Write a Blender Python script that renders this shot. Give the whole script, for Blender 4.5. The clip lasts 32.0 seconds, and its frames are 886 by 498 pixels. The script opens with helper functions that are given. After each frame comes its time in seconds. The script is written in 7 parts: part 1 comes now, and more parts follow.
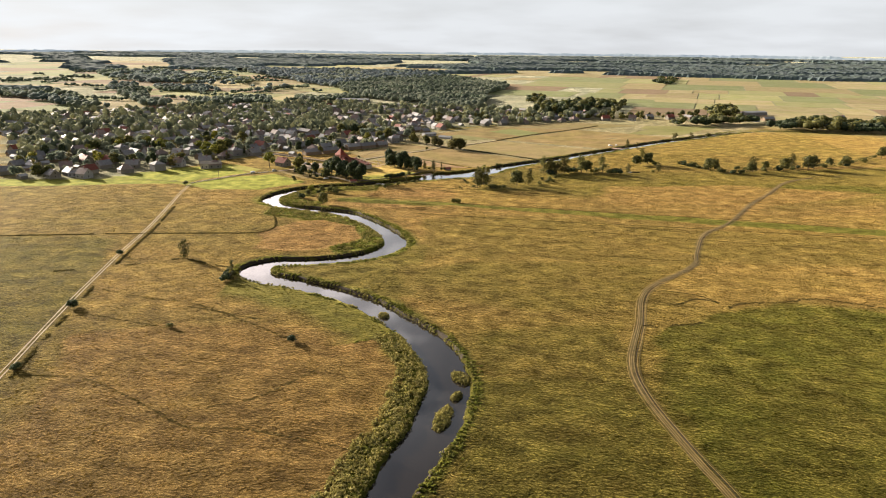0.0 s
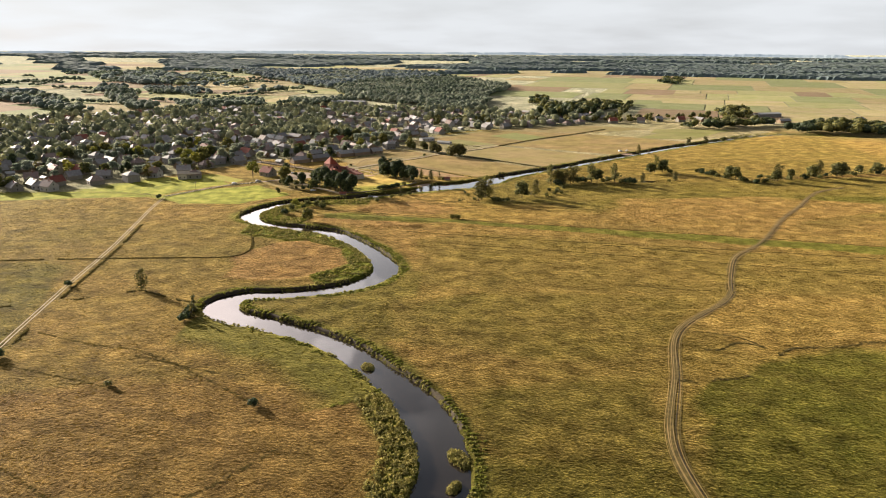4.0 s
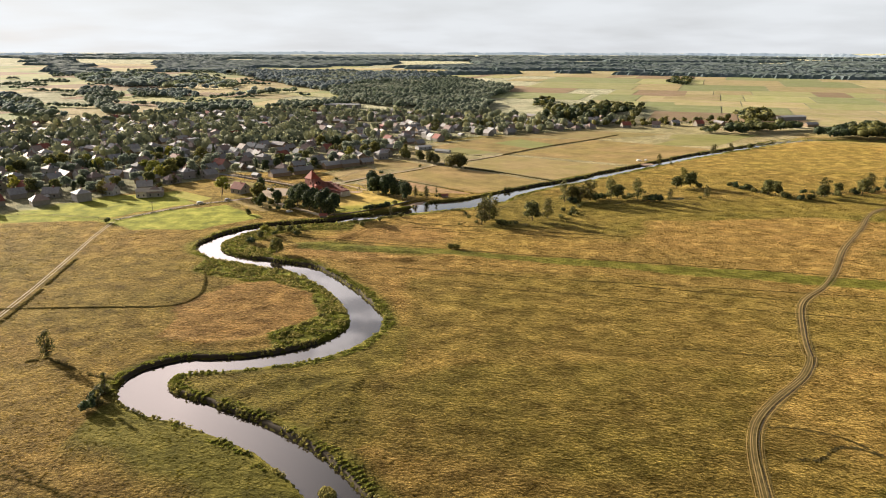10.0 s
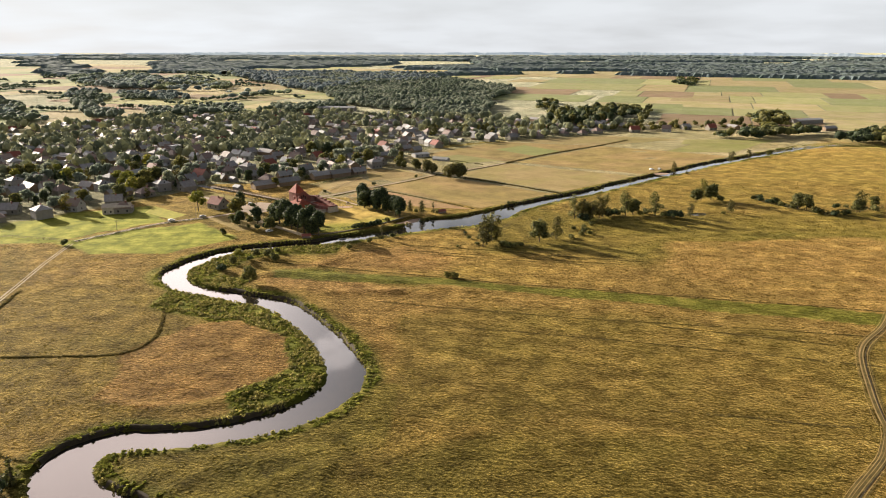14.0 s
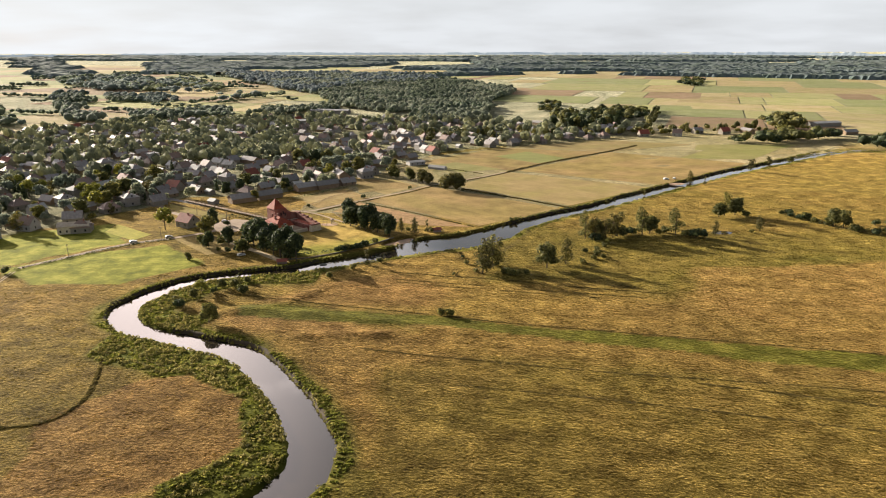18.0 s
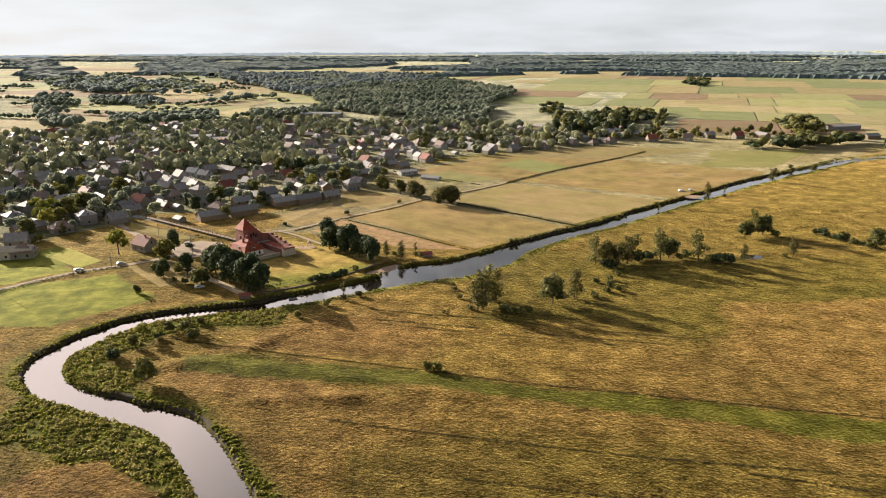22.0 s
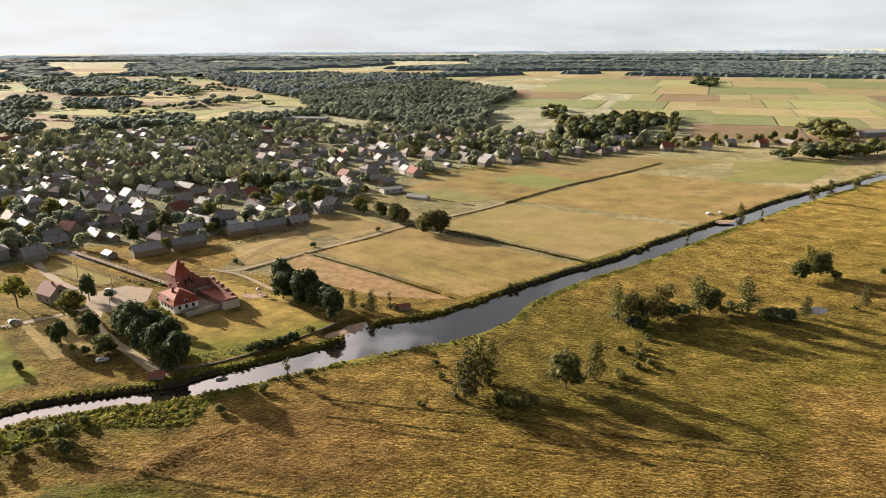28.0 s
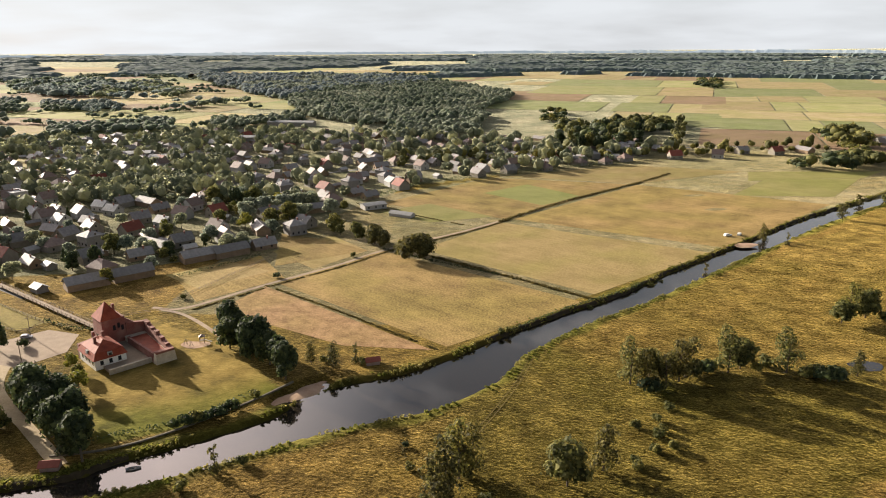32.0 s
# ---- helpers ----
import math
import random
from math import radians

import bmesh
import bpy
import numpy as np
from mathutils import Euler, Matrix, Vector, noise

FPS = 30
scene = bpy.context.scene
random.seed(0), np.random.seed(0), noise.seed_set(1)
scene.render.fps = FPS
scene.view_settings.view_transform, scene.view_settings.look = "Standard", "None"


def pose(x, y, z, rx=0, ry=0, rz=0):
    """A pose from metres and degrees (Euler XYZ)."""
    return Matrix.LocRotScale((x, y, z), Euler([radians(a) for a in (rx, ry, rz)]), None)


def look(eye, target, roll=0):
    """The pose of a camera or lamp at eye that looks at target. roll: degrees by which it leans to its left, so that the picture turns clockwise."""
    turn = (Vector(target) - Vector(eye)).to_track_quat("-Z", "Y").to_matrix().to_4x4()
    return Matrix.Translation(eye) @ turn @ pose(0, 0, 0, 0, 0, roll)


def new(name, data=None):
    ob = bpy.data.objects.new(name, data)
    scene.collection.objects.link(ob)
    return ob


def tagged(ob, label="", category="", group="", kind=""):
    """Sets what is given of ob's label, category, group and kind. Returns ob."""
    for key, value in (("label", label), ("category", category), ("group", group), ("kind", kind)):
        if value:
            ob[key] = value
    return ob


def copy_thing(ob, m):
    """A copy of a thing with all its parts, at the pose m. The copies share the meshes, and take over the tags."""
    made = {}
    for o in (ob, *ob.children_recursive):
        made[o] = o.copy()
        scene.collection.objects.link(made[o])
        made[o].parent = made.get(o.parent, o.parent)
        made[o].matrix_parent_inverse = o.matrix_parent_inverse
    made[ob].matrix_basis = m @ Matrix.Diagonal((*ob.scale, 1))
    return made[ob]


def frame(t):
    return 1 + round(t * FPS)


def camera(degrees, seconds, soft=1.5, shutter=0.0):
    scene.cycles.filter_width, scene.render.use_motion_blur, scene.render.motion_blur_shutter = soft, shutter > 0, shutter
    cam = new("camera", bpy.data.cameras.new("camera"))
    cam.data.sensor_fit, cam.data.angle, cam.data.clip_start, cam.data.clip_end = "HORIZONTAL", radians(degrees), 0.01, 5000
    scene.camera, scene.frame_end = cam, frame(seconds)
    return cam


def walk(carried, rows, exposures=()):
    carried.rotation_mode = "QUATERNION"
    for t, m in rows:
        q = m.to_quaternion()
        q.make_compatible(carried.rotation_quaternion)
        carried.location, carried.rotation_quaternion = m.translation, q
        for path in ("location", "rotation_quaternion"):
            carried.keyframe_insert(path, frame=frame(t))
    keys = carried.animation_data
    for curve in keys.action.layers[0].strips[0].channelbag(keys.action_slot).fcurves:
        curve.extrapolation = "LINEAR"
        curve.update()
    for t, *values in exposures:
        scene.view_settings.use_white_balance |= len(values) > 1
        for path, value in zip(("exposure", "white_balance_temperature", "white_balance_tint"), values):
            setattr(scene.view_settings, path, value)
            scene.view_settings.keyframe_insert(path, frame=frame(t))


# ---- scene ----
cam = camera(62.0, 32.0, soft=1.0)
PATH = [
    (0, (3.119, -6.08, 114.621), (3.049, -4.158, 114.07), 0.5),
    (6, (3.137, 75.18, 112.45), (3.063, 77.101, 111.899), 0.2),
    (9, (2.811, 115.912, 110.701), (2.735, 117.834, 110.151), 0.1),
    (13, (2.884, 166.775, 110.786), (2.806, 168.696, 110.236), 0.0),
    (19, (4.587, 245.468, 109.551), (4.507, 247.389, 109.001), -0.2),
    (23, (7.417, 299.996, 108.911), (7.336, 301.917, 108.36), -0.3),
    (24, (7.757, 313.966, 108.893), (7.678, 315.887, 108.341), -0.2),
    (28, (11.265, 368.374, 107.639), (11.184, 370.295, 107.087), -0.4),
    (32, (17.133, 421.638, 107.704), (17.053, 423.558, 107.151), -0.4),
]
walk(cam, [(t, look(eye, target, roll)) for t, eye, target, roll in PATH])

# ---- light ----
SUN_EL, SUN_AZ = 14.2, 308.5
sun_way = (math.sin(radians(SUN_AZ)) * math.cos(radians(SUN_EL)), math.cos(radians(SUN_AZ)) * math.cos(radians(SUN_EL)), math.sin(radians(SUN_EL)))
world = bpy.data.worlds.new("world")
scene.world = world
world.use_nodes = True
wn, wl = world.node_tree.nodes, world.node_tree.links
wn.clear()
w_out, w_bg, w_sky = wn.new("ShaderNodeOutputWorld"), wn.new("ShaderNodeBackground"), wn.new("ShaderNodeTexSky")
w_sky.sky_type, w_sky.sun_disc = "NISHITA", False
w_sky.sun_elevation, w_sky.sun_rotation = radians(SUN_EL), radians(SUN_AZ)
w_sky.dust_density, w_sky.altitude = 1.0, 100
# thin broken cloud over the whole sky
w_geo, w_sep, w_div = wn.new("ShaderNodeTexCoord"), wn.new("ShaderNodeSeparateXYZ"), wn.new("ShaderNodeVectorMath")
w_add, w_comb, w_noise, w_ramp, w_mix = (wn.new("ShaderNodeMath"), wn.new("ShaderNodeCombineXYZ"), wn.new("ShaderNodeTexNoise"),
                                         wn.new("ShaderNodeValToRGB"), wn.new("ShaderNodeMix"))
w_div.operation = "DIVIDE"
w_add.inputs[1].default_value = 0.16
wl.new(w_geo.outputs["Generated"], w_sep.inputs[0])
wl.new(w_sep.outputs["Z"], w_add.inputs[0])
for k in range(3):
    wl.new(w_add.outputs[0], w_comb.inputs[k])
wl.new(w_geo.outputs["Generated"], w_div.inputs[0])
wl.new(w_comb.outputs[0], w_div.inputs[1])
wl.new(w_div.outputs[0], w_noise.inputs["Vector"])
w_noise.inputs["Scale"].default_value, w_noise.inputs["Detail"].default_value = 1.1, 5
w_noise.inputs["Roughness"].default_value = 0.48
w_ramp.color_ramp.elements[0].position, w_ramp.color_ramp.elements[1].position = 0.30, 0.62
wl.new(w_noise.outputs["Fac"], w_ramp.inputs[0])
w_mix.data_type = "RGBA"
# the cloud layer looks denser towards the horizon, thin overhead
w_rise = wn.new("ShaderNodeMapRange")
w_rise.inputs["From Min"].default_value, w_rise.inputs["From Max"].default_value = 0.12, 0.50
w_rise.inputs["To Min"].default_value, w_rise.inputs["To Max"].default_value = 1.0, 0.12
wl.new(w_sep.outputs["Z"], w_rise.inputs["Value"])
w_low = wn.new("ShaderNodeMapRange")
w_low.inputs["To Min"].default_value, w_low.inputs["To Max"].default_value = 0.93, 0.99
wl.new(w_ramp.outputs["Color"], w_low.inputs["Value"])
def w_range(value, lo, hi, to_lo, to_hi):
    """Maps a value of the sky from lo..hi to to_lo..to_hi."""
    r = wn.new("ShaderNodeMapRange")
    r.inputs["From Min"].default_value, r.inputs["From Max"].default_value = lo, hi
    r.inputs["To Min"].default_value, r.inputs["To Max"].default_value = to_lo, to_hi
    wl.new(value, r.inputs["Value"])
    return r


def w_math(kind, a, b):
    q = wn.new("ShaderNodeMath")
    q.operation = kind
    for k, v in enumerate((a, b)):
        if isinstance(v, (int, float)):
            q.inputs[k].default_value = v
        else:
            wl.new(v, q.inputs[k])
    return q.outputs[0]


# thin cloud glows round the sun, gated to start just above the camera's view
w_dot = wn.new("ShaderNodeVectorMath")
w_dot.operation = "DOT_PRODUCT"
w_dot.inputs[1].default_value = sun_way
wl.new(w_geo.outputs["Generated"], w_dot.inputs[0])
w_round = w_range(w_dot.outputs["Value"], 0.67, 0.88, 0.0, 1.0).outputs[0]
w_glow = w_math("MULTIPLY", w_round, w_range(w_sep.outputs["Z"], 0.055, 0.17, 0.0, 1.0).outputs[0])
w_piece = wn.new("ShaderNodeTexNoise")
w_piece.inputs["Scale"].default_value, w_piece.inputs["Detail"].default_value = 5.0, 4
wl.new(w_div.outputs[0], w_piece.inputs["Vector"])
w_loose = w_math("MULTIPLY", w_range(w_piece.outputs["Fac"], 0.41, 0.55, 0.0, 0.95).outputs[0], w_range(w_sep.outputs["Z"], 0.42, 0.55, 1.0, 0.12).outputs[0])
wl.new(w_math("MAXIMUM", w_loose, w_math("MULTIPLY", w_low.outputs[0], w_math("MAXIMUM", w_rise.outputs[0], w_glow))), w_mix.inputs["Factor"])
w_clear = wn.new("ShaderNodeVectorMath")
w_clear.operation, w_clear.inputs["Scale"].default_value = "SCALE", 0.6
wl.new(w_sky.outputs[0], w_clear.inputs[0])
wl.new(w_clear.outputs[0], w_mix.inputs["A"])
# higher up the cloud breaks into darker and lighter pieces
w_tone = w_range(w_ramp.outputs["Color"], 0.0, 1.0, 0.82, 1.06)
wl.new(w_range(w_sep.outputs["Z"], 0.12, 0.32, 0.92, 0.75).outputs[0], w_tone.inputs["To Min"])
# bright band out of sight above the camera's view, set from the river's reflections
w_band = w_math("MULTIPLY", w_math("MULTIPLY", w_range(w_sep.outputs["Z"], 0.055, 0.10, 0.0, 1.0).outputs[0], w_range(w_sep.outputs["Z"], 0.16, 0.26, 1.3, 0.0).outputs[0]),
                w_range(w_dot.outputs["Value"], 0.25, 0.60, 0.0, 1.0).outputs[0])
w_bright = w_math("ADD", w_band, w_math("ADD", w_math("MULTIPLY", w_glow, 4.2), w_math("ADD", w_math("MULTIPLY", w_round, 0.12), 1.0)))
w_col, w_warm = wn.new("ShaderNodeVectorMath"), wn.new("ShaderNodeMix")
w_col.operation, w_warm.data_type = "SCALE", "RGBA"
w_warm.inputs["A"].default_value, w_warm.inputs["B"].default_value = (6.25, 6.45, 6.7, 1), (7.3, 6.3, 6.0, 1)
wl.new(w_glow, w_warm.inputs["Factor"])
wl.new(w_warm.outputs["Result"], w_col.inputs[0])
wl.new(w_math("MULTIPLY", w_tone.outputs[0], w_bright), w_col.inputs["Scale"])
wl.new(w_col.outputs[0], w_mix.inputs["B"])
wl.new(w_mix.outputs["Result"], w_bg.inputs["Color"])
w_bg.inputs["Strength"].default_value = 0.041
wl.new(w_bg.outputs[0], w_out.inputs[0])

sun = new("sun", bpy.data.lights.new("sun", "SUN"))
sun.data.energy, sun.data.angle, sun.data.color = 5.0, radians(0.6), (1.0, 0.89, 0.73)
sd = Vector(sun_way)
sun.matrix_world = look(sd * 300, (0, 0, 0))
scene.view_settings.exposure = 1.58


# ---- plan helpers ----
def vnoise(x, y, size, seed=0):
    """Smooth value noise from 0 to 1 on arrays."""
    x, y = np.asarray(x, float) / size, np.asarray(y, float) / size
    xi, yi = np.floor(x), np.floor(y)
    fx, fy = x - xi, y - yi
    fx, fy = fx * fx * (3 - 2 * fx), fy * fy * (3 - 2 * fy)

    def h(a, b):
        v = np.sin(a * 127.1 + b * 311.7 + seed * 74.7) * 43758.5453
        return v - np.floor(v)
    return (h(xi, yi) * (1 - fx) + h(xi + 1, yi) * fx) * (1 - fy) + (h(xi, yi + 1) * (1 - fx) + h(xi + 1, yi + 1) * fx) * fy


def smooth(a, b, v):
    t = np.clip((np.asarray(v, float) - a) / (b - a), 0, 1)
    return t * t * (3 - 2 * t)


def spline(pts, step=2.0):
    """Evenly spaced points on a smooth curve through pts (any width of row)."""
    p = np.array(pts, float)
    p = np.vstack([2 * p[0] - p[1], p, 2 * p[-1] - p[-2]])
    out = []
    for i in range(1, len(p) - 2):
        n = max(2, int(np.hypot(*(p[i + 1] - p[i])[:2]) / step))
        t = np.linspace(0, 1, n, endpoint=False)[:, None]
        a, b, c, d = p[i - 1], p[i], p[i + 1], p[i + 2]
        out.append(0.5 * (2 * b + (c - a) * t + (2 * a - 5 * b + 4 * c - d) * t * t + (3 * b - a - 3 * c + d) * t ** 3))
    return np.vstack(out + [p[-2:-1]])


def inside(x, y, poly):
    x, y = np.asarray(x, float), np.asarray(y, float)
    r = np.zeros(x.shape, bool)
    n = len(poly)
    for i in range(n):
        (x1, y1), (x2, y2) = poly[i], poly[(i + 1) % n]
        if y1 != y2:
            r ^= ((y1 > y) != (y2 > y)) & (x < (x2 - x1) * (y - y1) / (y2 - y1) + x1)
    return r


# ---- the river: centre line x, y, width ----
RIVER_NEAR = [(-20, -230, 13), (-52, -140, 13), (-58, -50, 13), (-42, 40, 13), (-28, 110, 12), (-17, 158, 12), (-13, 176, 14), (-7, 193, 15), (-4, 213, 15), (-3, 232, 14), (-10, 256, 15),
              (-24, 281, 13), (-49, 310, 12), (-77, 328, 13), (-98, 338, 15), (-106, 350, 16), (-100, 363, 13), (-77, 368, 11), (-55, 378, 13),
              (-42, 395, 13), (-40, 412, 13), (-47, 430, 12), (-56, 446, 12), (-78, 475, 13), (-104, 488, 11), (-130, 500, 11)]
RIVER_FAR = [(-142, 516, 12), (-142, 532, 12), (-132, 554, 11), (-117, 566, 10), (-101, 572, 10), (-84, 578, 11), (-69, 588, 14), (-53, 598, 15),
             (-36, 611, 17), (-20, 625, 26), (-2, 634, 27), (16, 649, 23), (30, 669, 17), (56, 696, 13), (86, 722, 13), (124, 762, 14),
             (170, 808, 14), (226, 864, 14), (275, 906, 13), (320, 945, 13), (372, 985, 12), (430, 985, 12), (520, 960, 12), (640, 985, 12)]
river_line = spline(RIVER_NEAR + RIVER_FAR, 2.0)
river_way = np.gradient(river_line[:, :2], axis=0)
river_way /= np.linalg.norm(river_way, axis=1)[:, None]
ISLETS = [(-4, 203, 2.6, 8.5, -10), (1, 232, 2.6, 5.5, 25), (-33, 291, 1.6, 2.6, 40), (0, 218, 1.2, 2.4, -30)]


def river_at(x, y):
    """Distance past the water's edge (negative in the water), side (1: west bank), place along the river in samples."""
    x, y = np.ravel(x).astype(float), np.ravel(y).astype(float)
    d, side, idx = np.empty(len(x)), np.empty(len(x)), np.empty(len(x), int)
    for s in range(0, len(x), 20000):
        dx, dy = x[s:s + 20000, None] - river_line[None, :, 0], y[s:s + 20000, None] - river_line[None, :, 1]
        q = np.sqrt(dx * dx + dy * dy) - river_line[None, :, 2] / 2
        k = np.argmin(q, axis=1)
        r = np.arange(len(k))
        d[s:s + 20000], idx[s:s + 20000] = q[r, k], k
        side[s:s + 20000] = np.sign(river_way[k, 0] * dy[r, k] - river_way[k, 1] * dx[r, k])
    return d, side, idx


def wobble(x, y):
    return (vnoise(x, y, 7, 3) - 0.5) * 1.6 + (vnoise(x, y, 2.6, 4) - 0.5) * 1.0


def land(x, y):
    """Height of the ground away from the river."""
    x, y = np.asarray(x, float), np.asarray(y, float)
    r = np.hypot(x, y - 200)
    z = (vnoise(x, y, 60, 1) - 0.5) * 0.35 * smooth(2500, 900, r)
    z = z + 11.0 * smooth(2900, 5200, r) + (vnoise(x, y, 700, 2) - 0.5) * 8 * smooth(2600, 4200, r)
    return z


# low scroll bars and levees left by the river: a line, height, half width
RIDGES = [([(-75, 336), (-66, 349), (-48, 357), (-38, 361)], 0.5, 3.0), ([(-61, 331), (-51, 343), (-35, 355)], 0.5, 3.0), ([(-43, 320), (-37, 337), (-36, 350)], 0.5, 3.0),
          ([(-88, 341), (-78, 350), (-66, 356)], 0.4, 3.0), ([(-102, 514), (-82, 523), (-62, 549), (-45, 561)], 0.8, 3.5), ([(-60, 492), (-28, 495), (-14, 500), (6, 497)], 0.9, 4.0),
          ([(-96, 520), (-70, 517), (-40, 511), (-8, 504)], 0.5, 3.0), ([(-118, 390), (-104, 384), (-84, 384), (-66, 398)], 0.5, 3.0)]
ridge_lines = [(spline(p, 1.5)[:, :2], h, w) for p, h, w in RIDGES]


def ground_z(x, y):
    x, y = np.asarray(x, float), np.asarray(y, float)
    shape = x.shape
    z = land(x, y).ravel()
    near = ((x > -260) & (x < 700) & (y > -260) & (y < 1040)).ravel()
    if near.any():
        xs, ys = x.ravel()[near], y.ravel()[near]
        d, side, k = river_at(xs, ys)
        d, zn = d + wobble(xs, ys) * 0.6, z[near]
        for c, h, w in ridge_lines:
            lo, hi = c.min(axis=0) - 3 * w, c.max(axis=0) + 3 * w
            q = np.where((xs > lo[0]) & (xs < hi[0]) & (ys > lo[1]) & (ys < hi[1]))[0]
            if len(q):
                e2 = ((xs[q, None] - c[None, :, 0]) ** 2 + (ys[q, None] - c[None, :, 1]) ** 2).min(axis=1)
                zn[q] += h * np.exp(-e2 / (w * w)) * (0.6 + 0.8 * vnoise(xs[q], ys[q], 11, 33))
        cut = smooth(1.1, -0.5, d)
        zz = zn * (1 - cut) - 2.4 * cut
        for ix, iy, a, b, turn in ISLETS:
            c, s = math.cos(radians(turn)), math.sin(radians(turn))
            u, v = (xs - ix) * c + (ys - iy) * s, -(xs - ix) * s + (ys - iy) * c
            zz = np.maximum(zz, -2.4 + 1.5 * smooth(1.25, 0.7, np.hypot(u / a, v / b)))
        # a low beach with its sand bar below the castle lawn
        c, s = math.cos(radians(-42)), math.sin(radians(-42))
        beach = smooth(1.3, 0.9, np.hypot(((xs + 37) * c + (ys - 633) * s) / 4.4, (-(xs + 37) * s + (ys - 633) * c) / 11.0))
        zz = zz * (1 - beach) - 1.7 * beach
        z[near] = zz
    return z.reshape(shape)


VILLAGE = [(-700, 1010), (-560, 860), (-420, 660), (-385, 575), (-301, 586), (-262, 640), (-228, 690), (-200, 745), (-150, 752), (-112, 790), (-82, 825), (-60, 900), (-20, 975), (52, 1020), (140, 1068),
           (210, 1130), (180, 1190), (40, 1235), (-122, 1290), (-302, 1300), (-480, 1190)]
MOUND = [(-122, 424), (-112, 452), (-92, 458), (-70, 440), (-62, 412), (-74, 392), (-98, 382), (-118, 386)]
LAWN = [(-87, 598), (-69, 606), (-43, 633), (-73, 668), (-111, 692), (-124, 662)]
VERGE = [(-420, 540), (-330, 548), (-232, 572), (-218, 596), (-190, 625), (-215, 668), (-262, 640), (-300, 588), (-390, 578)]
GREEN_N = [(-232, 572), (-205, 600), (-165, 622), (-130, 585), (-160, 552), (-200, 548)]
STRIP = [(-96, 527), (-8, 515), (31, 505), (146, 483), (330, 440), (330, 424), (139, 468), (30, 495), (-7, 504), (-92, 512)]


# stretches of meadow that grow differently: outline, green, red-brown
REGIONS = [([(75, 261), (87, 283), (116, 303), (144, 314), (180, 306), (260, 285), (260, -100), (60, -100), (66, 211)], 0.88, 0.0),
           ([(4, 272), (70, 288), (61, 237), (36, 230), (8, 238)], 0.58, 0.14),
           ([(8, 232), (60, 233), (64, 198), (66, -100), (-30, -100), (-3, 172), (4, 208)], 0.72, 0.0),
           ([(98, 337), (131, 384), (214, 370), (240, 318), (180, 308), (147, 318), (111, 302)], 0.05, 0.0),
           ([(-420, 560), (-229, 560), (-212, 470), (-201, 408), (-420, 395)], 0.30, 0.05),
           ([(-420, 395), (-201, 407), (-171, 292), (-150, 100), (-420, 100)], 0.62, 0.0),
           ([(-154, 263), (-93, 278), (-38, 275), (-18, 237), (-27, 194), (-35, 100), (-130, 100), (-140, 201)], 0.04, 0.50),
           ([(-98, 351), (-86, 361), (-39, 366), (-28, 354), (-20, 313), (-54, 316), (-81, 332), (-90, 335)], 0.62, 0.0),
           ([(-33, 354), (16, 378), (103, 368), (84, 318), (40, 296), (-20, 311)], 0.50, 0.12),
           ([(-25, 380), (-28, 470), (30, 478), (250, 425), (230, 380), (103, 372), (16, 380)], 0.40, 0.22),
           ([(-93, 526), (-67, 525), (-40, 518), (-6, 512), (-6, 502), (-26, 500), (-52, 509), (-80, 515)], 0.85, 0.0),
           ([(-90, 529), (-64, 556), (-34, 570), (-7, 551), (-9, 526), (-35, 529), (-62, 528)], 0.0, 0.62),
           ([(-104, 511), (-85, 515), (-51, 508), (-26, 499), (-34, 491), (-56, 490), (-81, 498)], 0.0, 0.62),
           ([(62, 609), (73, 640), (85, 645), (76, 613), (75, 598), (63, 591)], 0.9, 0.0),
           ([(112, 585), (230, 600), (330, 570), (218, 520), (190, 490), (130, 500), (98, 536)], 0.12, 0.45),
           ([(10, 560), (15, 640), (45, 680), (60, 640), (112, 600), (230, 620), (400, 590), (400, 700), (180, 650), (100, 575)], 0.58, 0.12),
           ([(45, 680), (90, 715), (160, 780), (330, 930), (420, 930), (420, 720), (180, 660), (80, 650)], 0.40, 0.22)]


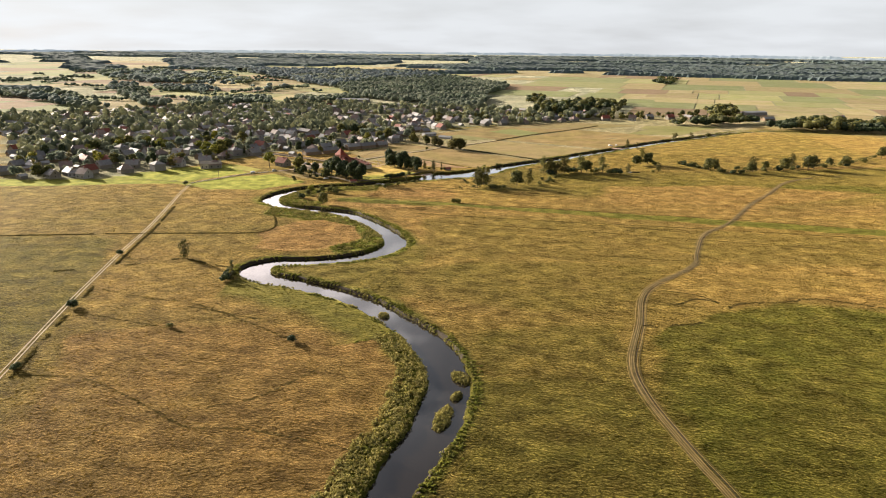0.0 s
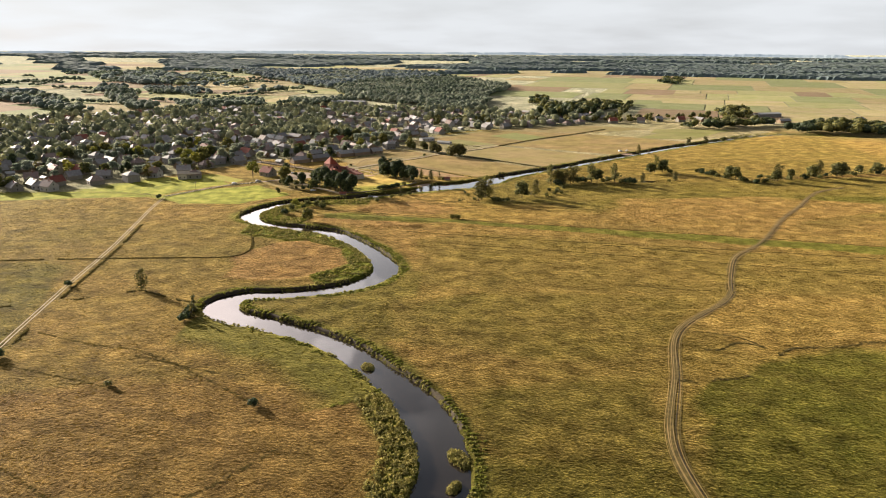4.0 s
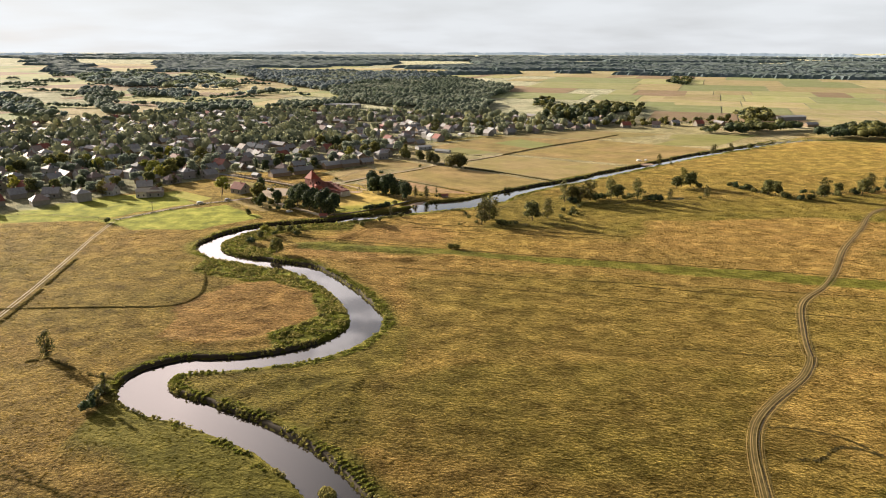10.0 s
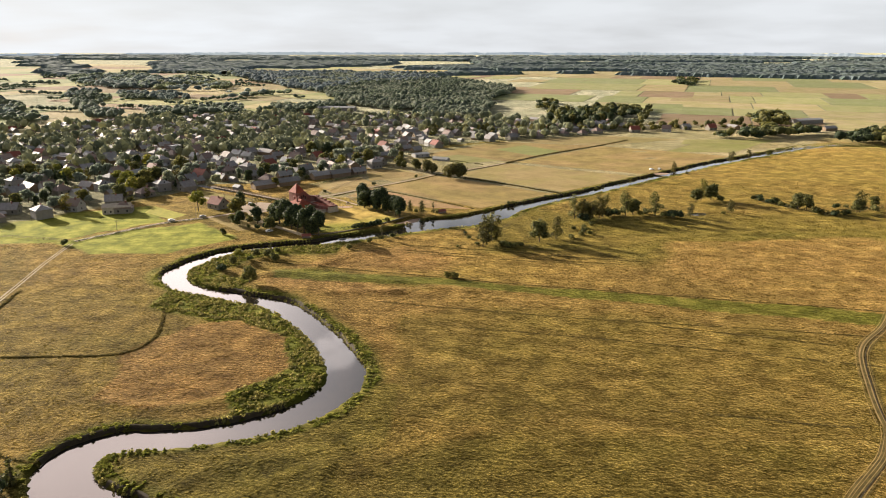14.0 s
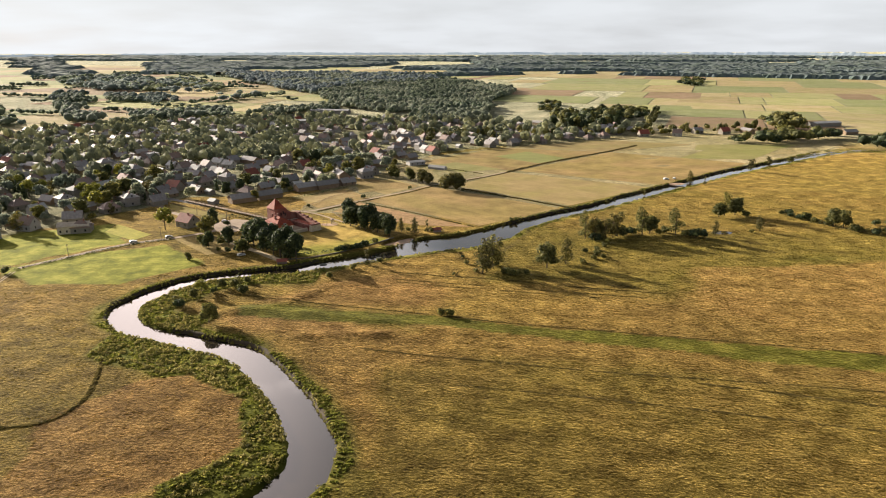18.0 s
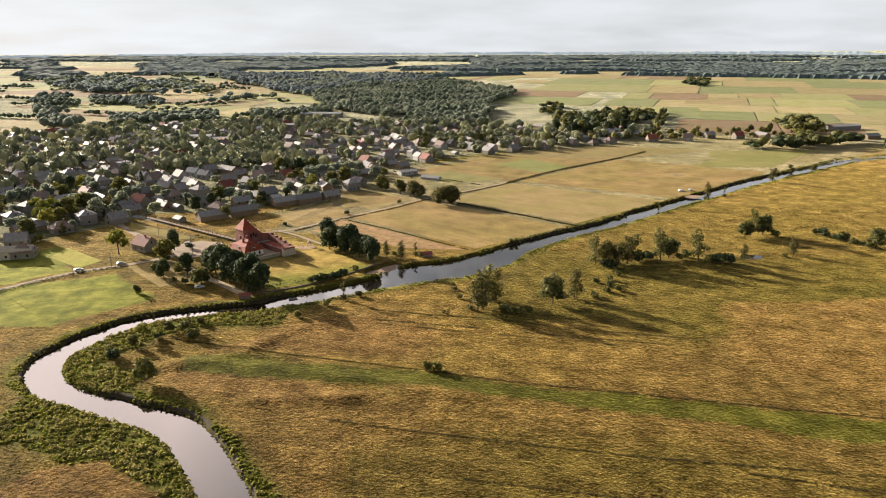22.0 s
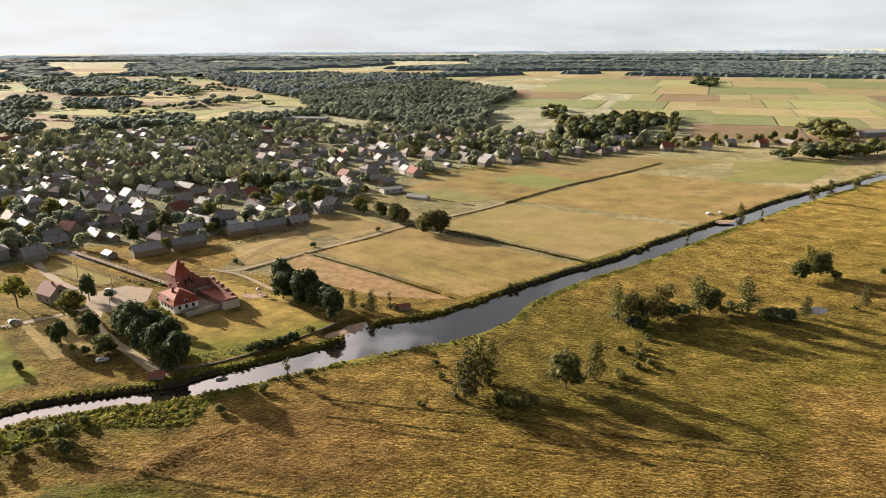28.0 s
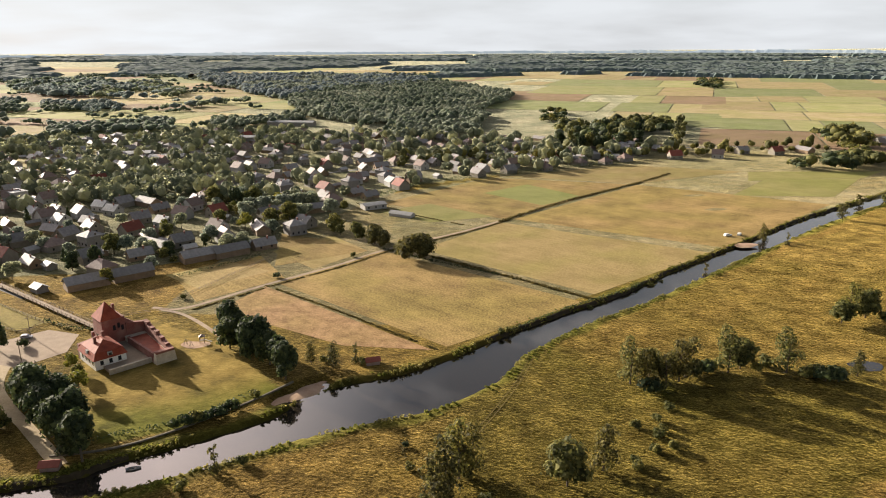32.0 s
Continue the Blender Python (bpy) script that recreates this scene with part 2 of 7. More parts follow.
def zone(x, y):
    """What grows: green, red-brown, pale or bare amounts from 0 to 1."""
    x, y = np.ravel(x).astype(float), np.ravel(y).astype(float)
    n1, n2, n3 = vnoise(x, y, 45, 11), vnoise(x, y, 14, 12), vnoise(x, y, 110, 13)
    g = 0.38 * smooth(0.40, 0.80, n3) * (0.7 + 0.3 * n2) + 0.12 * smooth(0.4, 0.8, n1)
    g += 0.28 * smooth(-60, 10, x) * smooth(460, 340, y) * (0.5 + n3)
    g += 0.10 * smooth(0, 60, x) * smooth(700, 600, y) * (0.4 + n1)
    g += 0.32 * smooth(-40, -75, x + 20 * n2) * smooth(310, 270, y + 20 * n1)
    g += 0.55 * smooth(-20, 40, x) * smooth(535, 575, y + 30 * (n1 - 0.5)) * smooth(720, 640, y)
    red = 0.6 * smooth(0.25, 0.7, n3) * smooth(350, 430, y) * smooth(-120, 0, x) * smooth(560, 520, y)
    red += 0.6 * smooth(0.25, 0.6, n1) * smooth(590, 640, y) * smooth(20, 70, x) * smooth(860, 760, y)
    red += 0.5 * smooth(0.55, 0.8, n1) * smooth(330, 200, y) * smooth(20, -40, x)
    red += 0.35 * smooth(0.45, 0.85, n1) * smooth(-140, -20, x + 0.1 * y)
    for poly, pg, pr in REGIONS:
        px, py = [q[0] for q in poly], [q[1] for q in poly]
        k = np.where((x > min(px) - 12) & (x < max(px) + 12) & (y > min(py) - 12) & (y < max(py) + 12))[0]
        if len(k):
            xs, ys = x[k], y[k]
            share = sum(inside(xs + a * (vnoise(xs, ys, 17, 80 + q) - 0.5), ys + a * (vnoise(xs, ys, 17, 90 + q) - 0.5), poly).astype(float)
                        for q, a in enumerate((5, 11, 17, 23))) / 4
            g[k], red[k] = g[k] * (1 - share) + share * (pg + 0.16 * (n2[k] - 0.5)), red[k] * (1 - share) + share * (pr + 0.2 * (n1[k] - 0.5))
    bare = 0.0 * x
    near = (x > -260) & (x < 700) & (y > -260) & (y < 1040)
    d, side, k = np.full(len(x), 99.0), np.zeros(len(x)), np.zeros(len(x), int)
    d[near], side[near], k[near] = river_at(x[near], y[near])
    at_y = river_line[k, 1]
    lush = smooth(9, 3, d + 5 * (n2 - 0.5)) * 0.75
    west = side > 0
    lush = np.maximum(lush, np.where(west & (at_y > 372) & (at_y < 500) & (x > -135), smooth(30, 17, d + 6 * (n2 - 0.5)), 0))
    lush = np.maximum(lush, np.where(west & (at_y > 270) & (at_y < 342) & (x > -112), 0.72 * smooth(34, 18, d + 9 * (n2 - 0.5)), 0))
    lush = np.maximum(lush, np.where(west & (at_y < 270), smooth(13, 7, d + 4 * (n2 - 0.5)), 0))
    lush = np.maximum(lush, np.where(~west & (at_y > 300) & (at_y < 405) & (x < -20), 0.55 * smooth(40, 22, d + 8 * (n2 - 0.5)), 0))
    lush = np.maximum(lush, np.where(~west & (at_y > 490) & (at_y < 585) & (x < -70), smooth(24, 12, d + 8 * (n2 - 0.5)), 0))
    mound = inside(x + 6 * (n2 - 0.5), y + 6 * (n1 - 0.5), MOUND)
    lush = np.where(mound, 0, lush)
    g = np.maximum(g, lush)
    red = np.where(mound, 0.72, red * (1 - lush))
    g = np.where(mound, 0.0, g)
    g = np.where(inside(x, y, LAWN), 0.9 * smooth(30, 6, 0.77 * (y - 605) - 0.64 * (x + 69) + 16 * (n2 - 0.5)), g)
    red = np.where(inside(x, y, LAWN), 0.1, red)
    g = np.where(inside(x + 8 * (n2 - 0.5), y + 8 * (n1 - 0.5), GREEN_N), 0.95, g)
    g = np.where(inside(x + 8 * (n2 - 0.5), y + 8 * (n1 - 0.5), VERGE), 0.95, g)
    g = np.where(inside(x, y + 3 * (n2 - 0.5), STRIP), 0.95, g)
    vil = inside(x, y, VILLAGE)
    g = np.where(vil, 0.60 + 0.40 * n2, g)
    red = np.where(vil, 0.15 * n1, red)
    bare = np.where(vil, 0.45 * smooth(0.5, 0.8, n2), bare)
    wild = smooth(1250, 1450, np.hypot(x + 100, y))
    red = red * (1 - wild)
    g = g * (1 - wild) + wild * (0.65 + 0.35 * smooth(0.35, 0.65, vnoise(x, y, 260, 23)))
    pale = (x > -30) & (y > 640) & (y < 1100) & ~(side < 0)
    g = np.where(pale, g * 0.5 + 0.35 * smooth(0.5, 0.75, vnoise(x, y, 70, 21)), g)
    bare = np.where(near & ~vil, 0.9 * smooth(1.6, -0.3, d + wobble(x, y) * 0.6), bare)
    return np.clip(g, 0, 1), np.clip(red, 0, 1), np.clip(bare, 0, 1), np.clip(lush, 0, 1)


# ---- materials ----
def material(name):
    m = bpy.data.materials.new(name)
    m.use_nodes = True
    nt = m.node_tree
    return m, nt.nodes, nt.links, nt.nodes["Principled BSDF"]


def noise_of(n, l, scale, detail=4, coord=None, rough=0.55):
    t = n.new("ShaderNodeTexNoise")
    t.inputs["Scale"].default_value, t.inputs["Detail"].default_value, t.inputs["Roughness"].default_value = scale, detail, rough
    if coord is not None:
        l.new(coord, t.inputs["Vector"])
    return t.outputs["Fac"]


def ramp_of(n, l, fac, stops):
    r = n.new("ShaderNodeValToRGB")
    while len(r.color_ramp.elements) < len(stops):
        r.color_ramp.elements.new(0.5)
    for e, (p, c) in zip(r.color_ramp.elements, stops):
        e.position, e.color = p, (*c, 1) if not isinstance(c, float) else (c, c, c, 1)
    l.new(fac, r.inputs[0])
    return r.outputs["Color"]


def blend(n, l, fac, a, b, kind="MIX"):
    m = n.new("ShaderNodeMix")
    m.data_type, m.blend_type = "RGBA", kind
    for key, v in (("Factor", fac), ("A", a), ("B", b)):
        if isinstance(v, (int, float)):
            m.inputs[key].default_value = v
        elif isinstance(v, tuple):
            m.inputs[key].default_value = (*v, 1)
        else:
            l.new(v, m.inputs[key])
    return m.outputs["Result"]


def bump_of(n, l, bsdf, height, strength, distance, share=None):
    b = n.new("ShaderNodeBump")
    if share is not None:
        l.new(share, b.inputs["Strength"])
    b.inputs["Strength"].default_value, b.inputs["Distance"].default_value = strength, distance
    l.new(height, b.inputs["Height"])
    l.new(b.outputs[0], bsdf.inputs["Normal"])


def simple(name, stops, scale=1.5, rough=0.8, random_amount=0.0, bump=0.0, metallic=0.0, island=False, fine=9.0):
    """Two-scale mottled surface; colour may vary from object to object or island to island."""
    m, n, l, b = material(name)
    co = n.new("ShaderNodeTexCoord").outputs["Object"]
    a, f = noise_of(n, l, scale, 3, co), noise_of(n, l, scale * fine, 3, co)
    both = blend(n, l, 0.4, a, f)
    col = ramp_of(n, l, both, stops)
    if random_amount:
        src = n.new("ShaderNodeNewGeometry").outputs["Random Per Island"] if island else n.new("ShaderNodeObjectInfo").outputs["Random"]
        lo, hi = 1 - random_amount, 1 + random_amount * 0.7
        col = blend(n, l, 1.0, col, ramp_of(n, l, src, [(0, (lo, lo, lo * 0.96)), (0.5, (1.0, 0.97, 0.95)), (1, (hi, hi, hi * 0.97))]), "MULTIPLY")
    l.new(col, b.inputs["Base Color"])
    b.inputs["Roughness"].default_value, b.inputs["Metallic"].default_value = rough, metallic
    b.inputs["Specular IOR Level"].default_value = 0.5 if rough < 0.6 else 0.2
    if bump:
        bump_of(n, l, b, f, bump, 0.05)
    return m


def thin(n, l, b, col, amount):
    """Lets part of the light through a thin leaf."""
    t, m = n.new("ShaderNodeBsdfTranslucent"), n.new("ShaderNodeMixShader")
    l.new(col, t.inputs["Color"])
    m.inputs[0].default_value = amount
    l.new(b.outputs[0], m.inputs[1])
    l.new(t.outputs[0], m.inputs[2])
    l.new(m.outputs[0], n["Material Output"].inputs["Surface"])


def meadow(name, tuft=False):
    m, n, l, b = material(name)
    pos = n.new("ShaderNodeNewGeometry").outputs["Position"]
    at = n.new("ShaderNodeAttribute")
    at.attribute_name = "zone"
    sep = n.new("ShaderNodeSeparateColor")
    l.new(at.outputs["Color"], sep.inputs[0])
    big, mid, fine = noise_of(n, l, 0.018, 4, pos), noise_of(n, l, 0.11, 5, pos, 0.62), noise_of(n, l, 2.4, 4, pos, 0.7)
    # tussocks about a metre apart, drawn out a little along the mowing
    mp = n.new("ShaderNodeMapping")
    mp.vector_type = "TEXTURE"
    mp.inputs["Scale"].default_value, mp.inputs["Rotation"].default_value = (1.15, 0.95, 1.0), (0, 0, radians(-11.5))
    l.new(pos, mp.inputs["Vector"])
    tufts = noise_of(n, l, 0.95, 3, mp.outputs[0], 0.58)
    mp2 = n.new("ShaderNodeMapping")
    mp2.vector_type = "TEXTURE"
    mp2.inputs["Scale"].default_value, mp2.inputs["Rotation"].default_value = (150, 2.2, 8), (0, 0, radians(-11.5))
    l.new(pos, mp2.inputs["Vector"])
    streak = noise_of(n, l, 1.0, 3, mp2.outputs[0], 0.6)
    grain = blend(n, l, 0.5, blend(n, l, 0.55, mid, tufts), fine)
    grain = blend(n, l, 0.07, grain, streak)
    # ramps paint tussock hollows darker, for thatch and shade, and tips lighter
    gold = ramp_of(n, l, grain, [(0.38, (0.085, 0.056, 0.012)), (0.455, (0.180, 0.120, 0.030)), (0.53, (0.345, 0.230, 0.064)), (0.62, (0.66, 0.470, 0.165))])
    gold = blend(n, l, ramp_of(n, l, big, [(0.35, 0.0), (0.65, 0.55)]), gold, blend(n, l, 1.0, gold, (0.82, 0.93, 0.72), "MULTIPLY"))
    green = ramp_of(n, l, grain, [(0.39, (0.030, 0.034, 0.004)), (0.50, (0.086, 0.092, 0.012)), (0.61, (0.235, 0.212, 0.040))])
    red = ramp_of(n, l, grain, [(0.39, (0.090, 0.050, 0.014)), (0.50, (0.250, 0.148, 0.049)), (0.61, (0.52, 0.340, 0.130))])
    # soil colour is lowered to carry the shade of the river banks
    soil = ramp_of(n, l, grain, [(0.3, (0.020, 0.015, 0.008)), (0.7, (0.065, 0.048, 0.026))])
    col = blend(n, l, sep.outputs[1], gold, red)
    col = blend(n, l, sep.outputs[0], col, green)
    col = blend(n, l, sep.outputs[2], col, soil)
    mp3 = n.new("ShaderNodeMapping")
    mp3.vector_type = "TEXTURE"
    mp3.inputs["Scale"].default_value, mp3.inputs["Rotation"].default_value = (1.1, 1.0, 1.0), (0, 0, radians(-11.5))
    l.new(pos, mp3.inputs["Vector"])
    worn = ramp_of(n, l, noise_of(n, l, 0.10, 6, mp3.outputs[0], 0.68), [(0.36, (0.60, 0.58, 0.52)), (0.50, (1.0, 1.0, 1.0)), (0.64, (1.45, 1.43, 1.42))])
    col = blend(n, l, 1.0, col, worn, "MULTIPLY")
    col = blend(n, l, 1.0, col, (0.304, 0.297, 0.266), "MULTIPLY")
    if not tuft:
        # a slight even darkening of the ground; mown grass takes its own colours
        col = blend(n, l, 1.0, col, (0.98, 0.96, 0.92), "MULTIPLY")
        even = blend(n, l, 0.65, grain, mid)
        lawn = ramp_of(n, l, even, [(0.38, (0.054, 0.040, 0.010)), (0.50, (0.092, 0.065, 0.015)), (0.62, (0.134, 0.096, 0.025))])
        turf = ramp_of(n, l, even, [(0.38, (0.026, 0.029, 0.003)), (0.50, (0.050, 0.053, 0.006)), (0.62, (0.085, 0.082, 0.013))])
        col = blend(n, l, at.outputs["Alpha"], col, blend(n, l, sep.outputs[0], lawn, turf))
        # dry cropland and yards round the village and out on the plain
        ploughed = n.new("ShaderNodeAttribute")
        ploughed.attribute_name = "cropland"
        plain = ramp_of(n, l, blend(n, l, 0.5, noise_of(n, l, 0.02, 4, pos, 0.6), even), [(0.40, (0.042, 0.044, 0.023)), (0.50, (0.070, 0.068, 0.037)), (0.60, (0.108, 0.098, 0.055))])
        col = blend(n, l, ploughed.outputs["Fac"], col, plain)
    if tuft:
        rnd = n.new("ShaderNodeNewGeometry").outputs["Random Per Island"]
        col = blend(n, l, 1.0, col, ramp_of(n, l, rnd, [(0, (1.1, 1.1, 1.05)), (0.6, (1.5, 1.5, 1.4)), (1, (2.0, 1.95, 1.8))]), "MULTIPLY")
    l.new(col, b.inputs["Base Color"])
    b.inputs["Roughness"].default_value, b.inputs["Specular IOR Level"].default_value = 0.95, 0.035
    if tuft:
        thin(n, l, b, col, 0.65)
    else:
        bump_of(n, l, b, blend(n, l, 0.45, blend(n, l, 0.2, tufts, fine), noise_of(n, l, 0.36, 2, mp.outputs[0])), 1.0, 1.5, ramp_of(n, l, at.outputs["Alpha"], [(0.0, 1.0), (1.0, 0.25)]))
        b.inputs["Sheen Weight"].default_value, b.inputs["Sheen Roughness"].default_value = 0.70, 0.37
        l.new(blend(n, l, 1.0, col, (5.5, 5.45, 6.8), "MULTIPLY"), b.inputs["Sheen Tint"])
    return m


M_MEADOW, M_TUFT = meadow("meadow"), meadow("meadow_tuft", True)


def leaves(name, dark, mid, light, through_light=0.35):
    m, n, l, b = material(name)
    rnd = n.new("ShaderNodeNewGeometry").outputs["Random Per Island"]
    ob = n.new("ShaderNodeObjectInfo").outputs["Random"]
    col = ramp_of(n, l, rnd, [(0, dark), (0.5, mid), (1, light)])
    col = blend(n, l, 1.0, col, ramp_of(n, l, ob, [(0, (0.78, 0.82, 0.75)), (0.5, (1.0, 1.0, 1.0)), (1, (1.25, 1.16, 0.9))]), "MULTIPLY")
    l.new(col, b.inputs["Base Color"])
    b.inputs["Roughness"].default_value = 0.75
    b.inputs["Specular IOR Level"].default_value = 0.25
    thin(n, l, b, col, through_light)
    return m


def herb(name, stops, through_light=0.5):
    """Grass and reeds: colour by place and by blade."""
    m, n, l, b = material(name)
    pos = n.new("ShaderNodeNewGeometry").outputs["Position"]
    rnd = n.new("ShaderNodeNewGeometry").outputs["Random Per Island"]
    col = ramp_of(n, l, blend(n, l, 0.5, noise_of(n, l, 0.12, 3, pos), rnd), stops)
    l.new(col, b.inputs["Base Color"])
    b.inputs["Roughness"].default_value, b.inputs["Specular IOR Level"].default_value = 0.85, 0.2
    thin(n, l, b, col, through_light)
    return m


M_LEAF = leaves("leaves", (0.042, 0.047, 0.014), (0.102, 0.102, 0.029), (0.225, 0.205, 0.062), 0.45)
# garden foliage is lifted and blued in its colour to stand for haze
M_GARDEN_HAZED = leaves("garden_leaves", (0.095, 0.120, 0.096), (0.215, 0.240, 0.182), (0.400, 0.415, 0.300), 0.55)
M_LEAF_DARK = leaves("leaves_dark", (0.018, 0.028, 0.012), (0.040, 0.056, 0.022), (0.088, 0.104, 0.038), 0.35)
M_LEAF_PALE = leaves("leaves_pale", (0.036, 0.035, 0.011), (0.082, 0.074, 0.021), (0.170, 0.145, 0.043), 0.45)
M_LEAF_YELLOW = leaves("leaves_yellow", (0.090, 0.098, 0.015), (0.175, 0.172, 0.026), (0.280, 0.258, 0.045))
# distance haze painted into these leaf colours: paler and bluer than real foliage
M_FAR_HAZED = leaves("far_woods_hazed", (0.118, 0.150, 0.142), (0.158, 0.190, 0.174), (0.215, 0.242, 0.208), 0.6)
M_HAZE = leaves("farthest_woods_hazed", (0.118, 0.150, 0.176), (0.130, 0.164, 0.190), (0.145, 0.178, 0.202), 0.55)
M_REED = herb("reeds", [(0.25, (0.070, 0.078, 0.012)), (0.5, (0.130, 0.134, 0.022)), (0.75, (0.225, 0.210, 0.044))])
M_HERB = herb("bank_herbs", [(0.2, (0.065, 0.066, 0.016)), (0.5, (0.215, 0.184, 0.046)), (0.8, (0.450, 0.375, 0.120))], 0.4)
M_SEDGE = herb("sedge", [(0.25, (0.050, 0.042, 0.014)), (0.75, (0.150, 0.116, 0.040))], 0.45)
M_BARK = simple("bark", [(0.3, (0.05, 0.038, 0.026)), (0.7, (0.13, 0.10, 0.075))], 2, 0.95, bump=0.4)
M_DIRT = simple("dirt_track", [(0.3, (0.21, 0.155, 0.085)), (0.5, (0.34, 0.26, 0.155)), (0.72, (0.46, 0.37, 0.24))], 0.12, 0.95, fine=14)
M_RUT = simple("worn_turf", [(0.3, (0.15, 0.098, 0.030)), (0.5, (0.24, 0.160, 0.056)), (0.72, (0.34, 0.238, 0.098))], 0.12, 0.95, fine=14)
# near-black soil holds the cut banks' shade; also used for dark ruts
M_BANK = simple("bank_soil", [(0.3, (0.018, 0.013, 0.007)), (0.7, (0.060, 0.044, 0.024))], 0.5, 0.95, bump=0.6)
# stone darkened in its base colour for the wall's shadowed face
M_SHADED_STONE = simple("dark_wall_stone", [(0.3, (0.07, 0.06, 0.045)), (0.7, (0.16, 0.135, 0.10))], 0.8, 0.95, bump=0.5)
M_GRAVEL = simple("gravel_road", [(0.3, (0.20, 0.145, 0.100)), (0.7, (0.33, 0.25, 0.175))], 0.2, 0.95, fine=12)
M_ASPHALT = simple("asphalt", [(0.3, (0.10, 0.095, 0.09)), (0.7, (0.17, 0.16, 0.15))], 0.3, 0.9)
M_WALLS = [simple("wall_render_" + k, s, 0.6, 0.9, 0.15) for k, s in (
    ("white", [(0.3, (0.25, 0.243, 0.235)), (0.7, (0.36, 0.35, 0.335))]), ("cream", [(0.3, (0.15, 0.135, 0.11)), (0.7, (0.23, 0.21, 0.175))]),
    ("grey", [(0.3, (0.16, 0.15, 0.138)), (0.7, (0.25, 0.236, 0.218))]), ("wood", [(0.3, (0.14, 0.10, 0.065)), (0.7, (0.25, 0.18, 0.12))]))]
M_ROOFS = [simple("roof_" + k, s, 0.7, r, 0.25, bump=0.3) for k, s, r in (
    ("grey", [(0.3, (0.155, 0.145, 0.142)), (0.7, (0.29, 0.27, 0.265))], 0.65), ("brown", [(0.3, (0.155, 0.112, 0.095)), (0.7, (0.27, 0.195, 0.17))], 0.65),
    ("red", [(0.3, (0.16, 0.045, 0.032)), (0.7, (0.25, 0.080, 0.055))], 0.7), ("pale", [(0.3, (0.24, 0.238, 0.236)), (0.7, (0.37, 0.366, 0.362))], 0.6))]
M_BRICK_ROOF = simple("red_tiles", [(0.3, (0.13, 0.026, 0.013)), (0.5, (0.23, 0.047, 0.023)), (0.75, (0.32, 0.085, 0.045))], 0.5, 0.75, bump=0.5)
M_WINDOW, wn_, wl_, wb_ = material("window_glass")
wb_.inputs["Base Color"].default_value, wb_.inputs["Roughness"].default_value = (0.02, 0.022, 0.025, 1), 0.08
M_STEEL = simple("grey_steel", [(0.3, (0.30, 0.30, 0.30)), (0.7, (0.45, 0.45, 0.44))], 2, 0.4, metallic=0.6)
M_TIMBER = simple("weathered_timber", [(0.3, (0.14, 0.105, 0.075)), (0.7, (0.30, 0.24, 0.18))], 1.2, 0.9, 0.2)
M_STONE = simple("pale_stone", [(0.3, (0.30, 0.25, 0.19)), (0.7, (0.48, 0.42, 0.34))], 0.8, 0.9, 0.2, bump=0.5)


def brick_wall(name, a, b, mortar, scale=4.0):
    m, n, l, bs = material(name)
    co = n.new("ShaderNodeTexCoord").outputs["Object"]
    stain = noise_of(n, l, 0.35, 5, co)
    fine = noise_of(n, l, 3.0, 4, co, 0.7)
    c = ramp_of(n, l, fine, [(0.3, a), (0.7, b)])
    c = blend(n, l, ramp_of(n, l, stain, [(0.45, 0.0), (0.75, 0.6)]), c, mortar)
    l.new(c, bs.inputs["Base Color"])
    bs.inputs["Roughness"].default_value = 0.9
    bump_of(n, l, bs, fine, 0.6, 0.08)
    return m


M_BRICK = brick_wall("old_red_brick", (0.13, 0.042, 0.030), (0.24, 0.080, 0.056), (0.27, 0.16, 0.12))

M_WATER, nn, ll, bb = material("river_water")
bb.inputs["Base Color"].default_value = (0.020, 0.016, 0.013, 1)
bb.inputs["Specular Tint"].default_value = (1.0, 0.90, 0.85, 1)
bb.inputs["Roughness"].default_value, bb.inputs["IOR"].default_value = 0.03, 1.7
wpos = nn.new("ShaderNodeNewGeometry").outputs["Position"]
bump_of(nn, ll, bb, noise_of(nn, ll, 0.9, 3, wpos), 0.04, 0.05)


# ---- mesh helpers ----
def link(name, verts, faces, mat, parent=None, label="", flat=True):
    me = bpy.data.meshes.new(name)
    me.from_pydata([tuple(v) for v in verts] if isinstance(verts, list) else verts.tolist(), [], faces if isinstance(faces, list) else faces.tolist())
    for mt in (mat if isinstance(mat, (list, tuple)) else [mat]):
        me.materials.append(mt)
    me.update()
    if not flat:
        me.polygons.foreach_set("use_smooth", [True] * len(me.polygons))
    ob = new(name, me)
    if parent is not None:
        ob.parent = parent
    if label:
        ob["label"] = label
    return ob


def part(name, bm, mat, parent, label=""):
    me = bpy.data.meshes.new(name)
    bm.normal_update()
    bm.to_mesh(me)
    bm.free()
    me.materials.append(mat)
    ob = new(name, me)
    ob.parent = parent
    if label:
        ob["label"] = label
    return ob


def box(bm, x0, y0, z0, x1, y1, z1, m=None, taper=0.0):
    """A block; taper draws its top in by that many metres."""
    c = [(x0, y0, z0), (x1, y0, z0), (x1, y1, z0), (x0, y1, z0),
         (x0 + taper, y0 + taper, z1), (x1 - taper, y0 + taper, z1), (x1 - taper, y1 - taper, z1), (x0 + taper, y1 - taper, z1)]
    v = [bm.verts.new(m @ Vector(p) if m else p) for p in c]
    for f in ((3, 2, 1, 0), (4, 5, 6, 7), (0, 1, 5, 4), (1, 2, 6, 5), (2, 3, 7, 6), (3, 0, 4, 7)):
        bm.faces.new([v[i] for i in f])
    return v


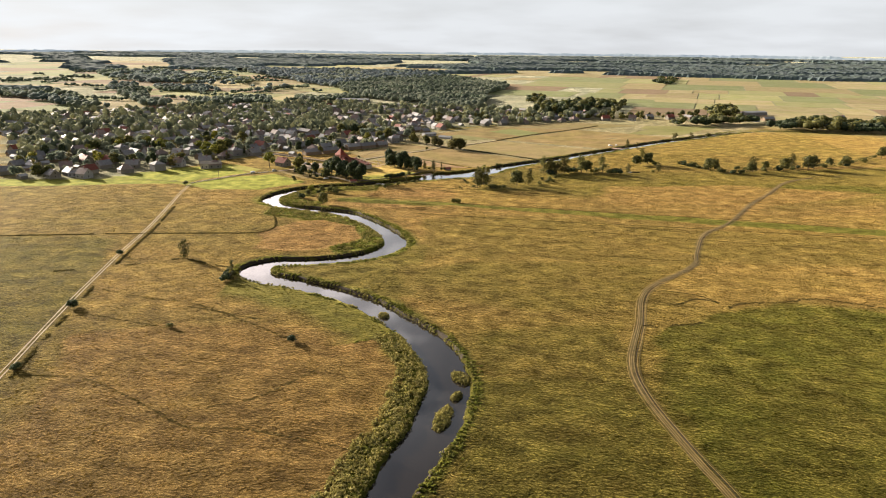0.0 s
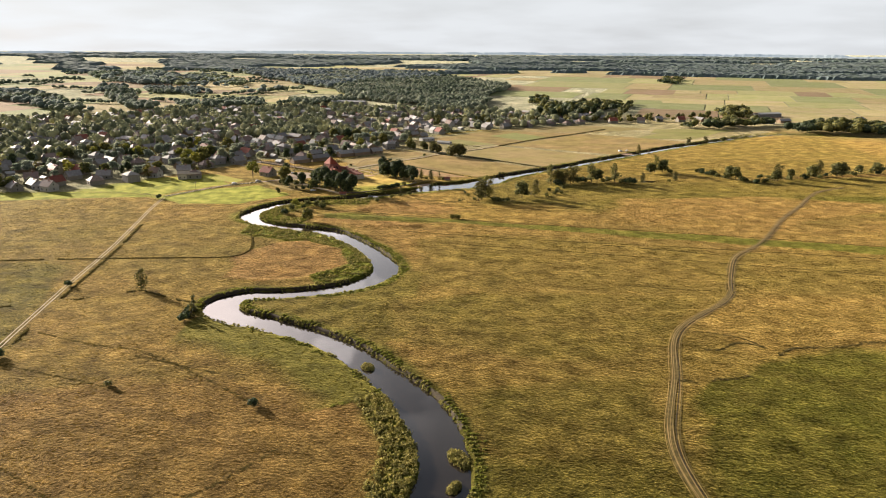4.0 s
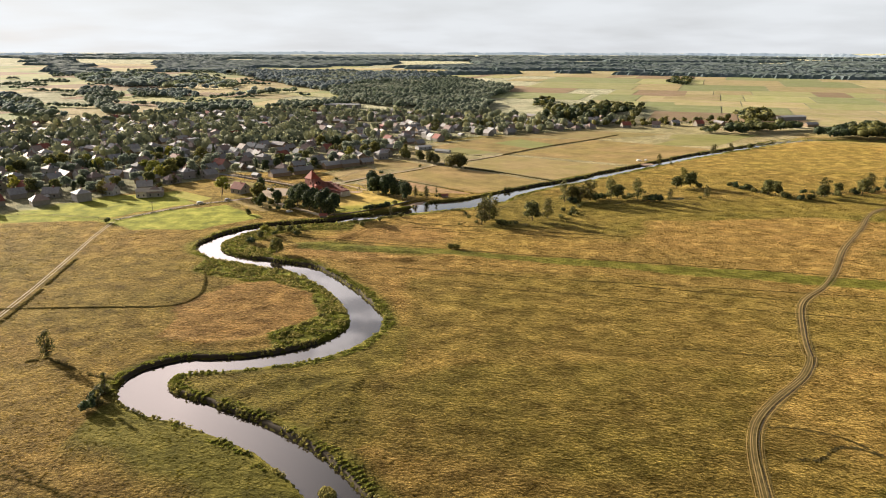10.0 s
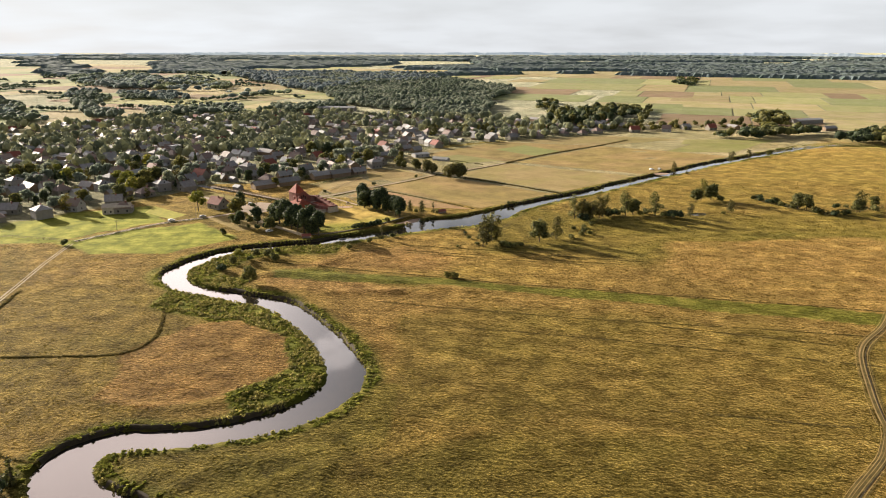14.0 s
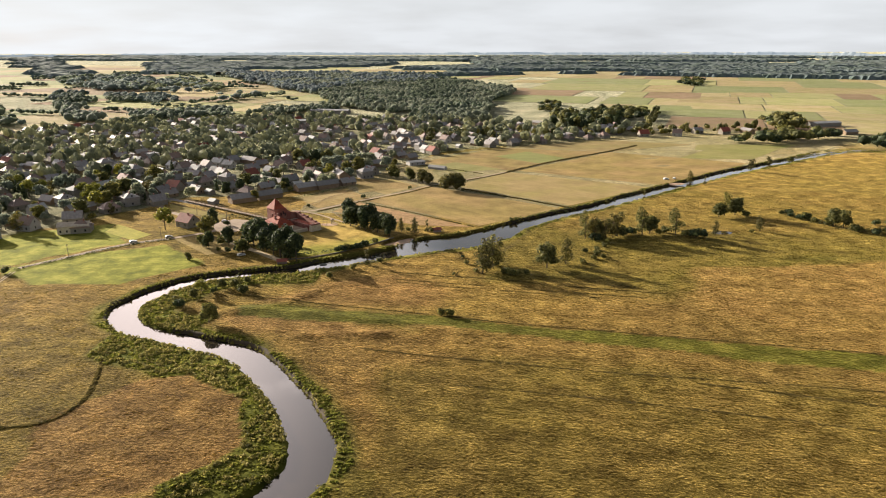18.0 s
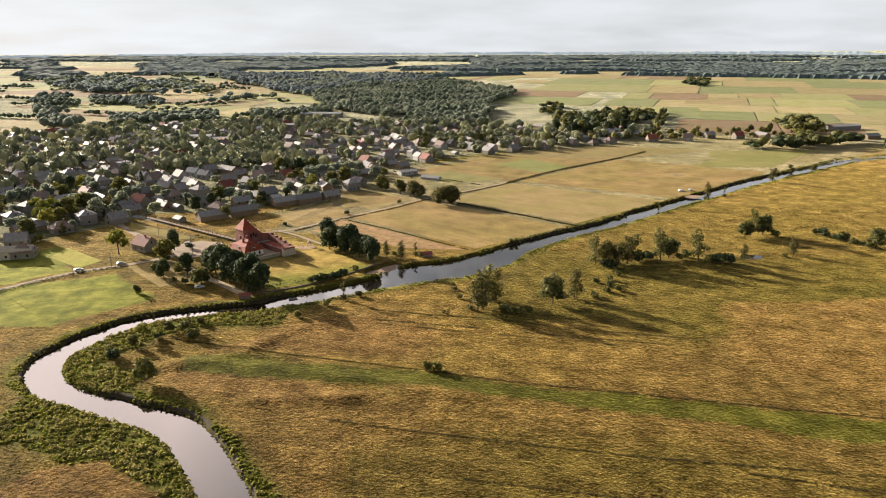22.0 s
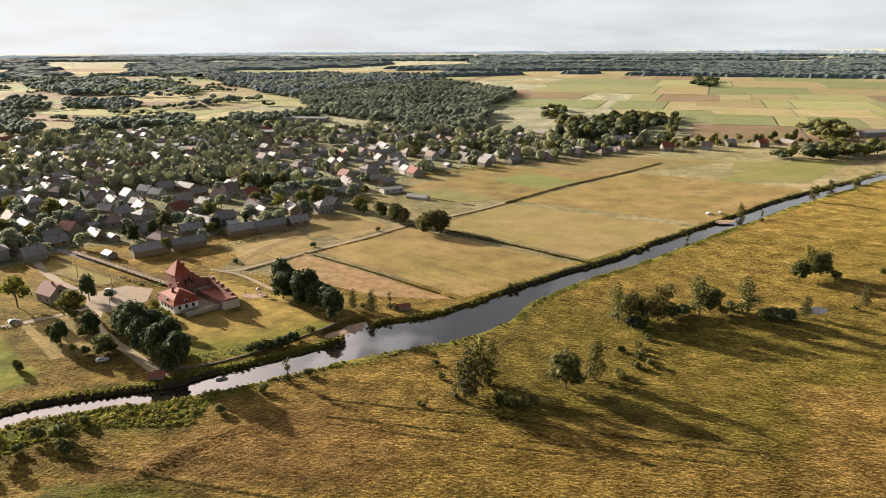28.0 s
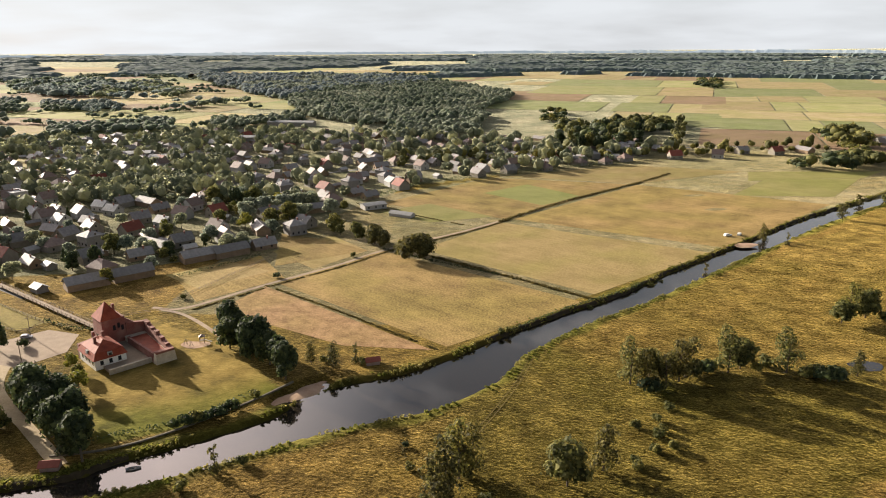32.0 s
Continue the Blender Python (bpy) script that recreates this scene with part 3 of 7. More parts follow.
def prism(bm, outline, z0, z1):
    """A block over any outline, counter-clockwise; z1 may be a list of heights."""
    tops = z1 if isinstance(z1, (list, tuple)) else [z1] * len(outline)
    a = [bm.verts.new((x, y, z0)) for x, y in outline]
    b = [bm.verts.new((x, y, z)) for (x, y), z in zip(outline, tops)]
    bm.faces.new(a[::-1])
    bm.faces.new(b)
    for i in range(len(a)):
        j = (i + 1) % len(a)
        bm.faces.new((a[i], a[j], b[j], b[i]))


def tube(bm, p, q, r0, r1, n=6):
    """A tapered round bar from p to q."""
    p, q = Vector(p), Vector(q)
    t = (q - p).to_track_quat("Z", "Y").to_matrix()
    ring = [[bm.verts.new(o + t @ Vector((math.cos(i * math.tau / n) * r, math.sin(i * math.tau / n) * r, 0))) for i in range(n)] for o, r in ((p, r0), (q, r1))]
    for i in range(n):
        j = (i + 1) % n
        bm.faces.new((ring[0][i], ring[0][j], ring[1][j], ring[1][i]))
    bm.faces.new(ring[1])
    bm.faces.new(ring[0][::-1])


def ground_at(x, y):
    return float(ground_z(np.array([x]), np.array([y]))[0])


def empty(name, x, y, rz=0.0, z=None, label="", category="", group="", kind=""):
    ob = new(name)
    ob.matrix_basis = pose(x, y, ground_at(x, y) if z is None else z, 0, 0, rz)
    ob.empty_display_size = 0.5
    return tagged(ob, label, category, group, kind)


def ribbon(name, pts, width, mat, lift=0.04, parent=None, label="", ragged=0.25, seed=1):
    """A strip of that width along a curve, laid on the ground."""
    c = spline(pts, 2.5)[:, :2]
    w = np.gradient(c, axis=0)
    w /= np.linalg.norm(w, axis=1)[:, None]
    nrm = np.stack([-w[:, 1], w[:, 0]], axis=1)
    s = np.arange(len(c)) * 2.5
    half = width / 2 * (1 + ragged * (vnoise(s, s * 0 + seed, 9, seed) - 0.5) * 2)
    half2 = width / 2 * (1 + ragged * (vnoise(s, s * 0 + seed + 9, 7, seed + 5) - 0.5) * 2)
    a, b = c + nrm * half[:, None], c - nrm * half2[:, None]
    v = np.vstack([a, c, b])
    v = np.column_stack([v, ground_z(v[:, 0], v[:, 1]) + lift])
    k = len(c)
    f = [(i, i + k, i + k + 1, i + 1) for i in range(k - 1)] + [(i + k, i + 2 * k, i + 2 * k + 1, i + k + 1) for i in range(k - 1)]
    return link(name, v, f, mat, parent, label)


# ---- the ground: one sheet, finer along the river ----
def lines(a, b, step, lo, hi):
    mid = list(np.arange(a, b + 0.01, step))
    left, right, s = [a], [b], step
    while left[-1] > lo or right[-1] < hi:
        s *= 1.16
        if left[-1] > lo:
            left.append(left[-1] - s)
        if right[-1] < hi:
            right.append(right[-1] + s)
    return np.array(left[:0:-1] + mid + right[1:])


gx, gy = lines(-216, 300, 1.8, -5200, 5200), lines(60, 930, 1.8, -3000, 5600)
GX, GY = np.meshgrid(gx, gy)
gv = np.column_stack([GX.ravel(), GY.ravel(), ground_z(GX.ravel(), GY.ravel())])
gn = np.arange(len(gv)).reshape(GX.shape)
gf = np.stack([gn[:-1, :-1], gn[:-1, 1:], gn[1:, 1:], gn[1:, :-1]], axis=-1).reshape(-1, 4)
ground = link("ground", gv, gf, M_MEADOW, flat=False)
tagged(ground, "dry golden-green river meadows with mown and lush patches", "ground", kind="structure")


def mown(x, y):
    """1 on the lawns, 0 elsewhere."""
    n1, n2 = vnoise(x, y, 45, 11), vnoise(x, y, 14, 12)
    m = inside(x, y, LAWN) | inside(x + 8 * (n2 - 0.5), y + 8 * (n1 - 0.5), GREEN_N) | inside(x + 8 * (n2 - 0.5), y + 8 * (n1 - 0.5), VERGE)
    return np.maximum(np.maximum(m.astype(float), 0.15 * inside(x, y + 3 * (n2 - 0.5), STRIP)), 0.8 * smooth(0.5, 0.9, zone(x, y)[3]))


def paint(ob, x, y, per_vertex=1):
    g, r, b, lush = zone(x, y)
    col = np.repeat(np.column_stack([g, r, b, mown(x, y)]), per_vertex, axis=0)
    at = ob.data.attributes.new("zone", "FLOAT_COLOR", "POINT")
    at.data.foreach_set("color", col.astype(np.float32).ravel())


paint(ground, gv[:, 0], gv[:, 1])
crop_share = smooth(1050, 1300, np.hypot(gv[:, 0] + 100, gv[:, 1]))
crop_share = np.maximum(crop_share, 0.75 * inside(gv[:, 0] + 14 * (vnoise(gv[:, 0], gv[:, 1], 30, 14) - 0.5), gv[:, 1], VILLAGE))
crop_share = np.maximum(crop_share, 0.6 * inside(gv[:, 0], gv[:, 1], [(-110, 700), (-20, 690), (20, 680), (110, 765), (300, 935), (380, 1000), (420, 1100), (200, 1150), (-60, 920), (-110, 800)]))
ground.data.attributes.new("cropland", "FLOAT", "POINT").data.foreach_set("value", crop_share.astype(np.float32))

wx, wy = np.arange(-200, 700, 4.0), np.arange(-236, 1040, 4.0)
WX, WY = np.meshgrid(wx, wy)
wet = (river_at((WX + 2).ravel(), (WY + 2).ravel())[0] < 5).reshape(WX.shape)[:-1, :-1]
wi = np.arange(WX.size).reshape(WX.shape)
wf = np.stack([wi[:-1, :-1], wi[:-1, 1:], wi[1:, 1:], wi[1:, :-1]], axis=-1)[wet]
used, wf = np.unique(wf, return_inverse=True)
wv = np.column_stack([WX.ravel()[used], WY.ravel()[used], np.full(len(used), -1.3)])
river = link("river", wv, wf.reshape(-1, 4), M_WATER)
tagged(river, "calm winding river that mirrors the sky", "river", kind="structure")


# steep cut banks above the water, shade put into their dark soil colour
def cut_bank(side, pieces):
    n = np.array([-river_way[:, 1], river_way[:, 0]]).T * side
    for lo, hi in pieces:
        k = np.where((np.arange(len(river_line)) >= lo) & (np.arange(len(river_line)) < hi))[0]
        if len(k) < 4:
            continue
        base = river_line[k, :2] + n[k] * river_line[k, 2:3] / 2
        wob = wobble(base[:, 0], base[:, 1]) * 0.6
        rows = []
        for off, z in ((1.7, 0.10), (0.85, 0.02), (0.45, -0.75), (0.15, -1.7)):
            p = base + n[k] * (off - wob + 0.35 * (vnoise(base[:, 0], base[:, 1], 1.7, 91 + int(off * 9)) - 0.5))[:, None]
            zz = z + 0.12 * (vnoise(base[:, 0], base[:, 1], 2.3, 95) - 0.5)
            rows.append(np.column_stack([p, zz]))
        m = len(k)
        v = np.vstack(rows)
        f = [(r * m + i, r * m + i + 1, (r + 1) * m + i + 1, (r + 1) * m + i) for r in range(3) for i in range(m - 1)]
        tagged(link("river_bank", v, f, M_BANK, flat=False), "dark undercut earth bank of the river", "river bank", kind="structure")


def sample_at(x, y):
    return int(np.argmin(np.hypot(river_line[:, 0] - x, river_line[:, 1] - y)))


cut_bank(1, [(sample_at(-104, 352), sample_at(-50, 384)), (sample_at(-138, 508), sample_at(-70, 588)), (sample_at(30, 669), sample_at(275, 906))])
cut_bank(-1, [(sample_at(-28, 110), sample_at(-13, 176)), (sample_at(-6, 246), sample_at(-96, 337)), (sample_at(-42, 426), sample_at(-118, 494))])

# ---- grass, reeds and sedge: stuff ----
rng = np.random.default_rng(5)


def clumps(name, x, y, z, width, height, mat, blades=3, painted=False, tilt=0.45, label="", category="grass"):
    """Many small clumps, each of a few leaning leaf tips over a common foot, joined."""
    n = len(x)
    off = rng.uniform(-0.4, 0.4, (n, blades, 2)) * width[:, None, None]
    cx, cy = x[:, None] + off[..., 0], y[:, None] + off[..., 1]
    turn = rng.uniform(0, math.tau, (n, blades))
    lean = rng.normal(0, tilt, (n, blades, 2)) * height[:, None, None]
    hb = height[:, None] * rng.uniform(0.65, 1.15, (n, blades))
    dx, dy = np.cos(turn) * width[:, None] / 2, np.sin(turn) * width[:, None] / 2
    zz = np.repeat(z[:, None], blades, 1) - 0.05
    quad = np.stack([np.stack([cx - dx * 0.7, cy - dy * 0.7, zz], -1), np.stack([cx + dx * 0.7, cy + dy * 0.7, zz], -1),
                     np.stack([cx + dx + lean[..., 0], cy + dy + lean[..., 1], zz + hb], -1),
                     np.stack([cx - dx + lean[..., 0], cy - dy + lean[..., 1], zz + hb * rng.uniform(0.6, 1.0, (n, blades))], -1)], 2)
    v = quad.reshape(-1, 3)
    ob = link(name, v, np.arange(len(v)).reshape(-1, 4), mat)
    if painted:
        paint(ob, x, y, blades * 4)
    return tagged(ob, label, category, kind="stuff")


def mounds(name, x, y, w, h, mat, leafy, leaf, label, category="herbs"):
    """Low bushy herb clumps, each a dome of leaf tips, joined."""
    n = len(x)
    d = rng.normal(size=(n, leafy, 3))
    d[..., 2] = np.abs(d[..., 2]) * 0.9
    d /= np.linalg.norm(d, axis=2)[..., None]
    c = np.column_stack([x, y, ground_z(x, y)])[:, None] + d * np.column_stack([w / 2, w / 2, h])[:, None] * rng.uniform(0.6, 1.12, (n, leafy, 1))
    t = np.cross(d, rng.normal(size=d.shape))
    t /= np.linalg.norm(t, axis=2)[..., None] + 1e-9
    b = np.cross(d + rng.normal(0, 0.5, d.shape), t)
    s = leaf * rng.uniform(0.6, 1.4, (n, leafy, 1))
    v = np.stack([c - t * s, c + b * s * 0.8, c + t * s, c - b * s * 0.8 + d * s * 0.5], 2).reshape(-1, 3)
    return tagged(link(name, v, np.arange(len(v)).reshape(-1, 4), mat), label, category, kind="stuff")


TRACK_W = [(-118, -160), (-126, -60), (-136, 60), (-150, 170), (-160, 226), (-171, 280), (-178, 318), (-187, 372), (-195, 427), (-207, 490), (-216, 535), (-222, 574)]
TRACK_E = [(70, -160), (82, -60), (80, 50), (76, 140), (73, 163), (68, 187), (63, 220), (64, 247), (75, 285), (88, 329), (117, 364), (126, 380)]
TRACK_FAR = [(126, 380), (132, 400), (147, 437), (168, 462), (186, 490), (205, 523), (236, 568), (268, 616), (300, 640)]


def off_tracks(x, y):
    """True away from the meadow tracks."""
    c = np.vstack([spline(t, 2.0)[:, :2] for t in (TRACK_W, TRACK_E)])
    out = np.ones(len(x), bool)
    for s in range(0, len(x), 20000):
        d = (x[s:s + 20000, None] - c[None, :, 0]) ** 2 + (y[s:s + 20000, None] - c[None, :, 1]) ** 2
        out[s:s + 20000] = d.min(axis=1) > 2.6 ** 2
    return out


tx, ty = rng.uniform(-300, 340, 420000), 130 + 640 * rng.uniform(0, 1, 420000) ** 1.2
keep = (np.abs(tx - 10) < 75 + ty * 0.5) & (vnoise(tx, ty, 9, 31) * 0.6 + vnoise(tx, ty, 2.5, 32) * 0.4 + rng.uniform(-0.4, 0.4, len(tx)) > 0.40)
tx, ty = tx[keep], ty[keep]
td, ts, tk = river_at(tx, ty)
keep = (td > 1.5) & ~inside(tx, ty, STRIP) & ~inside(tx, ty, VILLAGE) & ~((ts > 0) & (ty > 600)) & ~inside(tx, ty, GREEN_N) & ~inside(tx, ty, VERGE) & off_tracks(tx, ty)
tx, ty = tx[keep][:120000], ty[keep][:120000]
clumps("meadow_grass", tx, ty, ground_z(tx, ty), rng.uniform(0.4, 0.95, len(tx)), rng.uniform(0.08, 0.20, len(tx)), M_TUFT, 2, True, 0.5,
       label="uneven tussocks of dry meadow grass")

# reeds and herbs along both banks
s_idx = rng.integers(0, len(river_line), 30000)
s_side, s_off = rng.choice([-1, 1], 30000), np.abs(rng.normal(0, 1.9, 30000)) + 0.2
bx = river_line[s_idx, 0] + (-river_way[s_idx, 1]) * s_side * (river_line[s_idx, 2] / 2 + s_off)
by = river_line[s_idx, 1] + river_way[s_idx, 0] * s_side * (river_line[s_idx, 2] / 2 + s_off)
bd = river_at(bx, by)[0]
keep = (bd > 0.3) & (vnoise(bx, by, 6, 41) > np.where(s_side > 0, 0.62, 0.5))
bx, by = bx[keep], by[keep]
clumps("bank_reeds", bx, by, ground_z(bx, by), rng.uniform(0.4, 1.0, len(bx)), rng.uniform(0.2, 0.6, len(bx)), M_REED, 3,
       label="green reeds and herbs along the river banks", category="reeds")
# bushy herb clumps: the broad belt on the west bank, the beds in the bends, and a broken fringe elsewhere
mx, my = rng.uniform(-150, 40, 130000), rng.uniform(60, 600, 130000)
md, mside, mk = river_at(mx, my)
mlush = zone(mx, my)[3]
clot = vnoise(mx, my, 4.5, 44)
belt = (mside > 0) & (river_line[mk, 1] < 272) & (md > 0.5) & (md < 9 + 5 * vnoise(mx, my, 20, 45)) & (rng.uniform(0, 1, len(mx)) < 0.42)
bed = (mlush > 0.76) & ~((mside > 0) & (river_line[mk, 1] > 266) & (river_line[mk, 1] < 350) & (md > 3)) & (md > 0.8) & (clot > 0.30) & (rng.uniform(0, 1, len(mx)) < 0.30) & ~belt
k = belt | bed
mw = np.where(belt, rng.uniform(1.1, 2.6, len(mx)), rng.uniform(0.8, 1.7, len(mx)))
mounds("bank_herbs", mx[k], my[k], mw[k], mw[k] * rng.uniform(0.40, 0.65, k.sum()), M_HERB, 22, 0.26, "bushy clumps of tall green herbs by the river")
s_idx = rng.integers(0, len(river_line), 5200)
s_side, s_off = rng.choice([-1, 1], 5200), np.abs(rng.normal(0, 0.9, 5200)) + 0.3
fx = river_line[s_idx, 0] - river_way[s_idx, 1] * s_side * (river_line[s_idx, 2] / 2 + s_off)
fy = river_line[s_idx, 1] + river_way[s_idx, 0] * s_side * (river_line[s_idx, 2] / 2 + s_off)
k = (river_at(fx, fy)[0] > 0.1) & (vnoise(fx, fy, 8, 46) * 0.7 + vnoise(fx, fy, 2.5, 47) * 0.3 > np.where((s_side < 0) & (fy < 350), 0.47, 0.50))
fx, fy = fx[k], fy[k]
fw = rng.uniform(0.7, 1.9, len(fx))
mounds("bank_herbs", fx, fy, fw, fw * rng.uniform(0.4, 0.75, len(fx)), M_HERB, 16, 0.24, "broken fringe of herbs and sedge on the river's edge")
# lush beds inside the bends
lx, ly = rng.uniform(-150, 30, 170000), rng.uniform(140, 600, 170000)
lz = zone(lx, ly)[3]
keep = (lz > 0.7) & (river_at(lx, ly)[0] > 1.0) & ((ly < 262) | (ly > 345)) & (vnoise(lx, ly, 3.2, 43) > 0.35)
lx, ly = lx[keep], ly[keep]
clumps("lush_herbs", lx, ly, ground_z(lx, ly), rng.uniform(0.4, 0.95, len(lx)), rng.uniform(0.18, 0.55, len(lx)), M_REED, 2,
       label="lush green herb beds in the river bends", category="grass")
for n_, (ix, iy, ia, ib, it) in enumerate(ISLETS):
    th, q = rng.uniform(0, math.tau, 260), np.sqrt(rng.uniform(0, 1, 260))
    u, v = np.cos(th) * q * ia * 0.95, np.sin(th) * q * ib * 0.95
    c, s = math.cos(radians(it)), math.sin(radians(it))
    x, y = ix + u * c - v * s, iy + u * s + v * c
    mounds("reed_islet", x[:150], y[:150], rng.uniform(0.9, 1.9, 150), rng.uniform(0.5, 1.3, 150), M_HERB, 18, 0.24, "small reed-grown islet in the river", "reeds")


TRAIL_A = [(-152, 224), (-127, 221), (-98, 203), (-82, 192), (-62, 191), (-31, 182)]
TRAIL_B = [(-80, 204), (-66, 212), (-54, 229), (-47, 239)]
TRAIL_C = [(-167, 314), (-142, 304), (-119, 298), (-89, 278), (-66, 260)]
TRAIL_F = [(-166, 285), (-124, 271), (-111, 265)]


def sedge_row(pts, width, height, density, label, broken=0.1):
    c = spline(pts, 1.0)[:, :2]
    n = int(len(c) * density * 1.8)
    i = rng.integers(0, len(c), n)
    x, y = c[i, 0] + rng.normal(0, width / 2, n), c[i, 1] + rng.normal(0, width / 2, n)
    k = vnoise(x, y, 12, 51) > broken
    x, y = x[k], y[k]
    clumps("ditch_sedge", x, y, ground_z(x, y), rng.uniform(0.6, 1.3, len(x)), rng.uniform(0.5, 1.0, len(x)) * height, M_SEDGE, 3, label=label, category="grass")


# dark sedge put in for shaded ditches, worn trails and mowing lines
for pts, w, h, dens in (
        ([(-330, 398), (-274, 404), (-210, 413), (-154, 419), (-133, 421), (-122, 426), (-119, 441), (-127, 468)], 0.4, 0.5, 2.2),
        ([(77, 284), (83, 283), (91, 285), (97, 286), (102, 289), (108, 296), (114, 302), (118, 305), (127, 313), (148, 316), (165, 321), (190, 311), (240, 300)], 0.9, 0.32, 1.65),
        ([(92, 328), (98, 328), (106, 325), (112, 321), (116, 315)], 0.25, 0.22, 1.8), ([(93, 311), (99, 311), (106, 317), (112, 317), (117, 313)], 0.5, 0.3, 2.0),
        ([(78, 457), (95, 453), (118, 447), (139, 441)], 0.25, 0.25, 1.8), ([(65, 387), (88, 384), (102, 381), (118, 379)], 0.15, 0.2, 1.75), ([(-120, 294), (-108, 290), (-96, 285), (-84, 281)], 0.5, 0.18, 1.9),
        ([(-36, 481), (-2, 474), (53, 464), (131, 454), (260, 432)], 0.18, 0.22, 1.75),
        ([(-1, 453), (49, 444), (118, 429), (210, 408)], 0.15, 0.2, 1.72),
        ([(-105, 540), (-60, 528), (-8, 516), (31, 506), (146, 484), (240, 462)], 0.18, 0.24, 1.75),
        ([(-76, 734), (-39, 704), (4, 666)], 0.4, 0.5, 2.0), ([(-98, 703), (-74, 733), (-46, 765), (-24, 794), (12, 828), (40, 860)], 0.4, 0.5, 2.2), ([(-60, 905), (-30, 880), (12, 846)], 0.5, 0.6, 1.9),
        ([(-4, 782), (30, 753), (68, 720)], 1.0, 0.9, 2.4),
        ([(33, 855), (80, 914), (143, 980), (175, 1017)], 1.2, 1.0, 2.0),
        ([(-146, 170), (-156, 226), (-167, 280), (-174, 318), (-183, 372), (-191, 427), (-203, 490)], 0.5, 0.6, 1.6),
        ([(-149, 367), (-175, 352), (-205, 340)], 0.6, 0.5, 1.6), ([(-149, 367), (-128, 355), (-112, 350)], 0.6, 0.5, 1.6),
        (TRAIL_A, 0.5, 0.16, 1.9), (TRAIL_B, 0.7, 0.16, 1.9), (TRAIL_C, 0.6, 0.16, 1.9), (TRAIL_F, 0.5, 0.16, 1.9),
        ([(-35, 574), (-20, 571), (-5, 568), (9, 566), (26, 562), (43, 556), (90, 546)], 0.2, 0.22, 1.9), ([(-32, 563), (-11, 559), (10, 555), (26, 551), (80, 540)], 0.15, 0.2, 1.72),
        ([(-31, 559), (-17, 556), (-2, 552), (10, 550), (60, 539)], 0.15, 0.18, 1.72), ([(-2, 610), (-1, 598), (1, 587), (-4, 571)], 1.2, 0.3, 1.2)):
    sedge_row(pts, w, h, dens, "dark sedge along a shallow meadow ditch", 0.12 if dens > 1.7 else 0.36)


M_TRODDEN = simple("trodden_turf", [(0.3, (0.036, 0.026, 0.006)), (0.5, (0.088, 0.063, 0.014)), (0.72, (0.165, 0.118, 0.032))], 0.5, 0.95, fine=6)


# ---- roads and tracks ----
def track(pts, gap, width, label, mat=None, bed=0.0):
    """A meadow track: two worn wheel ruts with a grassy middle."""
    c = spline(pts, 3.0)[:, :2]
    w = np.gradient(c, axis=0)
    w /= np.linalg.norm(w, axis=1)[:, None]
    nrm = np.stack([-w[:, 1], w[:, 0]], axis=1)
    road = tagged(new("road"), label, "road", kind="structure")
    if bed:
        ribbon("trodden_bed", c[::3], bed, M_TRODDEN, 0.10, road, "brown trodden turf", 0.5, 9)
        for o, w_, m_ in ((-1.9, 0.20, M_RUT), (-1.35, 0.30, M_BANK), (-0.1, 0.26, M_TRODDEN), (0.35, 0.16, M_RUT), (1.35, 0.24, M_TRODDEN), (1.9, 0.16, M_RUT), (-2.5, 0.24, M_TRODDEN)):
            ribbon("wheel_rut", (c + nrm * (o + 1.3 * (vnoise(np.arange(len(c)) * 3.0, np.full(len(c), o * 7), 35, 17) - 0.5))[:, None])[::3], w_, m_, 0.13, road, ragged=0.7, seed=int(o * 10) + 40)
    for s in (-1, 1):
        ribbon("wheel_rut", (c + nrm * s * gap / 2)[::3], width, mat or M_DIRT, 0.12, road, ragged=0.45, seed=s + 3)
    return road


track(TRACK_W, 1.6, 0.62, "pale dirt track with two ruts through the meadow")
track(TRACK_E, 1.6, 0.24,
      "worn sandy meadow track with many braided ruts", M_RUT, 2.3)
track(TRACK_FAR, 1.2, 0.4, "thin trodden path over the far meadow", M_RUT, 1.6)


def road(name, pts, width, mat, label):
    return tagged(ribbon(name, pts, width, mat, 0.06, ragged=0.12), label, "road", kind="structure")


track([(18, 607), (26, 625), (34, 646), (39, 664)], 1.3, 0.24, "faint trodden path to the river bank", M_TRODDEN)

road("road", [(-222, 574), (-206, 596), (-188, 619), (-166, 634), (-150, 650), (-143, 662)], 3.6, M_GRAVEL, "pale gravel lane along the village gardens")
road("road", [(-146, 655), (-136, 632), (-122, 617), (-108, 604), (-91, 588)], 4.0, M_DIRT, "sandy lane down to the river ford")
road("road", [(-390, 860), (-300, 800), (-240, 757), (-196, 729), (-176, 716)], 4.5, M_ASPHALT, "grey village street")
road("road", [(-240, 757), (-200, 705), (-165, 672), (-146, 664)], 4.0, M_GRAVEL, "pale gravel lane to the castle forecourt")
road("path", [(-116, 705), (-102, 705), (-77, 735), (-49, 767), (-27, 796), (10, 830), (38, 862), (64, 893)], 2.2, M_GRAVEL, "narrow pale field path")
road("path", [(-112, 703), (-98, 696), (-75, 673)], 1.8, M_GRAVEL, "pale footpath along the castle lawn")
road("road", [(-420, 1010), (-330, 900), (-240, 757)], 5.0, M_ASPHALT, "grey main street through the village")
road("road", [(-330, 900), (-200, 960), (-60, 1050), (60, 1120), (217, 1162), (330, 1180)], 5.0, M_ASPHALT, "grey country road")
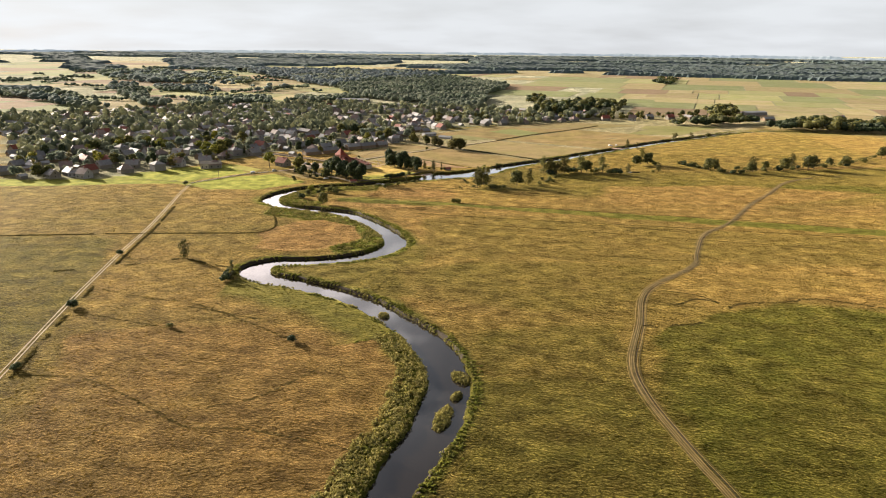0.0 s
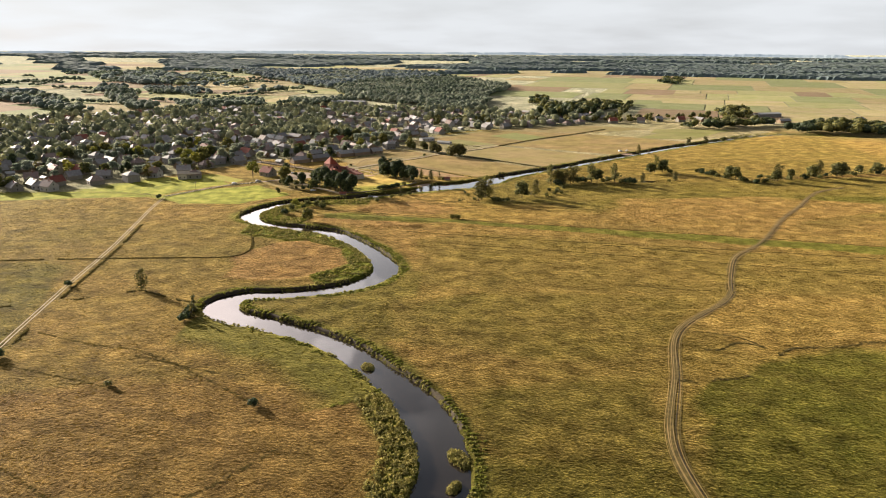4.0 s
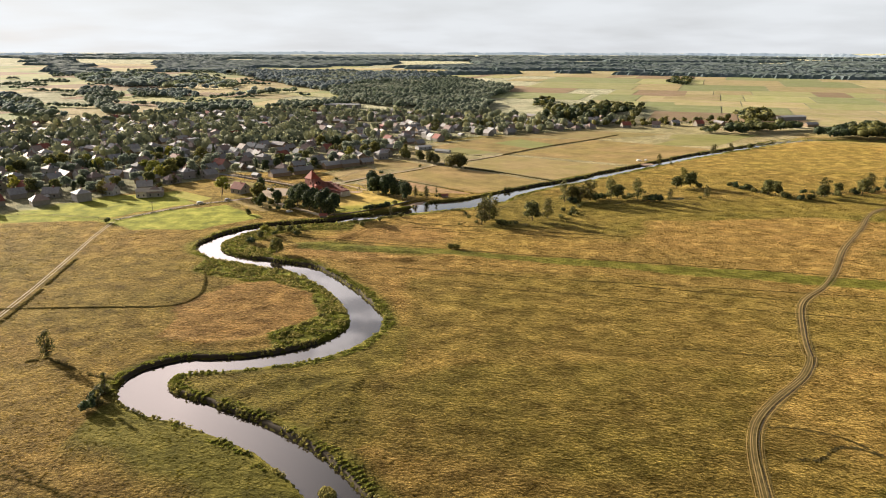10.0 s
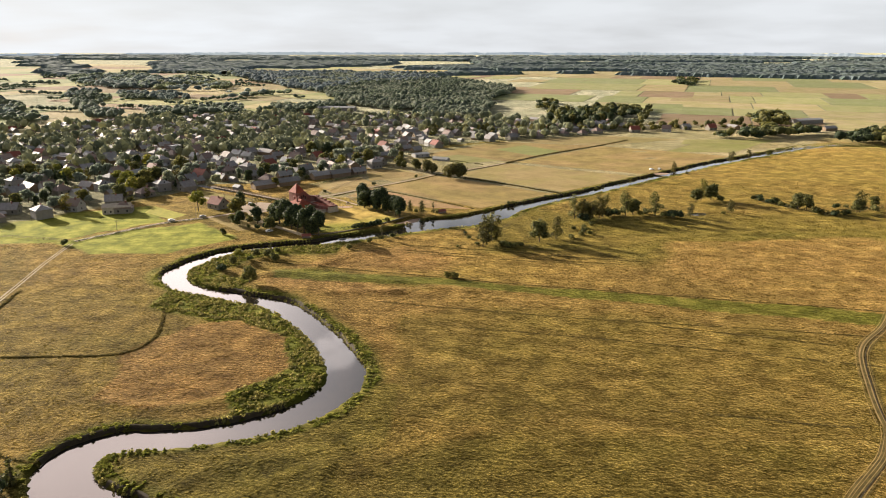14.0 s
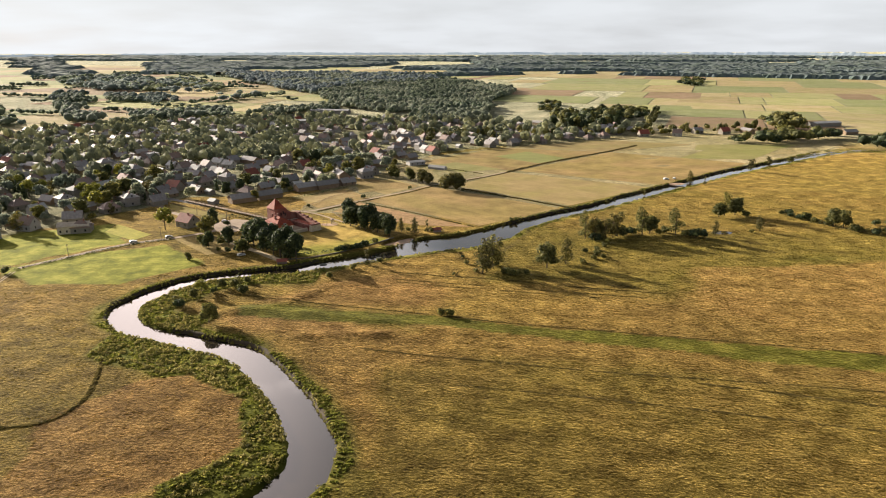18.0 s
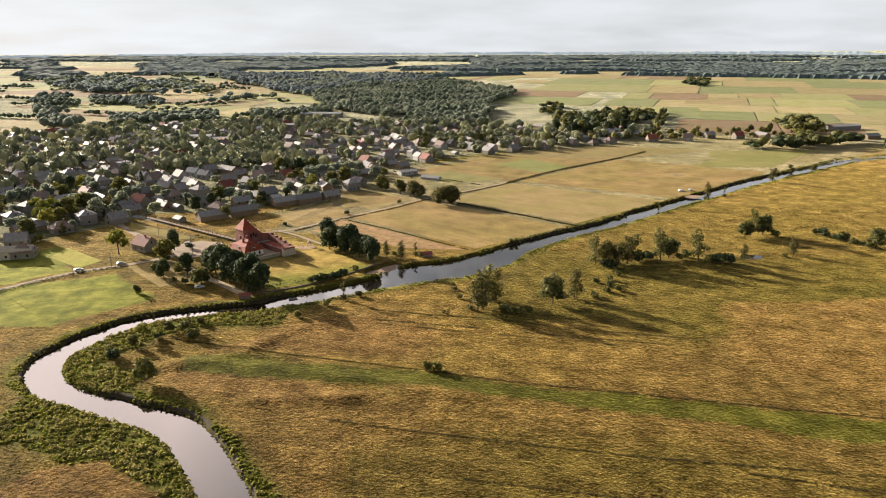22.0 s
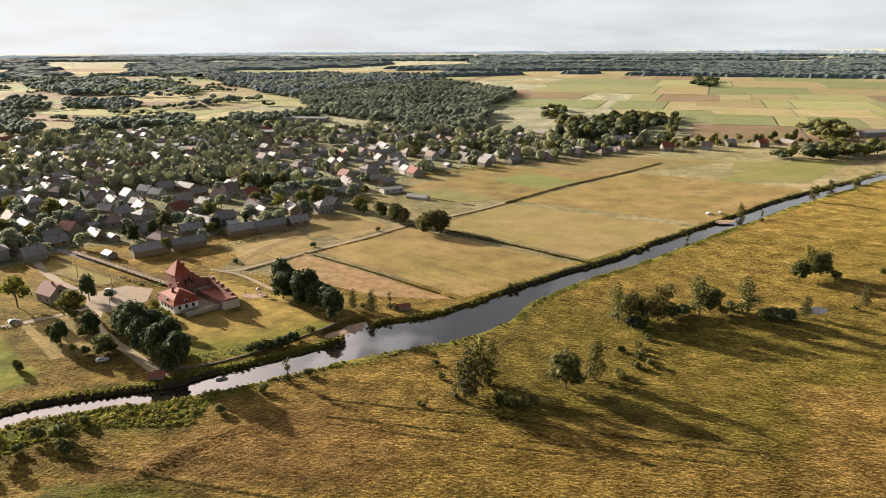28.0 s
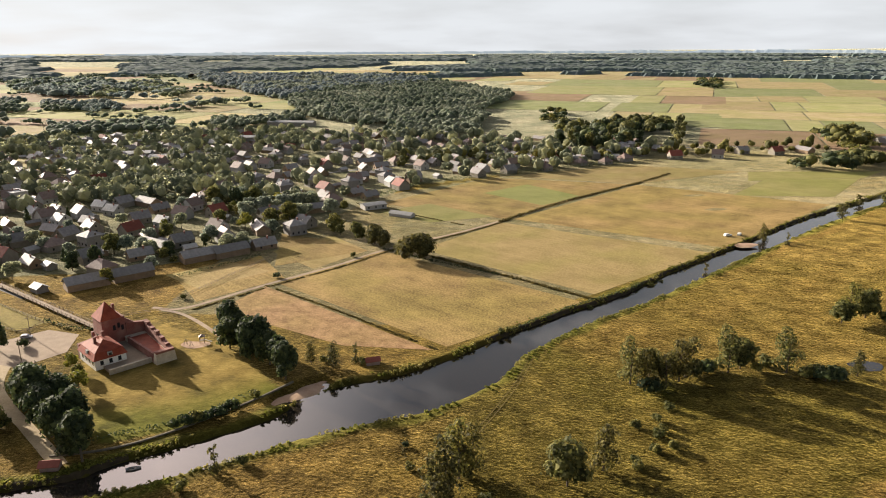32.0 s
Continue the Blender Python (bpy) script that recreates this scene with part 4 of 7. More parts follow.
road("road", [(217, 1162), (284, 1388), (417, 1809), (560, 2300), (760, 3000)], 5.0, M_DIRT, "straight field road between crops")
forecourt = [(-158, 668), (-150, 650), (-138, 646), (-128, 660), (-132, 676), (-146, 680)]


def patch(name, poly, mat, label, lift=0.05, cell=60.0, kind="structure", category="field"):
    """A field or yard laid on the ground, cut into cells that follow its rise."""
    p = np.array(poly, float)
    if len(p) == 4:
        nu = max(1, int(max(np.hypot(*(p[1] - p[0])), np.hypot(*(p[2] - p[3]))) / cell))
        nv = max(1, int(max(np.hypot(*(p[3] - p[0])), np.hypot(*(p[2] - p[1]))) / cell))
        U, V = np.meshgrid(np.linspace(0, 1, nu + 1), np.linspace(0, 1, nv + 1))
        xy = ((1 - U) * (1 - V))[..., None] * p[0] + (U * (1 - V))[..., None] * p[1] + (U * V)[..., None] * p[2] + ((1 - U) * V)[..., None] * p[3]
        idx = np.arange(U.size).reshape(U.shape)
        f = np.stack([idx[:-1, :-1], idx[:-1, 1:], idx[1:, 1:], idx[1:, :-1]], -1).reshape(-1, 4)
        xy = xy.reshape(-1, 2)
    else:
        xy, f = p, [list(range(len(p)))]
    v = np.column_stack([xy, land(xy[:, 0], xy[:, 1]) + lift])
    return tagged(link(name, v, f, mat), label, category, kind=kind)


def crop(name, lo, hi, scale=0.05):
    m, n, l, b = material(name)
    pos = n.new("ShaderNodeNewGeometry").outputs["Position"]
    rnd = n.new("ShaderNodeObjectInfo").outputs["Random"]
    mix = blend(n, l, 0.62, noise_of(n, l, scale, 5, pos, 0.65), noise_of(n, l, max(scale * 10, 1.1), 4, pos, 0.7))
    mp = n.new("ShaderNodeMapping")
    mp.vector_type = "TEXTURE"
    mp.inputs["Scale"].default_value, mp.inputs["Rotation"].default_value = (60, 2.6, 8), (0, 0, radians(-41))
    l.new(pos, mp.inputs["Vector"])
    mix = blend(n, l, 0.13, mix, noise_of(n, l, 1.0, 3, mp.outputs[0], 0.6))
    c = ramp_of(n, l, mix, [(0.42, lo), (0.58, hi)])
    c = blend(n, l, ramp_of(n, l, noise_of(n, l, 0.022, 3, pos, 0.5), [(0.42, 0.0), (0.60, 0.6)]), c, blend(n, l, 1.0, c, (0.80, 0.92, 0.62), "MULTIPLY"))
    c = blend(n, l, 1.0, c, ramp_of(n, l, rnd, [(0, (0.85, 0.86, 0.84)), (1, (1.15, 1.13, 1.1))]), "MULTIPLY")
    l.new(c, b.inputs["Base Color"])
    b.inputs["Roughness"].default_value, b.inputs["Specular IOR Level"].default_value = 0.95, 0.06
    b.inputs["Sheen Weight"].default_value, b.inputs["Sheen Tint"].default_value = 0.02, (1.0, 0.9, 0.55, 1)
    bump_of(n, l, b, noise_of(n, l, 0.9, 3, pos, 0.6), 1.0, 0.32)
    return m


M_CROPS = [crop("crop_stubble", (0.185, 0.130, 0.052), (0.315, 0.232, 0.102)), crop("crop_green", (0.11, 0.120, 0.036), (0.19, 0.190, 0.064)),
           crop("crop_brown", (0.17, 0.105, 0.06), (0.26, 0.17, 0.10)), crop("crop_pale_green", (0.150, 0.140, 0.044), (0.250, 0.220, 0.080)),
           crop("crop_tan", (0.120, 0.078, 0.027), (0.310, 0.212, 0.084))]
# crops of the far plain, their base colours desaturated to imitate haze
M_PLAIN_HAZED = [crop("hazed_plain_stubble", (0.26, 0.205, 0.105), (0.38, 0.305, 0.170)), crop("hazed_plain_green", (0.150, 0.160, 0.072), (0.230, 0.232, 0.108)),
           crop("hazed_plain_brown", (0.17, 0.108, 0.070), (0.25, 0.165, 0.106)), crop("hazed_plain_pale_green", (0.220, 0.205, 0.090), (0.315, 0.290, 0.138)),
           crop("hazed_plain_tan", (0.220, 0.165, 0.085), (0.330, 0.255, 0.135))]
M_PINK = crop("pale_hay_meadow", (0.14, 0.078, 0.038), (0.38, 0.235, 0.120), 0.2)
M_YELLOW = crop("yellow_garden", (0.22, 0.20, 0.03), (0.36, 0.32, 0.05), 0.2)
M_LAWN = crop("mown_paddock", (0.14, 0.105, 0.026), (0.25, 0.185, 0.052), 0.15)

patch("castle_forecourt", forecourt, M_GRAVEL, "pale gravel forecourt before the castle", 0.07, category="yard")
patch("hay_meadow", [(-88, 703), (-76, 733), (3, 665), (-30, 668)], M_PINK, "pale pinkish standing hay meadow", 0.06, 20)
patch("field", [(-72, 738), (-30, 792), (64, 716), (8, 668)], M_CROPS[4], "tan-gold hay field", 0.05, 20)
patch("field", [(-10, 795), (35, 853), (140, 790), (70, 726)], M_CROPS[0], "tan mown field beside the river", 0.05, 20)
patch("garden_plot", [(-213, 645), (-214, 664), (-183, 640), (-188, 627)], M_YELLOW, "bright yellow flowering garden plot", 0.07, 20)
patch("paddock", [(-196, 700), (-205, 722), (-150, 688), (-158, 678)], M_LAWN, "mown paddock beside the wooden bridge", 0.07, 20)
patch("garden_plot", [(-165, 630), (-150, 645), (-122, 612), (-136, 600)], M_CROPS[4], "dry tan garden plot above the river", 0.06, 20)
patch("garden_plot", [(-100, 712), (-122, 745), (-92, 782), (-70, 745)], M_CROPS[4], "dry tan garden plot behind the barns", 0.06, 20)
for poly, k, what in (([(-42, 880), (-8, 853), (30, 868), (-12, 905)], 3, "pale green garden strip behind the village"), ([(-10, 908), (32, 870), (60, 898), (22, 938)], 4, "dry tan garden strip behind the village"),
                      ([(25, 940), (63, 901), (93, 930), (58, 972)], 1, "green garden strip behind the village"), ([(-92, 826), (-62, 812), (-38, 792), (-80, 764)], 4, "dry tan plot by the barns"),
                      ([(-104, 728), (-128, 748), (-106, 772), (-80, 756)], 0, "pale mown yard before the barns")):
    patch("garden_plot", poly, M_CROPS[k], what, 0.10, 20)
patch("garden_plot", [(-88, 790), (-60, 760), (-38, 792), (-62, 822)], M_CROPS[0], "narrow stubble plot at the village edge", 0.06, 20)

patch("field", [(42, 862), (140, 972), (252, 905), (150, 800)], M_CROPS[4], "tan pasture beside the river", 0.05, 30)
patch("field", [(198, 934), (240, 990), (318, 1000), (266, 930)], M_CROPS[3], "pale green meadow strip by the river bend", 0.06, 30)
patch("field", [(-45, 905), (30, 1000), (135, 975), (38, 862)], M_CROPS[4], "tan village meadow", 0.05, 30)

for poly, k, what in (([(-609, 1408), (-601, 1530), (-533, 1477), (-487, 1246)], 3, "sunlit yellow-green field among the western woods"),
                      ([(-621, 1974), (-555, 2078), (-310, 1708), (-370, 1580)], 0, "golden stubble field before the forest"),
                      ([(-1399, 2564), (-1281, 2468), (-991, 1991), (-945, 1848)], 0, "golden stubble field on the western plain"),
                      ([(-1083, 2299), (-914, 2220), (-735, 1883), (-844, 1802)], 0, "golden stubble field on the western plain"),
                      ([(-454, 1106), (-407, 1106), (-370, 1034), (-405, 1024)], 3, "pale green paddock at the village edge"),
                      ([(-255, 1254), (-211, 1238), (-201, 1180), (-234, 1194)], 3, "pale green clearing behind the village"),
                      ([(-202, 1232), (-131, 1296), (-120, 1243), (-174, 1208)], 1, "green clearing behind the village"),
                      ([(-382, 2901), (-96, 3001), (-68, 2307), (-318, 2484)], 0, "wide golden field beyond the forest")):
    patch("field", poly, M_PLAIN_HAZED[k], what, 0.14, 60)

patch("field", [(140, 976), (42, 1006), (150, 1060), (238, 1028)], M_CROPS[0], "golden mown meadow before the farms", 0.09, 30)
patch("field", [(228, 988), (242, 1028), (350, 1030), (322, 1002)], M_CROPS[3], "pale green paddock before the farms", 0.09, 30)

# crop fields on the plain
fr = random.Random(11)
road_dir = Vector((0.30, 0.954))
cross = Vector((0.954, -0.30))


def field_rows(ox, oy, u0, u1, v0, v1, wide, deep, skip=0.06):
    v = v0
    while v < v1:
        dv = fr.uniform(*deep)
        u = u0 + fr.uniform(-30, 30)
        while u < u1:
            du = fr.uniform(*wide)
            if fr.random() > skip:
                o = Vector((ox, oy))
                q = [o + cross * a + road_dir * b for a, b in ((u, v), (u + du - 2, v), (u + du - 2, v + dv - 3), (u, v + dv - 3))]
                m = fr.choices(range(5), (4, 4, 3, 4, 4))[0]
                patch("crop_field", [tuple(p) for p in q], M_PLAIN_HAZED[m], ("pale stubble field", "green crop field", "ploughed brown field", "pale green crop field",
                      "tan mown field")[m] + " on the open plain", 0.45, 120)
            u += du
        v += dv


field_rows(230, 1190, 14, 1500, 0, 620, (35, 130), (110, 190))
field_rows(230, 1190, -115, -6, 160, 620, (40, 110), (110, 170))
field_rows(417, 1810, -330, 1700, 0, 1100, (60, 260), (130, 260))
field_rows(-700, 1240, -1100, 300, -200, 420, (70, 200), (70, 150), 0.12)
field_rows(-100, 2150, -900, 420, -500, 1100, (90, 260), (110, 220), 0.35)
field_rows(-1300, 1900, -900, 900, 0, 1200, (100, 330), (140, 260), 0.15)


# ---- trees ----
def crown_mesh(name, lobes, leaf, count, mat, seed, core=0.72):
    """Leaf clumps scattered over several lobes (x, y, z, radius, height radius), round a rough darker core."""
    r = np.random.default_rng(seed)
    verts, faces = [], []
    ico_v, ico_f = ICO
    weights = np.array([l[3] * l[4] for l in lobes])
    base = 0
    for (x, y, z, a, h), w in zip(lobes, weights / weights.sum()):
        cv = ico_v * (1 + r.uniform(-0.22, 0.22, (len(ico_v), 1)))
        verts.append(cv * np.array([a, a, h]) * core + np.array([x, y, z]))
        faces += [tuple(f + base) for f in ico_f]
        base += len(ico_v)
        n = max(4, int(count * w))
        d = r.normal(size=(n, 3))
        d /= np.linalg.norm(d, axis=1)[:, None]
        d[:, 2] = np.where(d[:, 2] < -0.55, -d[:, 2], d[:, 2])
        p = d * np.array([a, a, h]) * r.uniform(0.78, 1.14, (n, 1)) + np.array([x, y, z])
        t = np.cross(d, r.normal(size=(n, 3)))
        t /= np.linalg.norm(t, axis=1)[:, None] + 1e-9
        b = np.cross(d + r.normal(0, 0.5, (n, 3)), t)
        s = leaf * r.uniform(0.6, 1.4, (n, 1))
        up = d * leaf * 0.35
        quad = np.stack([p - t * s, p + b * s * 0.8 + up * 0.3, p + t * s, p - b * s * 0.8 + up], 1).reshape(-1, 3)
        verts.append(quad)
        faces += [(base + 4 * i, base + 4 * i + 1, base + 4 * i + 2, base + 4 * i + 3) for i in range(n)]
        base += 4 * n
    me = bpy.data.meshes.new(name)
    me.from_pydata(np.vstack(verts).tolist(), [], faces)
    me.materials.append(mat)
    return me


def ico_sphere():
    bm = bmesh.new()
    bmesh.ops.create_icosphere(bm, subdivisions=1, radius=1)
    v = np.array([p.co[:] for p in bm.verts])
    f = np.array([[q.index for q in t.verts] for t in bm.faces])
    bm.free()
    return v, f


ICO = ico_sphere()


def trunk_mesh(h, r, limbs, seed, spread):
    q = random.Random(seed)
    bm = bmesh.new()
    lean = (q.uniform(-0.04, 0.04) * h, q.uniform(-0.04, 0.04) * h)
    tube(bm, (0, 0, -0.3), (lean[0] * 0.5, lean[1] * 0.5, h * 0.45), r, r * 0.7)
    tube(bm, (lean[0] * 0.5, lean[1] * 0.5, h * 0.45), (lean[0], lean[1], h * 0.88), r * 0.7, r * 0.2)
    for i in range(limbs):
        a, z = q.uniform(0, math.tau), h * q.uniform(0.28, 0.65)
        f = z / h
        tube(bm, (lean[0] * f, lean[1] * f, z), (math.cos(a) * spread * q.uniform(0.5, 0.85), math.sin(a) * spread * q.uniform(0.5, 0.85), z + h * q.uniform(0.12, 0.25)), r * 0.35, r * 0.1, 4)
    me = bpy.data.meshes.new("trunk")
    bm.normal_update()
    bm.to_mesh(me)
    bm.free()
    me.materials.append(M_BARK)
    return me


def round_lobes(h, w, seed, n=9, low=0.16):
    q = random.Random(seed)
    out = [(0, 0, h * 0.62, w * 0.34, h * 0.30)]
    for i in range(n):
        a = i * math.tau / n + q.uniform(-0.4, 0.4)
        d, z = w * q.uniform(0.20, 0.34), h * q.uniform(low + 0.12, 0.80)
        out.append((math.cos(a) * d, math.sin(a) * d, z, w * q.uniform(0.15, 0.24), h * q.uniform(0.11, 0.18)))
    return out


def tall_lobes(h, w, seed, n=6):
    q = random.Random(seed)
    return [(q.uniform(-0.24, 0.24) * w, q.uniform(-0.24, 0.24) * w, h * (0.16 + 0.74 * i / (n - 1)), w * q.uniform(0.24, 0.40) * (1.2 - 0.55 * i / n), h * q.uniform(0.09, 0.14)) for i in range(n)]


KINDS = {}


def tree_kind(key, name, h, w, lobes, leaf, count, mat, limbs, label, category="tree", core=0.72, seed=1, r=None):
    KINDS[key] = (name, trunk_mesh(h, r or h * 0.018 + 0.05, limbs, seed, w * 0.4), crown_mesh("crown", lobes, leaf, count, mat, seed + 70, core), label, category, h)


for i in range(3):
    tree_kind("round%d" % i, "tree", 9 + i, 8.5 + i * 0.7, round_lobes(9 + i, 8.5 + i * 0.7, 20 + i), 0.42, 950, M_LEAF, 5, "leafy deciduous tree with a broad uneven green crown", seed=3 + i)
    tree_kind("dark%d" % i, "tree", 10 + i, 7.5, round_lobes(10 + i, 7.5, 30 + i, 8, 0.1), 0.42, 950, M_LEAF_DARK, 4, "dense dark green tree with a full crown", seed=13 + i, core=0.82)
    tree_kind("alder%d" % i, "tree", 11 + i, 7.0, tall_lobes(11 + i, 7.2, 40 + i, 11), 0.30, 900, M_LEAF if i == 2 else M_LEAF_PALE, 9, "slender riverside alder with a loose crown", seed=23 + i, core=0.30)
    tree_kind("bush%d" % i, "bush", 2.6 + 0.5 * i, 4.2, [(q * 0.8, (q % 2) * 0.9 - 0.4, 1.1 + 0.25 * (q % 3), 1.3, 1.2 + 0.1 * i) for q in (-1, 0, 1)], 0.35, 170, M_LEAF if i else M_LEAF_DARK, 3,
              "low rounded green bush", "bush", seed=33 + i, r=0.1)
for i in range(3):
    tree_kind("garden%d" % i, "tree", 8 + i, 7.6 + i * 0.6, round_lobes(8 + i, 7.6 + i * 0.6, 120 + i), 0.42, 800, M_GARDEN_HAZED, 4, "rounded leafy garden tree with a grey-green crown", seed=83 + i)
tree_kind("yellow", "tree", 11, 9, round_lobes(11, 9, 55, 8), 0.5, 420, M_LEAF_YELLOW, 9, "open tree with sunlit yellow-green foliage", seed=43, core=0.5)
tree_kind("conifer", "conifer", 9, 4, [(0, 0, 1.8, 1.9, 1.6), (0, 0, 3.6, 1.5, 1.5), (0, 0, 5.4, 1.1, 1.4), (0, 0, 7.2, 0.7, 1.3), (0, 0, 8.4, 0.35, 0.9)], 0.4, 330, M_LEAF_DARK, 0,
          "dark green conical conifer", "conifer", seed=44, core=0.85)
tree_kind("poplar", "poplar", 17, 5, tall_lobes(17, 5.5, 61, 8), 0.6, 520, M_LEAF, 3, "tall narrow poplar", seed=45)
tree_kind("bare", "tree", 8, 4, [(0.3, 0, 4.5, 0.8, 0.9), (-0.5, 0.4, 6.2, 0.7, 0.8), (0.5, -0.3, 7.2, 0.5, 0.6), (0.0, 0.0, 1.0, 1.6, 1.1)], 0.4, 130, M_LEAF_PALE, 9,
          "nearly bare riverside tree with a bushy foot", seed=46, core=0.35, r=0.16)
tree_kind("willow", "willow", 8, 12, [(-3, 0, 4, 3.2, 3.2), (0, 1, 5, 3.4, 3.4), (3, -0.5, 4.2, 3.3, 3.3), (0.5, -2, 3.6, 3.0, 2.8), (-5, 0.6, 3.0, 2.0, 2.2), (5.2, 0.3, 3.0, 2.0, 2.2)], 0.5, 700, M_LEAF_PALE, 6,
          "broad grey-green willow", "willow", seed=47, core=0.7, r=0.35)
tr = random.Random(77)


def plant(key, x, y, scale=1.0, label="", group=""):
    name, tm, cm, lab, cat, h = KINDS[key]
    e = new(name)
    e.matrix_basis = pose(x, y, ground_at(x, y), 0, 0, tr.uniform(0, 360)) @ Matrix.Diagonal((scale * tr.uniform(0.92, 1.08), scale * tr.uniform(0.92, 1.08), scale * tr.uniform(0.93, 1.07), 1))
    e.empty_display_size = 0.5
    tagged(e, label or lab, cat, group)
    for nm, me in (("trunk", tm), ("crown", cm)):
        o = new(nm, me)
        o.parent = e
    return e


def cluster(keys, pts, lo=0.85, hi=1.15, label="", group=""):
    for i, (x, y) in enumerate(pts):
        plant(keys[i % len(keys)], x, y, tr.uniform(lo, hi), label, group)


# lone trees and bushes on the meadow
plant("round0", -101.6, 505, 0.95, "lone leafy tree on the river meadow")
plant("alder1", -149.5, 367.6, 0.85, "lone slender tree on the dry meadow")
cluster(["bush0"], [(-157, 228), (-169, 290), (-186, 371), (-65, 258), (-224, 566)], 0.9, 1.2, "dark bush beside the dirt track")
cluster(["bush0", "bush1"], [(-116, 336), (-117, 342), (-115, 330)], 1.0, 1.4, "bush on the outer bank of the river bend")
cluster(["bare"], [(-115, 341), (-113, 333)], 0.8, 1.0, "thin tree on the outer bank of the river bend")
cluster(["bush1"], [(-8.4, 517), (-5, 516), (-118, 270), (-142, 591)], 0.7, 1.0, "low bush on the open meadow")
plant("round1", -142.5, 591, 0.42, "small round bush-like tree on the green meadow")
# south bank opposite the castle
cluster(["bush0", "round0", "bush2", "bush1"], [(-106, 552), (-110, 547), (-98, 540), (-101, 556), (-112, 541), (-118, 533)], 0.5, 0.9, "scrubby green bush on the river bank")
plant("bare", -104, 552, 0.8)
cluster(["bush2", "bare", "bush1", "bush2"], [(-43, 590), (-49, 586), (-55, 578), (-64, 564)], 0.75, 1.1, "scrubby bush on the south river bank")
cluster(["alder0", "alder1", "alder2", "alder0", "bush2"], [(9, 573), (11, 577), (14, 585), (17, 588), (23, 571)], 1.05, 1.33, "slender alder in a clump by the river")
cluster(["bush2", "bush1"], [(26, 572), (20, 575), (30, 573)], 0.8, 1.1, "low bush beneath the alders")
cluster(["round2", "alder1"], [(41, 583), (51, 590)], 1.12, 1.26, "leafy tree on the south meadow")
cluster(["bush1", "bush2"], [(60, 594), (66, 600), (69, 607), (64, 612), (72, 601)], 0.6, 0.9, "pale green bush along a wet hollow")
cluster(["alder2", "alder0", "round1", "alder1", "alder0", "alder2", "round0", "bush2", "bush1"],
        [(68, 640), (72, 637), (75, 644), (84, 642), (79, 638), (102, 649), (107, 652), (112, 650), (116, 654), (121, 649), (87, 645)], 1.05, 1.33, "alder in a row on the south meadow", "meadow alder row")
cluster(["bush0", "bush2"], [(93, 648), (97, 650), (131, 643), (126, 646), (135, 643), (129, 648), (73, 634), (90, 646)], 1.3, 1.9, "dark bush between the meadow alders")
cluster(["round0", "alder2", "round1", "bush1"], [(160, 694), (165, 699), (172, 700), (178, 697)], 0.98, 1.33, "leafy tree by the wet hollow")
cluster(["alder1", "bush2", "alder1"], [(143, 647), (167, 656), (173, 660)], 0.7, 0.8, "thin pale alder beside the small pond")
cluster(["bush0", "bush1", "round0", "bush2"], [(207, 702), (213, 690), (221, 672), (228, 660), (236, 652), (245, 656), (255, 662), (270, 668), (285, 674), (300, 680), (317, 686), (335, 694), (361, 704), (390, 730), (422, 759)],
        1.0, 1.6, "bush in a long meadow hedge", "meadow hedge")
cluster(["alder0", "round0", "alder1"], [(258, 664), (289, 672), (303, 690), (322, 686), (360, 706)], 1.1, 1.4, "tree in the long meadow hedge", "meadow hedge")
cluster(["bare", "alder1", "bare", "alder0", "alder0", "round0"], [(127, 757), (177, 819), (184, 805), (240, 863), (272, 908), (296, 920)], 0.8, 1.0, "thin tree on the river bank")
cluster(["bush1"], [(28, 681), (31, 683), (66, 712), (98, 742), (104, 748)], 0.6, 0.9, "low bush on the north river bank")
# tall trees at the far village edge, and the dense hedge over the south meadow
cluster(["dark0", "poplar", "dark1", "round2", "dark2"], [(104, 1170), (112, 1142), (123, 1146), (131, 1150), (138, 1142), (146, 1150), (151, 1156), (163, 1160), (169, 1166), (175, 1172), (185, 1181)], 1.3, 1.7,
        "tall dark green tree at the village edge", "tall edge trees")
cluster(["bush2", "bush0", "bush0", "bush1", "bush2", "round0"], [(203, 704), (206, 697), (209, 690), (214, 682), (219, 675), (225, 668), (231, 660), (238, 655), (248, 676), (256, 678), (266, 680), (276, 681), (287, 683), (297, 685), (309, 690),
        (320, 695), (333, 700), (345, 706), (358, 711), (376, 725), (395, 742), (417, 763)], 0.9, 1.35, "dense bush in the long meadow hedge", "meadow hedge")
# trees among the barns and along the field bank
cluster(["garden1", "round1", "garden2", "dark0"], [(-138, 755), (-149, 734), (-209, 788), (-176, 754), (-126, 806), (-62, 831), (-193, 843), (-138, 779), (-198, 741)], 0.8, 1.2, "leafy tree among the village barns")
cluster(["bush2", "bush1"], [(71, 616), (71, 610), (77, 636), (76, 623), (67, 599), (60, 591)], 0.7, 1.0, "pale green bush in the wet gully")
# castle island
cluster(["dark0", "dark1", "dark2"], [(-121, 624), (-116, 618), (-111, 613), (-106, 607), (-101, 602), (-96, 597), (-90, 593), (-86, 590), (-93, 600), (-103, 612)], 1.2, 1.5,
        "dense dark green tree beside the lane", "castle tree row")
cluster(["dark2", "dark0", "dark1"], [(-72, 671), (-67, 667), (-62, 662), (-57, 656), (-52, 651), (-47, 645), (-44, 640), (-70, 664), (-60, 655)], 1.2, 1.45, "dense dark green tree along the moat", "moat tree row")
cluster(["alder1", "bush1"], [(-38, 652), (-34, 654), (-30, 650)], 0.7, 0.8, "slender pale tree beyond the moat")
